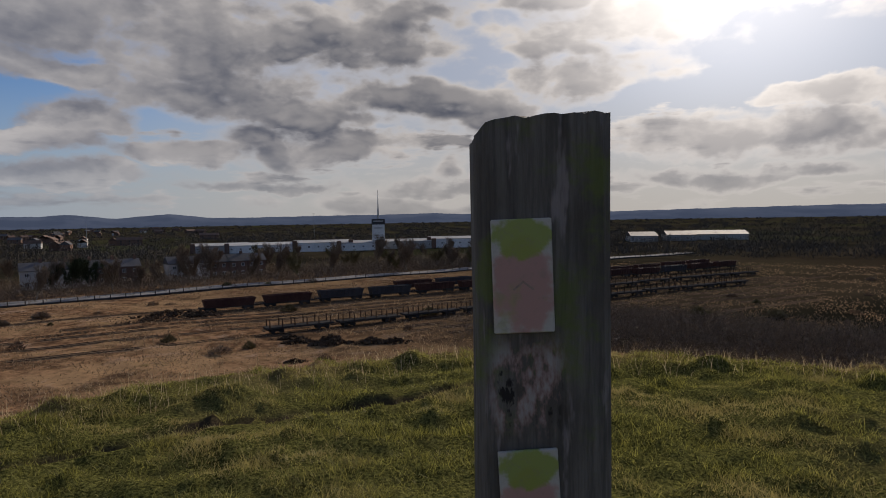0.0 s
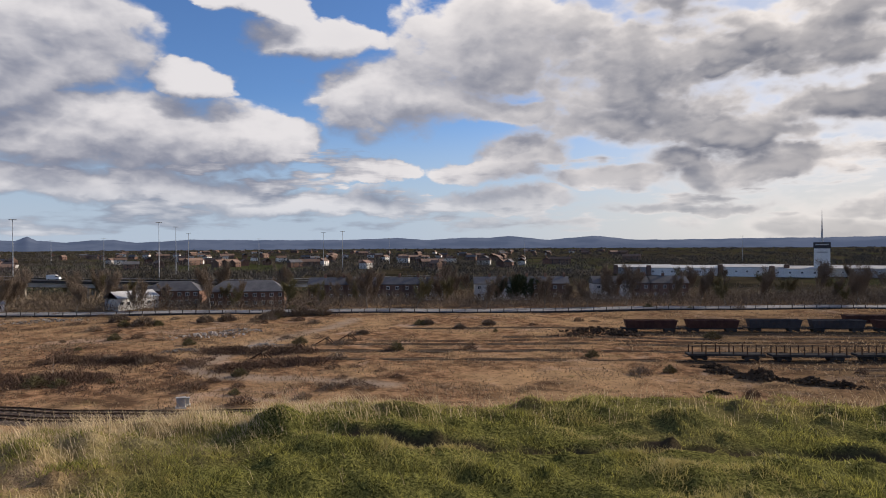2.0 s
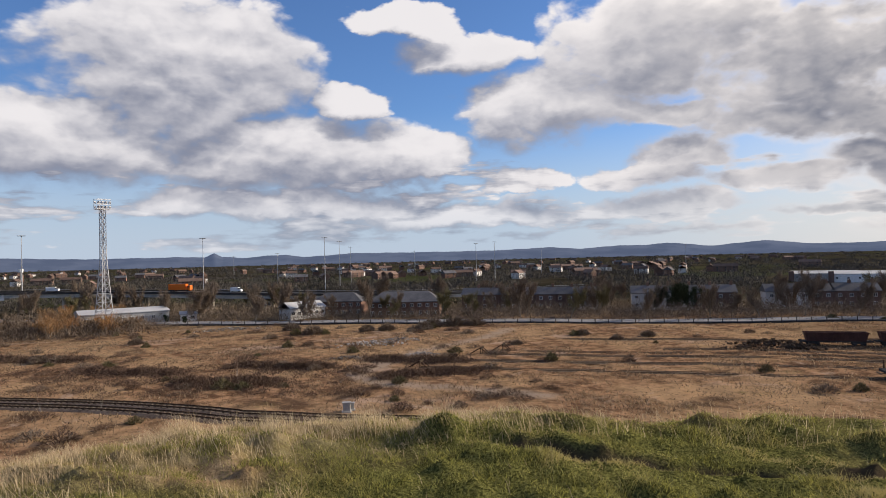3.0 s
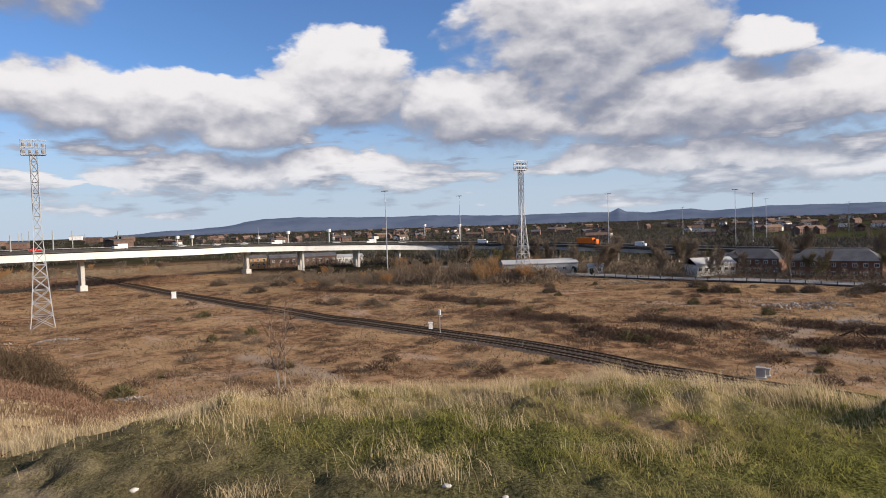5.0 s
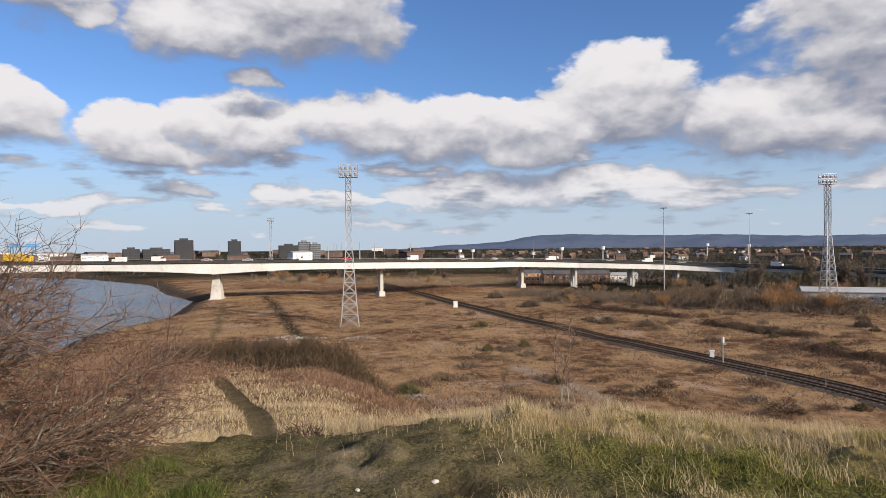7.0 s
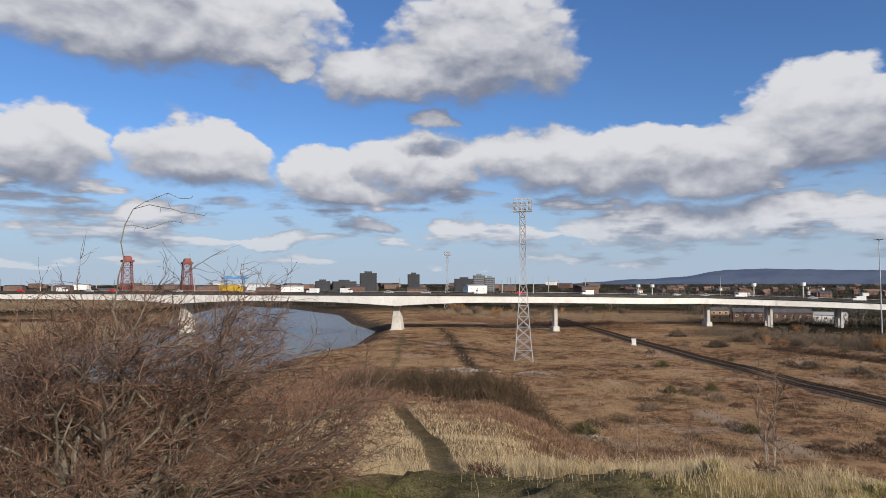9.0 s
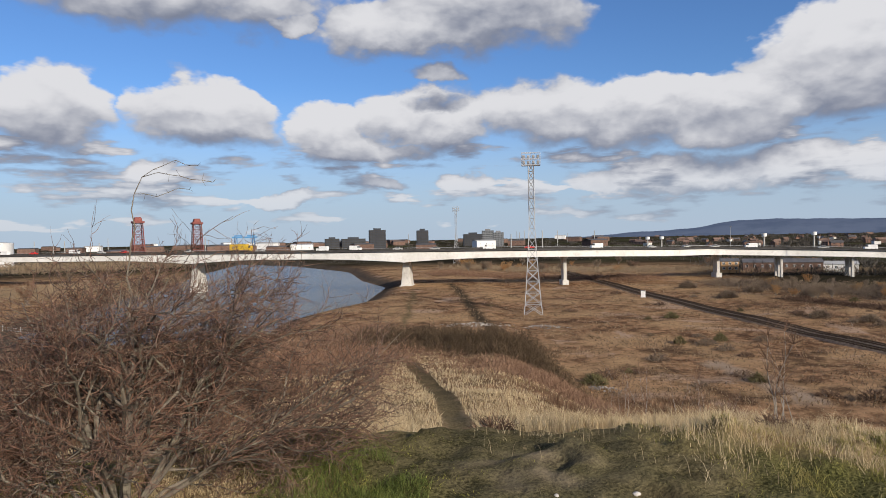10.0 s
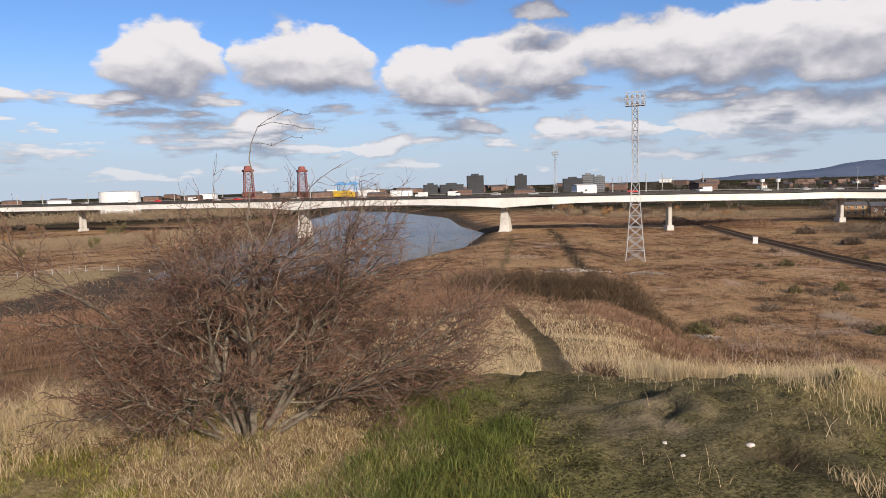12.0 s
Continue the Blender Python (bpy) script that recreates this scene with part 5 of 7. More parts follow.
def gable(w, d, h, roof, wall_mat, roof_mat, name, label, category, group, win=(3, 2), over=0.35, hip=0.0, chimney=True, glass=GLASS, panes=True):
    """A house: walls, a pitched roof, windows with frames, a door and a chimney. The ridge runs along x."""
    th = empty(name, Matrix.Identity(4), label, category, group)
    bm = bmesh.new()
    a = [bm.verts.new(p) for p in ((-w / 2, -d / 2, -1), (w / 2, -d / 2, -1), (w / 2, d / 2, -1), (-w / 2, d / 2, -1), (-w / 2, -d / 2, h), (w / 2, -d / 2, h), (w / 2, d / 2, h), (-w / 2, d / 2, h))]
    for f in ((0, 1, 5, 4), (1, 2, 6, 5), (2, 3, 7, 6), (3, 0, 4, 7)):
        bm.faces.new([a[i] for i in f])
    r0, r1 = bm.verts.new((-w / 2 + hip, 0, h + roof - 0.1)), bm.verts.new((w / 2 - hip, 0, h + roof - 0.1))
    bm.faces.new((a[4], a[7], r0))
    bm.faces.new((a[5], r1, a[6]))
    part("wall", bm, wall_mat, th)
    bm = bmesh.new()
    o = over
    e = [(-w / 2 - o, -d / 2 - o, h - 0.1), (w / 2 + o, -d / 2 - o, h - 0.1), (w / 2 + o, d / 2 + o, h - 0.1), (-w / 2 - o, d / 2 + o, h - 0.1)]
    rg = [(-w / 2 - o + hip, 0, h + roof), (w / 2 + o - hip, 0, h + roof)]
    v = [bm.verts.new(p) for p in e + rg] + [bm.verts.new((p[0], p[1], p[2] + 0.22)) for p in e + rg]
    for f in ((6, 7, 11, 10), (8, 9, 10, 11), (7, 8, 11), (9, 6, 10), (0, 4, 5, 1), (2, 5, 4, 3), (1, 5, 2), (3, 4, 0), (0, 1, 7, 6), (1, 2, 8, 7), (2, 3, 9, 8), (3, 0, 6, 9)):
        bm.faces.new([v[i] for i in f])
    part("roof", bm, roof_mat, th)
    nx, nz = win
    pane = None
    for s in (-1, 1):
        for i in range(nx):
            for j in range(nz):
                m = pose(-w / 2 + w * (i + 0.5) / nx, s * (d / 2 + 0.02), h / nz * (j + 0.55))
                if pane is None:
                    bm = bmesh.new()
                    box(bm, (1.35, 0.12, 1.35), bevel=0.03)
                    f = part("window", bm, WHITE_PAINT if panes else glass, th)
                    f.matrix_basis = m
                    if not panes:
                        pane = (f.data, None)
                        continue
                    bm = bmesh.new()
                    for dx in (-0.31, 0.31):
                        box(bm, (0.52, 0.16, 1.1), (dx, 0, 0))
                    g_ = part("pane", bm, glass, f)
                    pane = (f.data, g_.data)
                else:
                    f = again("window", pane[0], th, m)
                    if panes:
                        again("pane", pane[1], f, Matrix.Identity(4))
    if chimney:
        bm = bmesh.new()
        box(bm, (1.0, 0.7, 2.0), (w / 2 - 1.2, 0, h + roof + 0.3))
        for dx in (-0.25, 0.25):
            tube(bm, (w / 2 - 1.2 + dx, 0, h + roof + 1.3), (w / 2 - 1.2 + dx, 0, h + roof + 1.7), 0.13, 0.11, 6)
        part("chimney", bm, BRICK, th)
    return th


def put(th, az, dist, turn, z=None):
    p = spot(az, dist)
    th.matrix_basis = pose(p.x, p.y, ground_at(p.x, p.y) if z is None else z, 0, 0, turn)
    return th


def facing(az, extra=0.0):
    """The turn that shows a long side to the hilltop."""
    return az + extra


# along the road
put(gable(15, 9, 4.2, 2.0, RENDER_WALL, SHEET, "workshop", "pale workshop with a light pitched roof", "workshop", "buildings by the road", (6, 1), chimney=False), 60.6, 262, facing(60, 30))
put(gable(27, 13, 5.6, 3.6, BRICK, SLATE, "office_building", "long brick office with a dark hipped slate roof", "office", "buildings by the road", (9, 2), hip=5, chimney=False), 51.8, 258, facing(52, -8))
put(gable(20, 12, 5.4, 3.2, BRICK, SLATE, "office_building", "brick office wing with a dark hipped slate roof", "office", "buildings by the road", (7, 2), hip=5, chimney=False), 57.4, 270, facing(57, -15))
terrace = gable(7.5, 9, 6.2, 2.6, DARK_BRICK, SLATE, "terraced_house", "dark brick terraced house behind bare street trees", "house", "terraced houses", (2, 2))
pale_terrace = gable(7.5, 9, 6.2, 2.6, RENDER_WALL, SLATE, "terraced_house", "pale rendered terraced house behind bare street trees", "house", "terraced houses", (2, 2))
put(terrace, 46.0, 276, 35)
put(pale_terrace, 36.2, 268, 35)
base = spot(46.0, 276)
run = Vector((math.cos(radians(35)), math.sin(radians(35)), 0))
for k in range(1, 17):
    p = base + run * (7.6 * k + (14 if k > 6 else 0) + (10 if k > 11 else 0))
    copy_thing(pale_terrace if k in (7, 8, 9, 12, 13) else terrace, pose(p.x, p.y, 0.1, 0, 0, 35))
put(gable(30, 14, 4.6, 1.2, GREY_PAINT, SHEET, "warehouse", "low warehouse with a pale sheet roof by the scrub", "warehouse", "buildings by the road", (8, 1), chimney=False), 74.4, 276, facing(74, 10))
put(gable(6, 4, 2.6, 1.0, WHITE_PAINT, SHEET, "hut", "small white hut beside the warehouse", "hut", "buildings by the road", (2, 1), chimney=False), 69.6, 272, facing(70))
put(gable(9, 8, 5.0, 1.2, ORANGE_BRICK, SLATE, "brick_office", "small orange brick office beyond the viaduct", "office", "", (3, 2), chimney=False), 98.2, 380, facing(98, 8), 1.5)
put(gable(38, 14, 4.2, 1.6, DARK_BRICK, SLATE, "warehouse", "long shed with a grey roof beyond the viaduct", "warehouse", "buildings by the road", (10, 1), chimney=False), 94.5, 400, facing(95, 5), 1.0)
put(gable(24, 14, 3.6, 1.2, WHITE_PAINT, SHEET, "warehouse", "white shed beyond the viaduct", "warehouse", "buildings by the road", (6, 1), chimney=False), 91.2, 405, facing(91, 5), 0.5)

# the retail park with its pylon sign
park = [(14.6, 505, 62, 5.6, "white retail shed with a long pale roof"), (10.4, 500, 40, 6.4, "white retail shed with a lettered front"), (7.4, 498, 28, 5.6, "white retail shed with a pale roof"),
        (3.2, 515, 40, 5.6, "grey retail shed with a pale roof"), (-0.6, 522, 34, 7.0, "white retail shed with red pillars"), (18.6, 520, 40, 5.0, "low grey retail shed")]
for az, d, w, h, label in park:
    th = gable(w, 30, h, 1.4, WHITE_PAINT if "white" in label else GREY_PAINT, SHEET, "retail_shed", label, "retail shed", "retail park", (max(3, int(w / 6)), 1), chimney=False)
    put(th, az, d, facing(az, 4))
    for s in (-w / 2, w / 2):
        bm = bmesh.new()
        box(bm, (3.2, 3.2, h + 1.8), (s, -15.5, (h + 1.8) / 2), bevel=0.2)
        part("pillar", bm, DARK_BRICK, th, "tall dark brick entrance pillar")
p = spot(5.55, 492)
pylon = empty("pylon_sign", pose(p.x, p.y, ground_at(p.x, p.y), 0, 0, 5.5), "white retail park sign tower with a tall spike", "sign tower")
bm = bmesh.new()
box(bm, (9.5, 5, 21), (0, 0, 10.5), bevel=0.2, taper=0.95)
part("tower", bm, WHITE_PAINT, pylon)
bm = bmesh.new()
box(bm, (9.8, 5.3, 4.0), (0, 0, 20.5), bevel=0.2)
part("head", bm, WAGON_BLUE, pylon, "dark blue sign head")
bm = bmesh.new()
box(bm, (7.5, 0.1, 0.8), (0, -2.75, 21.0))
box(bm, (6.0, 0.1, 0.9), (0, -2.7, 16.0))
part("lettering", bm, SHEET, pylon)
bm = bmesh.new()
tube(bm, (0, 0, 21), (0, 0, 31), 0.8, 0.5, 8)
tube(bm, (0, 0, 31), (0, 0, 44), 0.4, 0.08, 8)
part("spike", bm, GALVANISED, pylon)


# tall lighting masts
def mast(az, dist, top):
    p = spot(az, dist)
    z = 0.0
    th = empty("lighting_mast", pose(p.x, p.y, z), "tall slender grey road lighting mast", "lighting mast", "lighting masts")
    bm = bmesh.new()
    tube(bm, (0, 0, 0), (0, 0, top), 0.30, 0.15, 8)
    part("pole", bm, GALVANISED, th)
    bm = bmesh.new()
    bmesh.ops.create_circle(bm, segments=12, radius=1.3, cap_ends=True, matrix=pose(0, 0, top))
    bmesh.ops.solidify(bm, geom=list(bm.faces), thickness=0.3)
    part("head_frame", bm, DARK_STEEL, th)
    me = None
    for k in range(6):
        a = k * math.tau / 6
        m = pose(1.5 * math.cos(a), 1.5 * math.sin(a), top - 0.15, 0, 0, math.degrees(a))
        if me is None:
            bm = bmesh.new()
            box(bm, (0.9, 0.5, 0.3), bevel=0.05)
            ob = part("lantern", bm, GREY_PAINT, th)
            ob.matrix_basis, me = m, ob.data
        else:
            again("lantern", me, th, m)
    return th


for az, el, d in ((87.35, 2.97, 330), (80.95, 2.35, 400), (68.4, 2.05, 440), (58.6, 1.95, 470), (57.35, 1.6, 540), (56.4, 1.1, 640), (45.6, 1.15, 600), (44.0, 1.25, 560), (50.9, 0.62, 800), (40.0, 0.62, 800), (28.3, 0.6, 900),
                  (11.0, 0.62, 900), (98.0, 0.4, 900), (62.5, 0.7, 700), (66.0, 0.5, 900)):
    mast(az, d, 22 + d * math.tan(radians(el)))


# vehicles on the viaduct
def vehicle(kind, mat, label):
    """kind: car, van or lorry. Its length runs along x."""
    long, wide, tall = {"car": (4.3, 1.75, 1.45), "van": (5.6, 2.0, 2.4), "lorry": (11.5, 2.5, 3.8)}[kind]
    th = empty(kind, Matrix.Identity(4), label, kind, "traffic on the viaduct")
    bm = bmesh.new()
    if kind == "car":
        box(bm, (long, wide, 0.7), (0, 0, 0.65), bevel=0.15)
        box(bm, (2.4, wide - 0.1, 0.65), (-0.2, 0, 1.2), bevel=0.12, taper=0.8)
    elif kind == "van":
        box(bm, (long * 0.75, wide, tall - 0.4), (-long * 0.12, 0, 0.4 + (tall - 0.4) / 2), bevel=0.12)
        box(bm, (long * 0.28, wide, 1.1), (long * 0.36, 0, 0.95), bevel=0.15)
    else:
        box(bm, (long * 0.78, wide, tall - 1.0), (-long * 0.1, 0, 1.0 + (tall - 1.0) / 2), bevel=0.06)
        box(bm, (long * 0.16, wide, 2.5), (long * 0.41, 0, 1.8), bevel=0.12)
    part("body", bm, mat, th)
    bm = bmesh.new()
    if kind == "car":
        box(bm, (2.1, wide - 0.06, 0.35), (-0.2, 0, 1.2), taper=0.9)
    elif kind == "van":
        box(bm, (0.7, wide + 0.02, 0.6), (long * 0.28, 0, 1.8))
    else:
        box(bm, (0.9, wide + 0.03, 0.8), (long * 0.42, 0, 2.5))
    part("windows", bm, GLASS, th)
    spots = (-0.32, 0.32) if kind != "lorry" else (-0.36, -0.25, 0.38)
    r = 0.33 if kind != "lorry" else 0.5
    for k in spots:
        for s in (-1, 1):
            bm = bmesh.new()
            tube(bm, (k * long, s * (wide / 2 - 0.2), r), (k * long, s * (wide / 2 + 0.02), r), r, r, 10)
            part("wheel", bm, TYRE, th)
    return th


def on_deck(az, side):
    a = heading(az)
    best = min(range(len(deck_line)), key=lambda k: (deck_line[k].xy.normalized() - a.xy).length)
    fine = deck_line[max(0, best - 1)], deck_line[min(len(deck_line) - 1, best + 1)]
    p = min((fine[0].lerp(fine[1], k / 40) for k in range(41)), key=lambda v: (v.xy.normalized() - a.xy).length)
    w = fine[1] - fine[0]
    ang = math.degrees(math.atan2(w.y, w.x))
    n = Vector((w.y, -w.x, 0)).normalized()
    return pose(*(p + n * side), 0, 0, ang + (180 if side > 0 else 0))


white_van = vehicle("van", WHITE_PAINT, "white van on the viaduct")
white_van.matrix_basis = on_deck(129.3, -4)
for az, s in ((108.8, 4), (96.8, 4), (79.2, -4), (88.9, 4), (131.5, 4), (117.6, 4), (154.6, 4), (151, -4), (66.2, -4)):
    copy_thing(white_van, on_deck(az, s))
silver = vehicle("car", GREY_PAINT, "silver car on the viaduct")
silver.matrix_basis = on_deck(125.6, -4)
for az, s in ((122.2, 4), (103.6, -4), (99.6, 4), (100.9, -4), (91.5, -4), (86.2, 4), (136.6, 4), (142.9, -4), (149.2, -4), (157.9, 4)):
    copy_thing(silver, on_deck(az, s))
red = vehicle("car", CAR_RED, "red car on the viaduct")
red.matrix_basis = on_deck(147.6, -4)
copy_thing(red, on_deck(153.6, -4))
copy_thing(red, on_deck(114.0, -4))
orange = vehicle("lorry", ORANGE_PAINT, "bright orange lorry on the viaduct")
orange.matrix_basis = on_deck(70.4, -3)
yellow = vehicle("lorry", YELLOW_PAINT, "yellow lorry on the viaduct")
yellow.matrix_basis = on_deck(138.8, -4)


# far skyline
def block(az, wide, top, dist, mat, label, rows, cols):
    p = spot(az, dist)
    h = 22 + dist * math.tan(radians(top))
    w = 2 * dist * math.tan(radians(wide / 2))
    th = empty("tower_block", pose(p.x, p.y, 0, 0, 0, az + 4), label, "tower block", "far buildings")
    bm = bmesh.new()
    box(bm, (w, w * 0.7, h), (0, 0, h / 2), bevel=0.3)
    box(bm, (w * 0.45, w * 0.3, 4), (0, 0, h + 1.5))
    part("wall", bm, mat, th)
    me = None
    for i in range(rows):
        m = pose(0, -w * 0.35 - 0.1, h * (i + 0.6) / rows)
        if me is None:
            bm = bmesh.new()
            for k in range(cols):
                box(bm, (w / cols * 0.7, 0.4, h / rows * 0.5), (-w / 2 + w * (k + 0.5) / cols, 0, 0))
            ob = part("window_band", bm, DARK_STEEL if mat is BLACK_CLAD else GLASS, th)
            ob.matrix_basis, me = m, ob.data
        else:
            again("window_band", me, th, m)
    return th


OFFICE_GREY = surface("grey_office_cladding", (0.16, 0.17, 0.18), (0.24, 0.25, 0.26), 0.05, 0.7, 0.0)
block(127.15, 1.40, 0.72, 1300, BLACK_CLAD, "dark high-rise block on the skyline", 12, 8)
block(123.25, 1.0, 0.62, 1400, BLACK_CLAD, "dark high-rise block on the skyline", 12, 6)
block(117.6, 1.0, 0.50, 1500, OFFICE_GREY, "grey office block on the skyline", 9, 7)
block(116.7, 0.9, 0.32, 1450, OFFICE_GREY, "grey office block on the skyline", 7, 7)
block(118.9, 1.6, 0.22, 1500, BLACK_CLAD, "low dark office block on the skyline", 6, 9)
block(129.2, 2.0, 0.02, 1500, BLACK_CLAD, "low dark building on the skyline", 4, 9)
block(131.0, 1.2, 0.05, 1500, BLACK_CLAD, "low dark building on the skyline", 4, 6)
block(349.6, 0.35, 0.22, 2500, GREY_PAINT, "far grey tower block on the wooded skyline", 12, 4)
block(348.6, 0.3, 0.20, 2500, GREY_PAINT, "far grey tower block on the wooded skyline", 12, 4)


def lift_tower(az, dist, top):
    p = spot(az, dist)
    h = 22 + dist * math.tan(radians(top))
    th = empty("lift_bridge_tower", pose(p.x, p.y, 0, 0, 0, az + 12), "red lattice steel tower of a lift bridge", "bridge tower", "lift bridge towers")
    a, b = 6.6, 4.6
    for sx, sy in ((1, 1), (1, -1), (-1, -1), (-1, 1)):
        bm = bmesh.new()
        tube(bm, (sx * a, sy * a, 0), (sx * b, sy * b, h * 0.86), 0.7, 0.6, 4)
        part("leg", bm, RED_PAINT, th)
    for side in range(4):
        bm = bmesh.new()
        m = pose(0, 0, 0, 0, 0, 90 * side)
        n = 7
        for k in range(n):
            z0, z1 = h * 0.86 * k / n, h * 0.86 * (k + 1) / n
            h0, h1 = a + (b - a) * k / n, a + (b - a) * (k + 1) / n
            for q, w in (((-h0, h0, z0), (h1, h1, z1)), ((h0, h0, z0), (-h1, h1, z1)), ((-h1, h1, z1), (h1, h1, z1))):
                tube(bm, m @ Vector(q), m @ Vector(w), 0.22, 0.22, 4, False)
        part("bracing", bm, RED_PAINT, th)
    bm = bmesh.new()
    box(bm, (13.0, 13.0, h * 0.05), (0, 0, h * 0.885), bevel=0.4)
    box(bm, (9.5, 9.5, h * 0.10), (0, 0, h * 0.95), bevel=0.8, taper=0.75)
    part("machine_house", bm, RED_PAINT, th)
    return th


lift_tower(146.2, 880, 2.05)
lift_tower(141.85, 900, 1.9)
p = spot(138.15, 1800)
th = empty("gantry_bridge", pose(p.x, p.y, 0, 0, 0, 140), "blue steel gantry bridge far on the skyline", "gantry bridge")
for s in (-22, 22):
    bm = bmesh.new()
    for dx in (-4, 4):
        tube(bm, (s + dx, 0, 0), (s + dx * 0.5, 0, 34), 1.2, 1.2, 4)
    part("leg", bm, BLUE_PAINT, th)
bm = bmesh.new()
box(bm, (64, 5, 4), (0, 0, 32), bevel=0.2)
box(bm, (20, 5, 3), (-16, 0, 36), bevel=0.2)
box(bm, (20, 5, 3), (16, 0, 36), bevel=0.2)
part("truss", bm, BLUE_PAINT, th)
p = spot(155.9, 780)
th = empty("storage_tank", pose(p.x, p.y, 0), "large white cylindrical storage tank", "storage tank")
bm = bmesh.new()
tube(bm, (0, 0, 0), (0, 0, 25), 20, 20, 40)
part("shell", bm, WHITE_PAINT, th)
bm = bmesh.new()
tube(bm, (0, 0, 25), (0, 0, 26.2), 20.2, 3, 40)
part("roof", bm, SHEET, th)

# water tower dots and sheds on the skyline
rng = random.Random(5)
shed = gable(40, 24, 12, 2, WHITE_PAINT, SHEET, "far_shed", "pale industrial shed on the skyline", "industrial shed", "far sheds", (3, 1), chimney=False, panes=False)
shed2 = gable(34, 24, 10, 2, DARK_BRICK, SLATE, "far_shed", "dark industrial shed on the skyline", "industrial shed", "far sheds", (3, 1), chimney=False, panes=False)
put(shed, 133.5, 1250, 130)
put(shed2, 135.5, 1150, 120)
for k in range(64):
    az = rng.uniform(108, 168)
    d = rng.uniform(1050, 2700)
    p = spot(az, d)
    copy_thing(rng.choice((shed, shed2, shed2, shed2)), pose(p.x, p.y, rng.uniform(-3, 2) + d * 0.002, 0, 0, az + rng.uniform(-40, 40)))
for k in range(26):
    az, d = rng.uniform(108, 166), rng.uniform(1100, 2200)
    p = spot(az, d)
    th = empty("works_chimney", pose(p.x, p.y, 0), "thin works chimney far on the skyline", "chimney", "far chimneys")
    h = 22 + d * math.tan(radians(rng.uniform(0.0, 0.45)))
    bm = bmesh.new()
    tube(bm, (0, 0, 0), (0, 0, h), 1.2, 0.7, 8)
    part("stack", bm, GREY_PAINT, th)

# the housing estates
kinds = [gable(9, 8, 5.2, 2.8, BRICK, TILE, "house", "brick house with a brown tiled roof in a far estate", "house", "far houses", (2, 2), panes=False),
         gable(14, 8, 5.2, 2.8, RENDER_WALL, TILE, "house", "pale rendered house with a brown roof in a far estate", "house", "far houses", (2, 2), panes=False),
         gable(14, 8, 5.2, 2.8, BRICK, SLATE, "house", "brick semi-detached house with a slate roof in a far estate", "house", "far houses", (2, 2), panes=False),
         gable(24, 8, 5.2, 2.8, DARK_BRICK, TILE, "house", "dark brick terrace with a tiled roof in a far estate", "house", "far houses", (3, 2), panes=False)]
for i, th in enumerate(kinds):
    put(th, 36 + 6 * i, 620 + 40 * i, 40 * i)
for k in range(270):
    az = rng.uniform(18, 106)
    d = 640 * (2900 / 640) ** rng.uniform(0, 1)
    if 78 < az and (d < 900 or rng.random() < 0.35):
        d += 900
    p = spot(az, d)
    copy_thing(kinds[rng.randrange(4)], pose(p.x, p.y, rng.uniform(-0.5, 0.5), 0, 0, rng.choice((20, 110, 65, 155)) + rng.uniform(-6, 6)))
for az, el, d in ((95.6, -0.2, 900), (92.2, -0.15, 900), (84.0, 0.0, 1100), (81.0, -0.1, 1000), (103.2, -0.3, 1000), (104.3, -0.3, 1000)):
    p = spot(az, d)
    h = 22 + d * math.tan(radians(el))
    th = empty("water_tower", pose(p.x, p.y, 0), "white water tower in the far trees", "water tower", "far water towers")
    bm = bmesh.new()
    tube(bm, (0, 0, 0), (0, 0, h - 4), 0.9, 0.8, 10)
    part("stem", bm, CONCRETE, th)
    bm = bmesh.new()
    tube(bm, (0, 0, h - 4), (0, 0, h), 2.8, 3.1, 14)
    part("tank", bm, WHITE_PAINT, th)

# wide glasshouse roofs far off in the sun
for az, d, w in ((-22.6, 640, 44), (-19.6, 620, 24), (-16.7, 600, 22)):
    th = gable(w, 40, 5, 3.0, GREY_PAINT, SLATE, "glasshouse_shed", "wide low shed with a grey roof", "industrial shed", "sheds in the sun", (5, 1), chimney=False)
    put(th, az, d, az + 8)


# hills on the horizon
HILL_AZ = [-60, -30, -22, -13, -8, -3, 1, 5, 9, 16, 19, 22.5, 24, 26.2, 29.7, 31.5, 33.6, 36.5, 39.4, 43, 47, 52, 56, 60.3, 61.7, 63.5, 65, 66.9, 67.5, 68.2, 70.3, 77, 83, 87, 91, 94.5, 97.2, 98.6, 100.5, 103, 105.5, 109, 114]
HILL_EL = [0.55, 0.60, 0.52, 0.40, 0.33, 0.36, 0.52, 0.45, 0.45, 0.38, 0.38, 0.75, 0.62, 0.42, 0.78, 0.62, 0.66, 0.46, 0.66, 0.52, 0.50, 0.52, 0.57, 0.32, 0.56, 0.5, 0.36, 0.5, 0.8, 0.5, 0.54, 0.52, 0.74, 0.72, 0.82, 0.92, 0.88, 0.72, 0.35, 0.18, 0.1, -0.2, -0.3]


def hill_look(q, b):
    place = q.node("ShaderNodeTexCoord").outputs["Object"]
    # distance haze is painted in: bluish base colour plus a faint blue emission
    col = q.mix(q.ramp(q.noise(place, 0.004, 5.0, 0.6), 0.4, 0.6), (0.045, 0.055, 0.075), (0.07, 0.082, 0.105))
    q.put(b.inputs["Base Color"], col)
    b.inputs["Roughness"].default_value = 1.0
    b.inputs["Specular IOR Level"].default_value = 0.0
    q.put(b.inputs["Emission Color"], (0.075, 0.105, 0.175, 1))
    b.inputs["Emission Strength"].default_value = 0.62


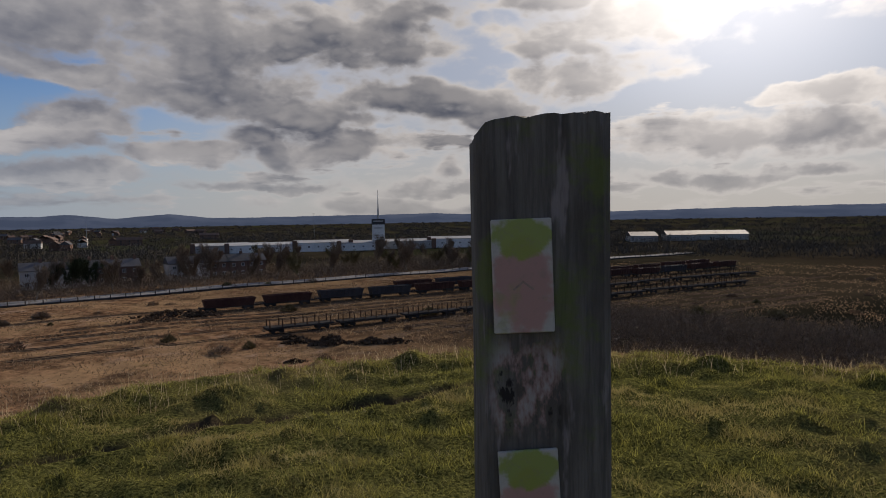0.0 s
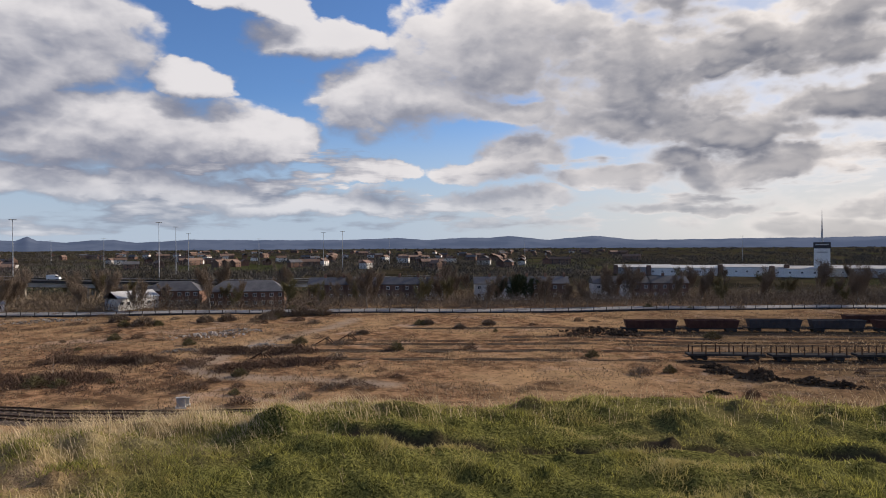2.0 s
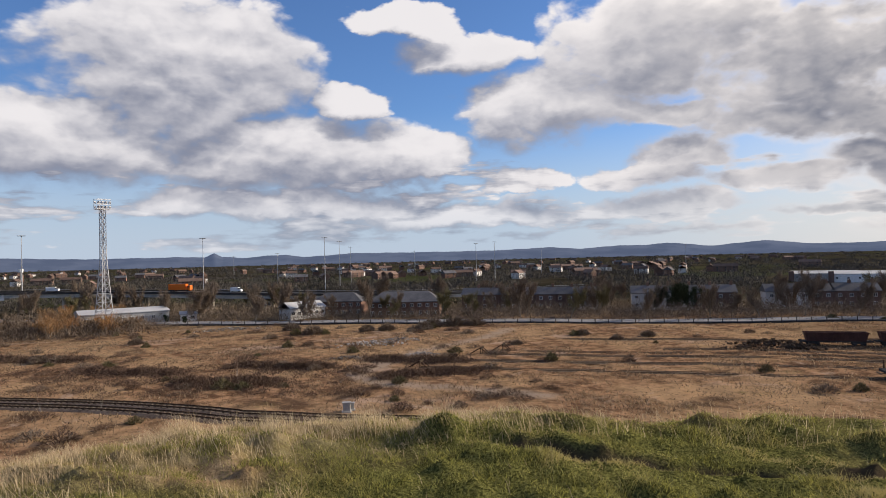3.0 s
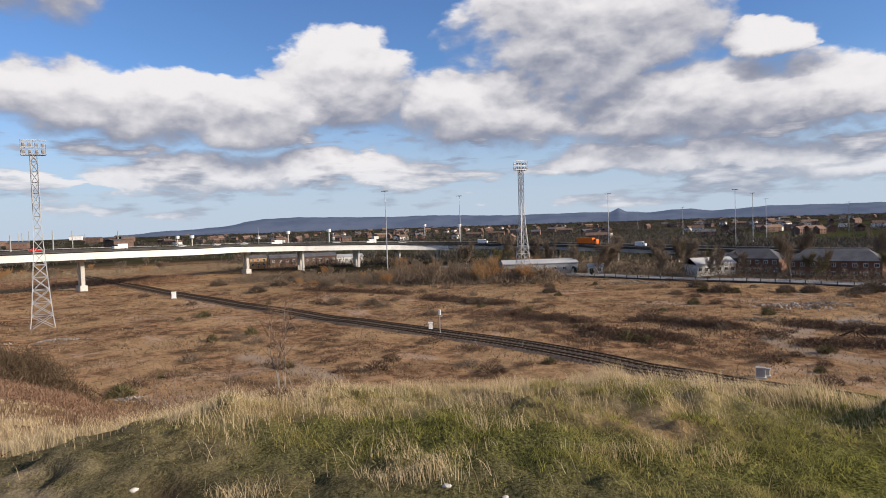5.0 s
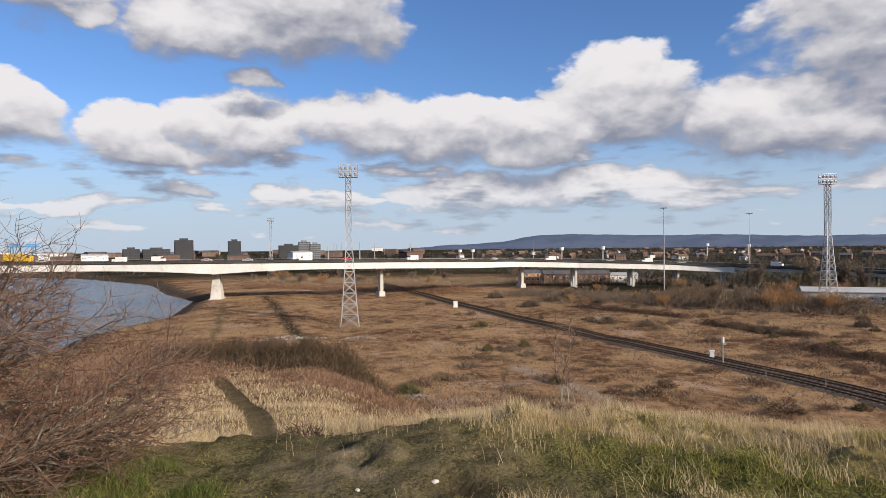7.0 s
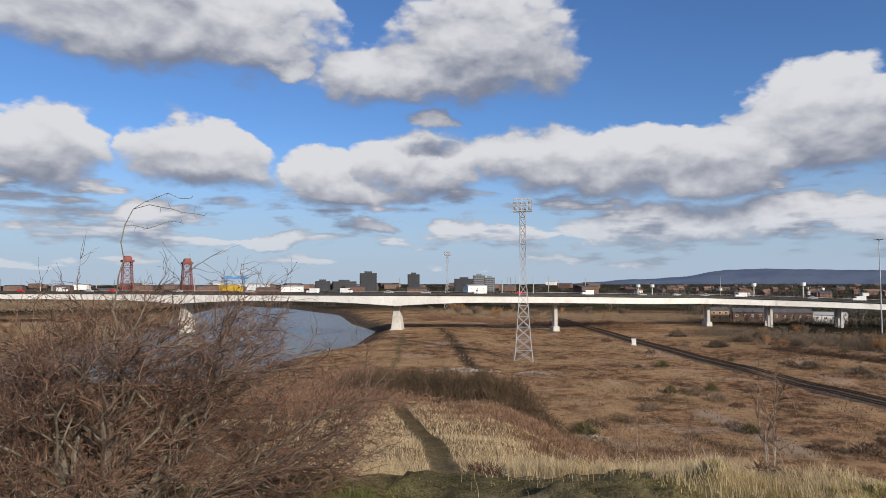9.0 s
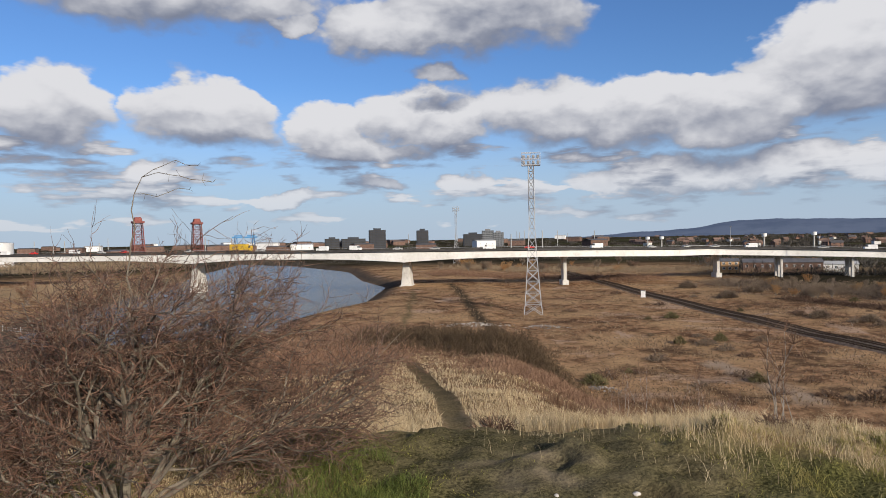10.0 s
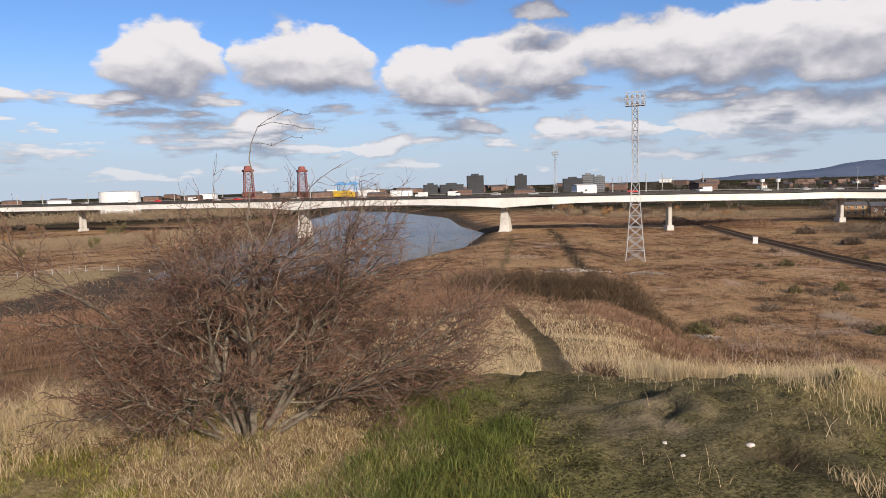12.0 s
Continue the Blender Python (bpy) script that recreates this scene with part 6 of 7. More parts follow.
HILLS = material("far_hills_painted_haze", hill_look)
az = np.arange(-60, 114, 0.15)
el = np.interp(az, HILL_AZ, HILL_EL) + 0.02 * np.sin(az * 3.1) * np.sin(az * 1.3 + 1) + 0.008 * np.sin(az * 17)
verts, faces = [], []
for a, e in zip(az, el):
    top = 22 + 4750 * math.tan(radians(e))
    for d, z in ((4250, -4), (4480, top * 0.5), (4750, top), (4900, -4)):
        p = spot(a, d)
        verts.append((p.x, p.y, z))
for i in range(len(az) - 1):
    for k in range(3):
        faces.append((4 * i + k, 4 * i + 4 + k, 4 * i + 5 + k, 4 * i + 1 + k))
tagged(mesh_from("backdrop", verts, faces, HILLS, smooth=True), "hills along the horizon with blue haze painted in", "hills", kind="structure")

# bare trees, shrubs, thickets and far woods
def wood_look(a, b_, c):
    def build(q, b):
        rnd = q.node("ShaderNodeNewGeometry").outputs["Random Per Island"]
        own = q.node("ShaderNodeObjectInfo").outputs["Random"]
        col = q.mix(rnd, a, b_)
        col = q.mix(q.m("MULTIPLY", own, 0.6), col, c)
        q.put(b.inputs["Base Color"], col)
        b.inputs["Roughness"].default_value = 0.85
        b.inputs["Specular IOR Level"].default_value = 0.15
    return build


TWIGS_GREY = material("grey_brown_twigs", wood_look((0.10, 0.075, 0.055), (0.26, 0.20, 0.145), (0.17, 0.125, 0.085)))
TWIGS_RED = material("russet_twigs", wood_look((0.125, 0.072, 0.046), (0.28, 0.17, 0.11), (0.20, 0.135, 0.09)))
TWIGS_BRAMBLE = material("bramble_twigs", wood_look((0.068, 0.042, 0.029), (0.195, 0.122, 0.080), (0.12, 0.08, 0.053)))
TWIGS_ORANGE = material("orange_willow_twigs", wood_look((0.24, 0.115, 0.04), (0.42, 0.22, 0.085), (0.28, 0.19, 0.10)))
TWIGS_OLIVE = material("olive_twigs", wood_look((0.085, 0.08, 0.035), (0.19, 0.165, 0.08), (0.14, 0.105, 0.06)))
TWIGS_DARK = material("dark_thorn_twigs", wood_look((0.055, 0.037, 0.023), (0.155, 0.105, 0.065), (0.09, 0.064, 0.038)))
TWIGS_TAN = material("tan_twigs", wood_look((0.16, 0.12, 0.075), (0.33, 0.25, 0.16), (0.24, 0.18, 0.12)))
EVERGREEN = material("dark_evergreen_leaves", wood_look((0.018, 0.028, 0.014), (0.045, 0.06, 0.026), (0.03, 0.04, 0.02)))
TRUNK = material("grey_bark", twig_look((0.15, 0.13, 0.105), (0.27, 0.235, 0.19)))
BIRCH = material("pale_birch_bark", twig_look((0.24, 0.20, 0.17), (0.46, 0.42, 0.37)))
# greyed, low-contrast tones: some distance haze is mixed into this colour
FAR_WOOD = material("far_wood", wood_look((0.062, 0.055, 0.048), (0.098, 0.088, 0.076), (0.08, 0.072, 0.062)))


def slivers(name, starts, ways, lengths, widths, mat, parent=None):
    """Twigs as long thin triangles, joined."""
    s, w = np.asarray(starts), np.asarray(ways)
    w = w / np.maximum(np.linalg.norm(w, axis=1, keepdims=True), 1e-6)
    side = np.cross(w, np.random.RandomState(len(s)).normal(0, 1, s.shape))
    side /= np.maximum(np.linalg.norm(side, axis=1, keepdims=True), 1e-6)
    n = len(s)
    p = np.empty((n, 3, 3))
    p[:, 0], p[:, 1] = s - side * np.asarray(widths)[:, None] / 2, s + side * np.asarray(widths)[:, None] / 2
    p[:, 2] = s + w * np.asarray(lengths)[:, None]
    me = bpy.data.meshes.new(name)
    me.vertices.add(n * 3)
    me.vertices.foreach_set("co", p.ravel())
    me.loops.add(n * 3)
    me.loops.foreach_set("vertex_index", np.arange(n * 3))
    me.polygons.add(n)
    me.polygons.foreach_set("loop_start", np.arange(0, n * 3, 3))
    me.polygons.foreach_set("loop_total", np.full(n, 3))
    me.update()
    me.validate()
    me.materials.append(mat)
    ob = new(name, me)
    ob.parent = parent
    return ob


def bare_tree(seed, tall, spread, mat, label, count=2500, stems=1, bark=None):
    rng = np.random.RandomState(seed)
    th = empty("tree", Matrix.Identity(4), label, "tree", "bare trees")
    bm = bmesh.new()
    tips = []
    for k in range(stems):
        foot = Vector(rng.normal(0, 0.25, 3)) * (stems > 1)
        foot.z = -0.3
        p, d, r = foot, Vector((rng.normal(0, 0.12) * stems, rng.normal(0, 0.12) * stems, 1)).normalized(), tall * 0.017
        for s in range(6):
            q = p + d * tall * 0.12
            tube(bm, p, q, r, r * 0.8, 6, False)
            r, p = r * 0.8, q
            d = (d + Vector(rng.normal(0, 0.1, 3))).normalized()
            if s >= 1:
                for _ in range(3):
                    a = rng.uniform(0, math.tau)
                    w = Vector((math.cos(a) * spread, math.sin(a) * spread, rng.uniform(0.7, 1.5))).normalized()
                    e = p + w * tall * rng.uniform(0.16, 0.30)
                    tube(bm, p, e, r * 0.55, r * 0.25, 4, False)
                    f = e + (w + Vector((0, 0, 0.5))).normalized() * tall * rng.uniform(0.08, 0.16)
                    tube(bm, e, f, r * 0.25, r * 0.1, 4, False)
                    tips += [(p.lerp(e, 0.5), w), (e, w), (f, w), (e.lerp(f, 0.5), w)]
    part("trunk", bm, bark or TRUNK, th)
    pick = rng.randint(0, len(tips), count)
    st = np.array([tips[i][0] for i in pick]) + rng.normal(0, tall * 0.03, (count, 3))
    wy = np.array([tips[i][1] for i in pick]) + rng.normal(0, 0.55, (count, 3)) + (0, 0, 0.35)
    slivers("crown", st, wy, rng.uniform(0.08, 0.20, count) * tall, np.full(count, tall * 0.0062), mat, th)
    return th


def shrub(seed, tall, wide, mat, label, count=420, leafy=False, category="shrub"):
    rng = np.random.RandomState(seed)
    th = empty("shrub", Matrix.Identity(4), label, category, "scrub on the plain")
    a, u = rng.uniform(0, math.tau, count), rng.uniform(0, 1, count) ** 0.7
    st = np.stack([np.cos(a) * u * wide * 0.42, np.sin(a) * u * wide * 0.42, rng.uniform(0, 0.75, count) * tall * (1 - 0.75 * u ** 2)], 1)
    wy = np.stack([np.cos(a) * (0.2 + u), np.sin(a) * (0.2 + u), rng.uniform(0.35, 1.3, count)], 1) + rng.normal(0, 0.35, (count, 3))
    long = rng.uniform(0.18, 0.42, count) * tall
    width = np.full(count, tall * (0.045 if not leafy else 0.12))
    slivers("crown", st, wy, long, width, mat, th)
    for _ in range(3):
        bm = bmesh.new()
        tube(bm, (0, 0, -0.2), (rng.normal(0, wide * 0.12), rng.normal(0, wide * 0.12), tall * 0.6), 0.03 * tall, 0.01 * tall, 4, False)
        part("stem", bm, TRUNK, th)
    return th


def plant(src, used, x, y, size, turn, stretch=1.0, sink=0.05):
    m = pose(x, y, ground_at(x, y) - sink, 0, 0, turn)
    if not used.get(src.name):
        used[src.name] = True
        src.scale = (size * stretch, size * stretch, size)
        src.location, src.rotation_euler = m.translation, (0, 0, radians(turn))
        return src
    ob = copy_thing(src, m)
    ob.scale = (size * stretch, size * stretch, size)
    return ob


placed = {}
prng = random.Random(9)
trees = [bare_tree(301, 9, 0.7, TWIGS_GREY, "bare grey-brown street tree in winter"), bare_tree(302, 10, 0.55, TWIGS_GREY, "slender bare grey-brown tree in winter"),
         bare_tree(303, 8, 0.8, TWIGS_OLIVE, "bare spreading olive-brown tree in winter"), bare_tree(304, 7, 0.8, TWIGS_RED, "bare russet tree in winter", stems=3)]
willows = [bare_tree(305, 7, 0.6, TWIGS_ORANGE, "bare orange-twigged willow in the thicket", 2200, stems=4), bare_tree(306, 7, 0.7, TWIGS_GREY, "bare grey-brown multi-stemmed willow", 2200, stems=4)]
dark_tree = bare_tree(307, 10, 0.8, EVERGREEN, "dark evergreen tree with a dense crown", 3200)
# along and behind the road
rl = shift_line(line, -9)
for k in range(120):
    p = rl[prng.randrange(len(rl) - 14)].lerp(rl[prng.randrange(len(rl) - 14)], 0.0)
    n = prng.choice((0, 0, 6, 14, 22, 35, 50, 70))
    x, y = p.x + NV.x * n * 0.8 + prng.uniform(-6, 6), p.y + NV.y * n + prng.uniform(-5, 5)
    plant(prng.choice(trees[:3] + trees[:2]), placed, x, y, prng.uniform(0.9, 1.5), prng.uniform(0, 360))
for az, d, s in ((28.2, 246, 1.0), (29.6, 243, 1.1), (30.9, 247, 0.95), (26.6, 250, 0.85), (29.0, 255, 1.05), (71.2, 262, 0.35), (69.9, 255, 0.3)):
    p = spot(az, d)
    plant(dark_tree, placed, p.x, p.y, s, az * 40)
# the willow thicket before the viaduct
for k in range(60):
    az, d = prng.uniform(73.5, 95.5), prng.uniform(236, 312)
    p = spot(az, d)
    near_orange = 77 < az < 80 or 74.5 < az < 76.5 or 86 < az < 88.5
    plant(willows[0] if (near_orange or prng.random() < 0.2) else willows[1], placed, p.x, p.y, prng.uniform(0.8, 1.35) * (0.45 if az > 86.5 else 0.8), prng.uniform(0, 360), 1.2)
# far bank of the river
for k in range(45):
    az, d = prng.uniform(141, 174), prng.uniform(240, 470)
    p = spot(az, d)
    if inside(np.array([p.x]), np.array([p.y]), RIVER)[0] or off_line(np.array([p.x]), np.array([p.y]), RIVER, True)[0] < 14:
        continue
    plant(willows[0] if prng.random() < 0.08 else prng.choice((trees[2], willows[1], trees[3])), placed, p.x, p.y, prng.uniform(0.6, 1.1), prng.uniform(0, 360), 1.2)
# beyond the viaduct
for k in range(35):
    az, d = prng.uniform(88, 122), prng.uniform(385, 520)
    p = spot(az, d)
    plant(prng.choice((willows[0], willows[1], trees[3])), placed, p.x, p.y, prng.uniform(0.5, 0.9), prng.uniform(0, 360), 1.4)

shrubs = [shrub(401, 1.6, 3.0, TWIGS_BRAMBLE, "low russet bramble shrub in the dead grass"), shrub(402, 1.6, 3.2, TWIGS_GREY, "low grey-brown bare shrub in the dead grass"),
          shrub(403, 1.8, 2.6, TWIGS_OLIVE, "olive-brown gorse shrub in the dead grass", 600), shrub(404, 1.2, 3.4, TWIGS_BRAMBLE, "spreading russet undergrowth in the dead grass")]
for k in range(420):
    az = prng.uniform(-40, 112)
    d = 96 * (255 / 96) ** prng.random()
    if az < 40 and prng.random() < 0.8:
        continue
    p = spot(az, d)
    if off_line(np.array([p.x]), np.array([p.y]), MAIN)[0] < 6:
        continue
    if 90 < az and prng.random() < 0.45:
        continue
    plant(prng.choice(shrubs), placed, p.x, p.y, prng.uniform(0.5, 1.3), prng.uniform(0, 360), prng.uniform(0.9, 1.6))
for az, d, size in ((119.2, 9.3, 0.22), (118.4, 9.8, 0.17), (99.4, 7.0, 0.11), (97.6, 6.9, 0.09)):
    p = spot(az, d)
    plant(shrubs[0], placed, p.x, p.y, size, az * 20, 1.3, 0.01)
big = shrub(405, 2.6, 4.2, TWIGS_GREY, "dense rounded grey-brown bare bush", 900)
for az, d, s in ((93.0, 238, 1.0), (92, 190, 1.0), (88.8, 186, 0.9), (98.3, 240, 1.3), (96.5, 262, 1.4), (101.3, 280, 1.4), (47.6, 215, 1.5), (49.5, 213, 1.4), (50.3, 208, 1.1), (45.8, 214, 1.3), (53.5, 205, 1.1), (55.2, 204, 1.0), (61.5, 215, 1.2), (59.8, 200, 1.3),
                 (83.9, 160, 0.7), (80.1, 180, 0.9), (73.5, 200, 0.9), (62.2, 140, 0.8), (36.8, 185, 0.8), (34.0, 176, 0.7), (31.5, 182, 0.8), (42.4, 165, 0.6)):
    p = spot(az, d)
    plant(big, placed, p.x, p.y, s, az * 30, 1.2)


def thicket(name, line, half, tall, mat, label, seed, count):
    """Undergrowth too dense to count along a line on the ground."""
    rng = np.random.RandomState(seed)
    pts = np.array([p[:2] for p in along([(*q, 0) for q in line], 12)])
    i = rng.randint(0, len(pts), count)
    c = pts[i] + rng.normal(0, half * 0.45, (count, 2))
    if tall < 2:
        clump = ripple(c[:, 0], c[:, 1], 9, seed + 40) + 0.6 * ripple(c[:, 0], c[:, 1], 3.5, seed + 41) > 0.25
        c, i = c[clump], i[clump]
        count = len(c)
    z = height(c[:, 0], c[:, 1], False)
    env = np.exp(-((np.linalg.norm(c - pts[i], axis=1)) / half) ** 2) * (0.7 + 0.3 * ripple(c[:, 0], c[:, 1], 5, seed))
    st = np.column_stack([c, z + rng.uniform(0, 0.8, count) * tall * np.clip(env, 0.05, 1)])
    wy = rng.normal(0, 0.6, (count, 3)) + (0, 0, 0.7)
    far = np.hypot(c[:, 0], c[:, 1])
    return tagged(slivers(name, st, wy, rng.uniform(0.2, 0.5, count) * tall * 0.6, (0.0009 if tall < 4.6 else 0.00055) * far + 0.008, mat), label, "undergrowth", kind="stuff")


def polar(pairs):
    return [tuple(spot(a, d)[:2]) for a, d in pairs]


thicket("dark_thicket", polar([(127.5, 108), (124.5, 100), (121, 92), (117, 86), (113.5, 80)]), 6.5, 5.2, TWIGS_DARK, "dark dense thorn thicket at the foot of the spur", 501, 48000)
thicket("gorse", polar([(123, 92), (120, 88)]), 2.0, 2.0, TWIGS_OLIVE, "olive-green gorse at the edge of the thicket", 507, 2500)
thicket("russet_thicket", polar([(128, 85), (134, 75), (142, 80), (150, 90), (158, 92), (166, 100)]), 14, 2.6, TWIGS_RED, "russet bramble thicket down to the river", 502, 34000)
thicket("bank_scrub", polar([(128, 150), (130, 120), (133, 105)]), 13, 2.6, TWIGS_RED, "brown scrub on the river bank", 503, 14000)
thicket("bracken", polar([(114, 66), (108, 62), (102, 66), (97, 74)]), 11, 2.0, TWIGS_RED, "russet dead bracken in the hollow", 504, 34000)
thicket("dark_scrub", polar([(-46, 130), (-36, 118), (-26, 120), (-17, 128), (-10, 140)]), 30, 5.0, TWIGS_GREY, "dark leafless scrub below the hill", 505, 60000)
thicket("brambles", polar([(60, 128), (66, 132), (72, 140), (78, 158), (86, 178)]), 9, 1.5, TWIGS_BRAMBLE, "russet brambles beyond the railway", 506, 22000)
thicket("brambles", polar([(57, 112), (63, 116), (70, 124)]), 4, 1.5, TWIGS_BRAMBLE, "russet brambles beyond the railway", 508, 9000)
belt_at = [tuple((p + NV * 16)[:2]) for p in line[2:-6:6]]
thicket("low_scrub", polar([(48, 190), (56, 175), (64, 170), (72, 180), (80, 205), (88, 230)]), 20, 1.1, TWIGS_TAN, "low tan and brown scrub across the plain", 520, 26000)
thicket("low_scrub", polar([(58, 118), (66, 122), (74, 132), (82, 150), (90, 185), (97, 225)]), 14, 1.2, TWIGS_BRAMBLE, "low russet scrub beyond the railway", 521, 26000)
thicket("low_scrub", polar([(50, 140), (57, 140), (64, 145), (71, 155)]), 13, 1.5, TWIGS_BRAMBLE, "low russet scrub across the plain", 522, 18000)
for k, row in enumerate(([(63, 124), (66.5, 126), (70, 131)], [(70.5, 142), (74, 149), (77, 158)], [(77, 176), (81, 186), (84, 196)], [(59, 138), (62, 140), (65.5, 146)], [(46, 128), (50, 126), (54, 124)], [(47, 141), (51, 143), (55, 146)], [(86, 210), (90, 222), (94, 238)])):
    thicket("bramble_bank", polar(row), 3.2, 2.3, TWIGS_BRAMBLE, "dark bramble bank in the dead grass", 530 + k, 7000)
thicket("tree_belt", belt_at, 17, 7.0, TWIGS_GREY, "belt of bare brown trees behind the road", 510, 44000)
thicket("tree_belt", [tuple((p + NV * 45)[:2]) for p in line[2:-6:6]], 26, 8.0, TWIGS_TAN, "belt of bare brown trees among the houses", 511, 36000)
thicket("willow_thicket", polar([(75, 250), (79, 252), (82, 256), (85.5, 262)]), 12, 7.5, TWIGS_ORANGE, "orange-brown willow thicket before the viaduct", 512, 9000)
thicket("willow_thicket", polar([(74, 246), (79, 248), (83, 252), (87, 262)]), 14, 8.0, TWIGS_GREY, "grey-brown willow thicket before the viaduct", 513, 30000)
thicket("low_willow", polar([(86, 262), (90, 270), (95, 285), (99, 300)]), 13, 5.0, TWIGS_GREY, "low grey-brown willow scrub before the viaduct", 516, 14000)
thicket("bank_woods", polar([(140, 420), (147, 350), (154, 330), (161, 320), (170, 320)]), 45, 6.0, TWIGS_TAN, "bare brown woods on the far river bank", 514, 30000)
thicket("bank_woods", polar([(146, 590), (153, 610), (160, 620), (168, 610)]), 45, 13.0, TWIGS_TAN, "bare brown woods beyond the viaduct", 517, 16000)
thicket("embankment_scrub", polar([(88, 395), (96, 400), (104, 400), (112, 410), (120, 440)]), 25, 5.0, TWIGS_TAN, "brown scrub beyond the viaduct", 515, 22000)
thicket("reeds", polar([(104, 330), (110, 335), (117, 350), (122, 380)]), 14, 4.0, TWIGS_RED, "russet-brown reeds beyond the viaduct", 509, 9000)


# birch saplings
def sapling(az, dist, tall, stems, seed, label, bark=None):
    bark = bark or BIRCH
    rng = np.random.RandomState(seed)
    p = spot(az, dist)
    th = empty("birch_sapling", pose(p.x, p.y, ground_at(p.x, p.y) - 0.02), label, "sapling", "birch saplings")
    st, wy = [], []
    for k in range(stems):
        bm = bmesh.new()
        q, d, r = Vector((rng.normal(0, 0.06), rng.normal(0, 0.06), 0)), Vector((rng.normal(0, 0.16), rng.normal(0, 0.16), 1)).normalized(), 0.0075 * tall * rng.uniform(0.8, 1.2)
        knots, radii = [q], [r]
        for s in range(8):
            e = q + d * tall / 8
            knots.append(e)
            radii.append(r * 0.84)
            d = (d + Vector(rng.normal(0, 0.09, 3))).normalized()
            r, q = r * 0.84, e
            if s > 1:
                for _ in range(9):
                    st.append(tuple(q))
                    wy.append(tuple(d * 0.8 + Vector(rng.normal(0, 0.5, 3))))
        rod(bm, knots, radii, 6)
        part("stem", bm, bark, th)
    slivers("crown", st, wy, rng.uniform(0.1, 0.3, len(st)) * tall, np.full(len(st), 0.009 * tall), TWIGS_RED, th)
    return th


sapling(98.9, 7.3, 0.95, 3, 601, "young multi-stemmed sapling on the grassy brow")
sapling(98.4, 7.2, 0.75, 2, 602, "young pale-barked sapling on the grassy brow")
sapling(101.2, 24, 1.9, 1, 603, "thin pale birch sapling on the slope")
sapling(105.7, 27, 2.4, 2, 604, "thin pale birch sapling on the slope")
for k in range(26):
    sapling(prng.uniform(98, 108), prng.uniform(50, 105), prng.uniform(2.5, 4.5), 1, 610 + k, "thin pale birch sapling in the russet scrub")
for az, d in ((84, 150), (80, 118), (66, 128), (54, 160), (87, 205), (90, 176), (76, 114)):
    sapling(az, d, 4, 2, 650 + int(az), "thin birch sapling in the dead grass")


# far woods: clumps too many to count
def far_woods():
    rng = np.random.RandomState(71)
    n, each = 9000, 42
    a, d = np.radians(rng.uniform(-50, 172, n)), 360 * (4200 / 360) ** rng.uniform(0, 1, n)
    x, y = -np.sin(a) * d, np.cos(a) * d
    deg = np.degrees(a)
    belt = ripple(x, y, 300, 72)
    ok = (belt > -0.5) & ~((deg > 100) & (d < 560)) & ~((deg > -4) & (deg < 22) & (d < 620)) & ~((deg > 104) & (rng.uniform(0, 1, n) < 0.6))
    x, y, d = x[ok], y[ok], d[ok]
    size = rng.uniform(3.0, 7.5, len(x))
    st = np.repeat(np.stack([x, y, np.zeros_like(x)], 1), each, 0)
    s = np.repeat(size, each)
    st[:, :2] += rng.normal(0, 1, (len(st), 2)) * s[:, None] * 0.8
    st[:, 2] += rng.uniform(0, 0.75, len(st)) * s
    wy = rng.normal(0, 0.5, st.shape) + (0, 0, 0.8)
    w = np.repeat(0.2 + d * 0.0004, each)
    return tagged(slivers("far_woods", st, wy, rng.uniform(0.3, 0.7, len(st)) * s, w, FAR_WOOD), "dark bare winter woods spread to the horizon", "woods", kind="stuff")


far_woods()

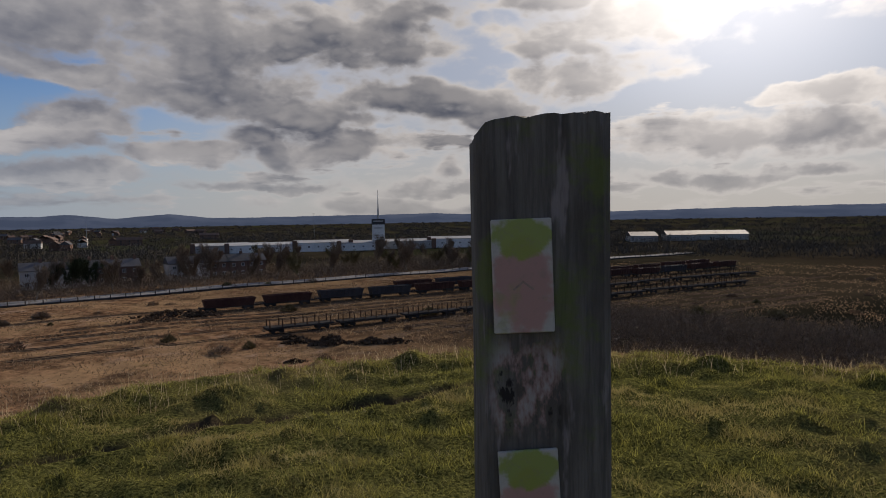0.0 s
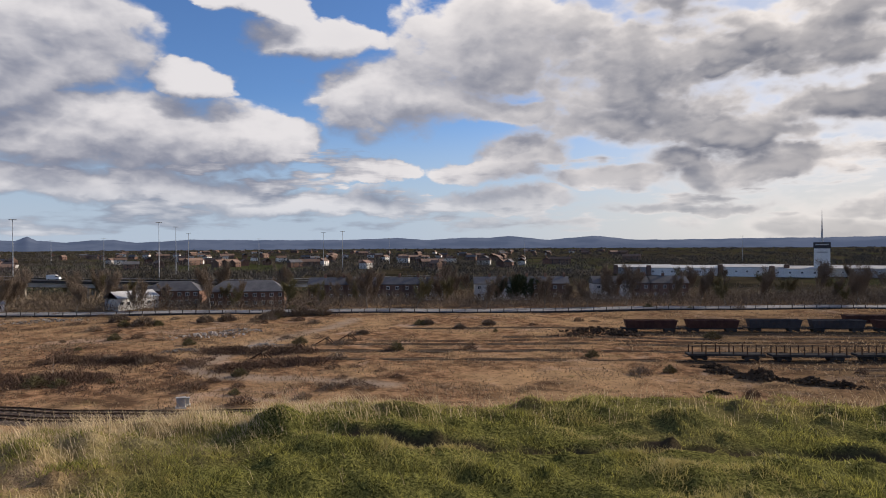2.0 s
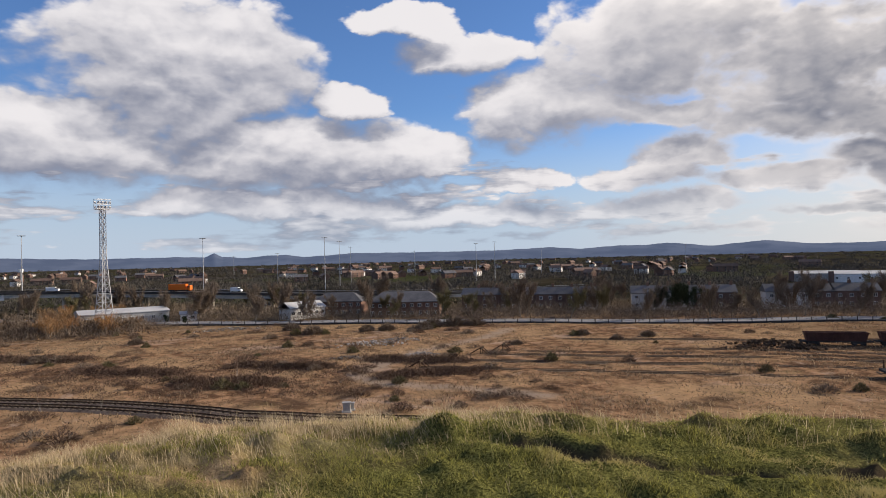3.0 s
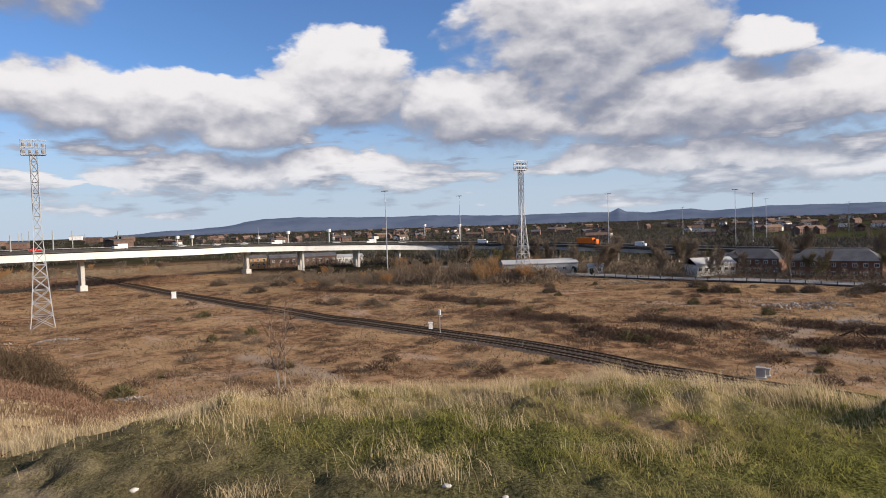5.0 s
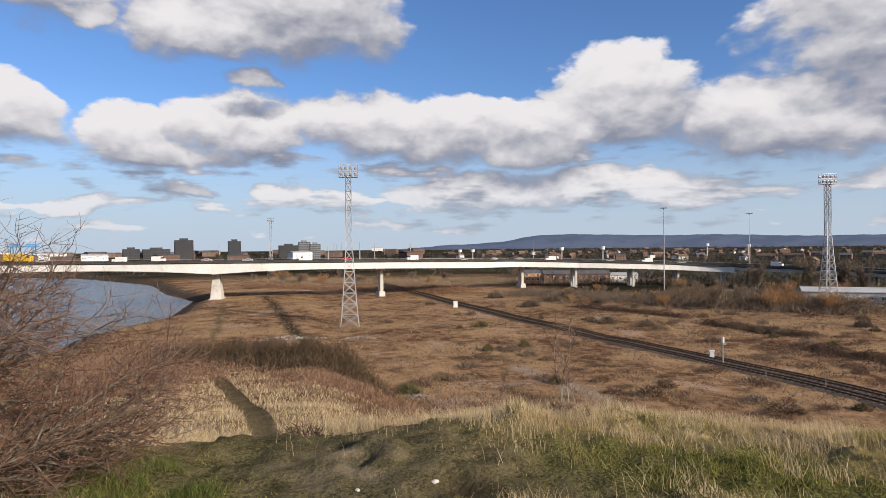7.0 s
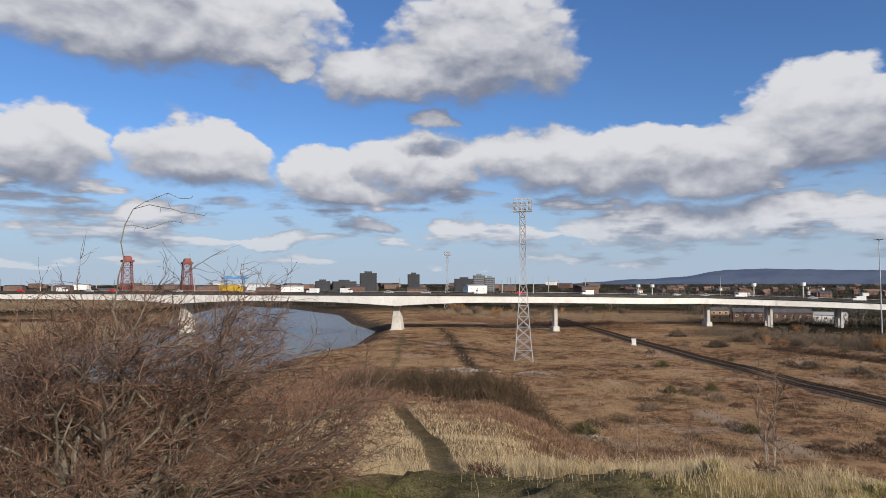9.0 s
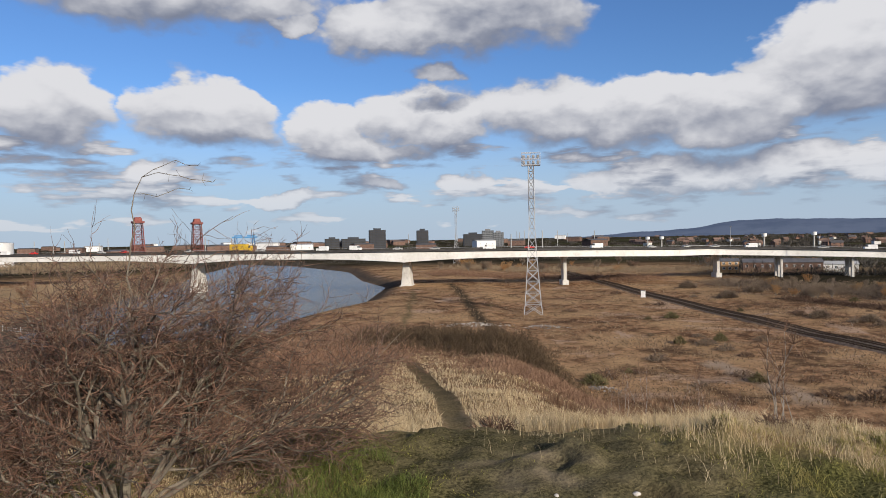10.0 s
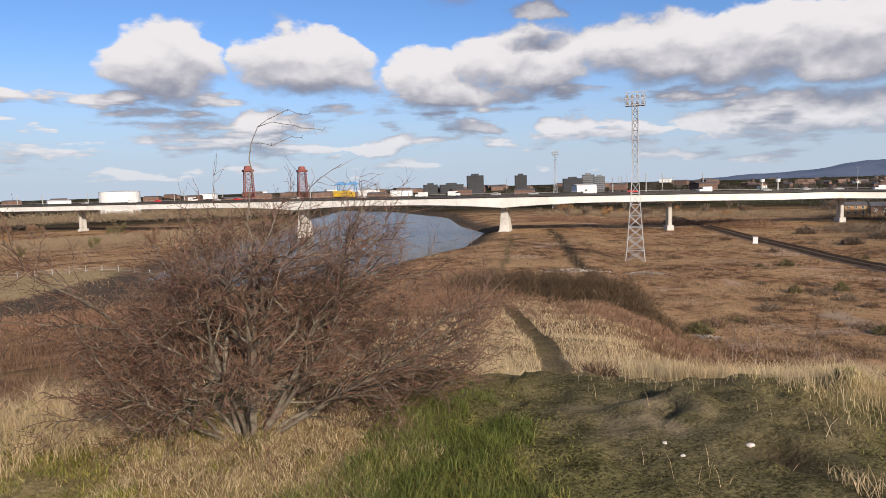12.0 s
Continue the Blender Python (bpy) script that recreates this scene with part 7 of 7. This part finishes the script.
# fence on the far bank
bank = empty("bank_fence", Matrix.Identity(4), "pale post and rail fence along the far river bank", "fence")
pts = drape(polar([(172, 214), (164.1, 209), (157.5, 208), (152, 215)]), 0.0, 4.0)
me = None
for p in pts:
    if me is None:
        bm = bmesh.new()
        box(bm, (0.14, 0.14, 1.9), (0, 0, 0.9))
        ob = part("post", bm, GREY_PAINT, bank)
        ob.matrix_basis, me = pose(*p), ob.data
    else:
        again("post", me, bank, pose(*p))
for z in (0.6, 1.3):
    bm = bmesh.new()
    sweep(bm, [p + Vector((0, 0, z)) for p in pts], [(-0.02, -0.02), (0.02, -0.02), (0.02, 0.02), (-0.02, 0.02)])
    part("rail", bm, GALVANISED, bank)

# stones and litter on the worn turf
STONE = surface("pale_stone", (0.40, 0.37, 0.33), (0.62, 0.58, 0.53), 12.0, 0.85, 0.4, 0.004)
LITTER = surface("pink_litter", (0.55, 0.28, 0.24), (0.68, 0.40, 0.35), 20.0, 0.7, 0.2, 0.002)


def pebble(name, az, dist, size, mat, label, seed):
    rng = np.random.RandomState(seed)
    p = spot(az, dist)
    bm = bmesh.new()
    bmesh.ops.create_icosphere(bm, subdivisions=2, radius=1.0)
    for v in bm.verts:
        v.co = Vector((v.co.x * size * 1.4, v.co.y * size, v.co.z * size * 0.7)) * (1 + 0.25 * noise.noise(v.co * 1.7 + Vector((seed, 0, 0))))
    ob = part(name, bm, mat)
    ob.location = (p.x, p.y, ground_at(p.x, p.y) + size * 0.25)
    ob.rotation_euler = (0, 0, rng.uniform(0, 6))
    return tagged(ob, label, "stone" if mat is STONE else "litter", "stones on the turf" if mat is STONE else "")


pebble("stone", 110.4, 5.1, 0.022, STONE, "pale stone by a bare hollow in the turf", 1)
pebble("stone", 108.3, 3.98, 0.016, STONE, "small white stone on the worn turf", 2)
pebble("stone", 116.4, 5.0, 0.016, STONE, "small white stone on the worn turf", 3)
pebble("stone", 115.3, 4.8, 0.013, STONE, "small white stone on the worn turf", 4)
pebble("stone", 88.0, 4.3, 0.02, STONE, "small white stone on the turf", 5)
pebble("stone", 83.5, 4.2, 0.018, STONE, "small white stone on the turf", 6)
pebble("litter", 126.3, 3.75, 0.025, LITTER, "crumpled pink litter in the grass", 7)
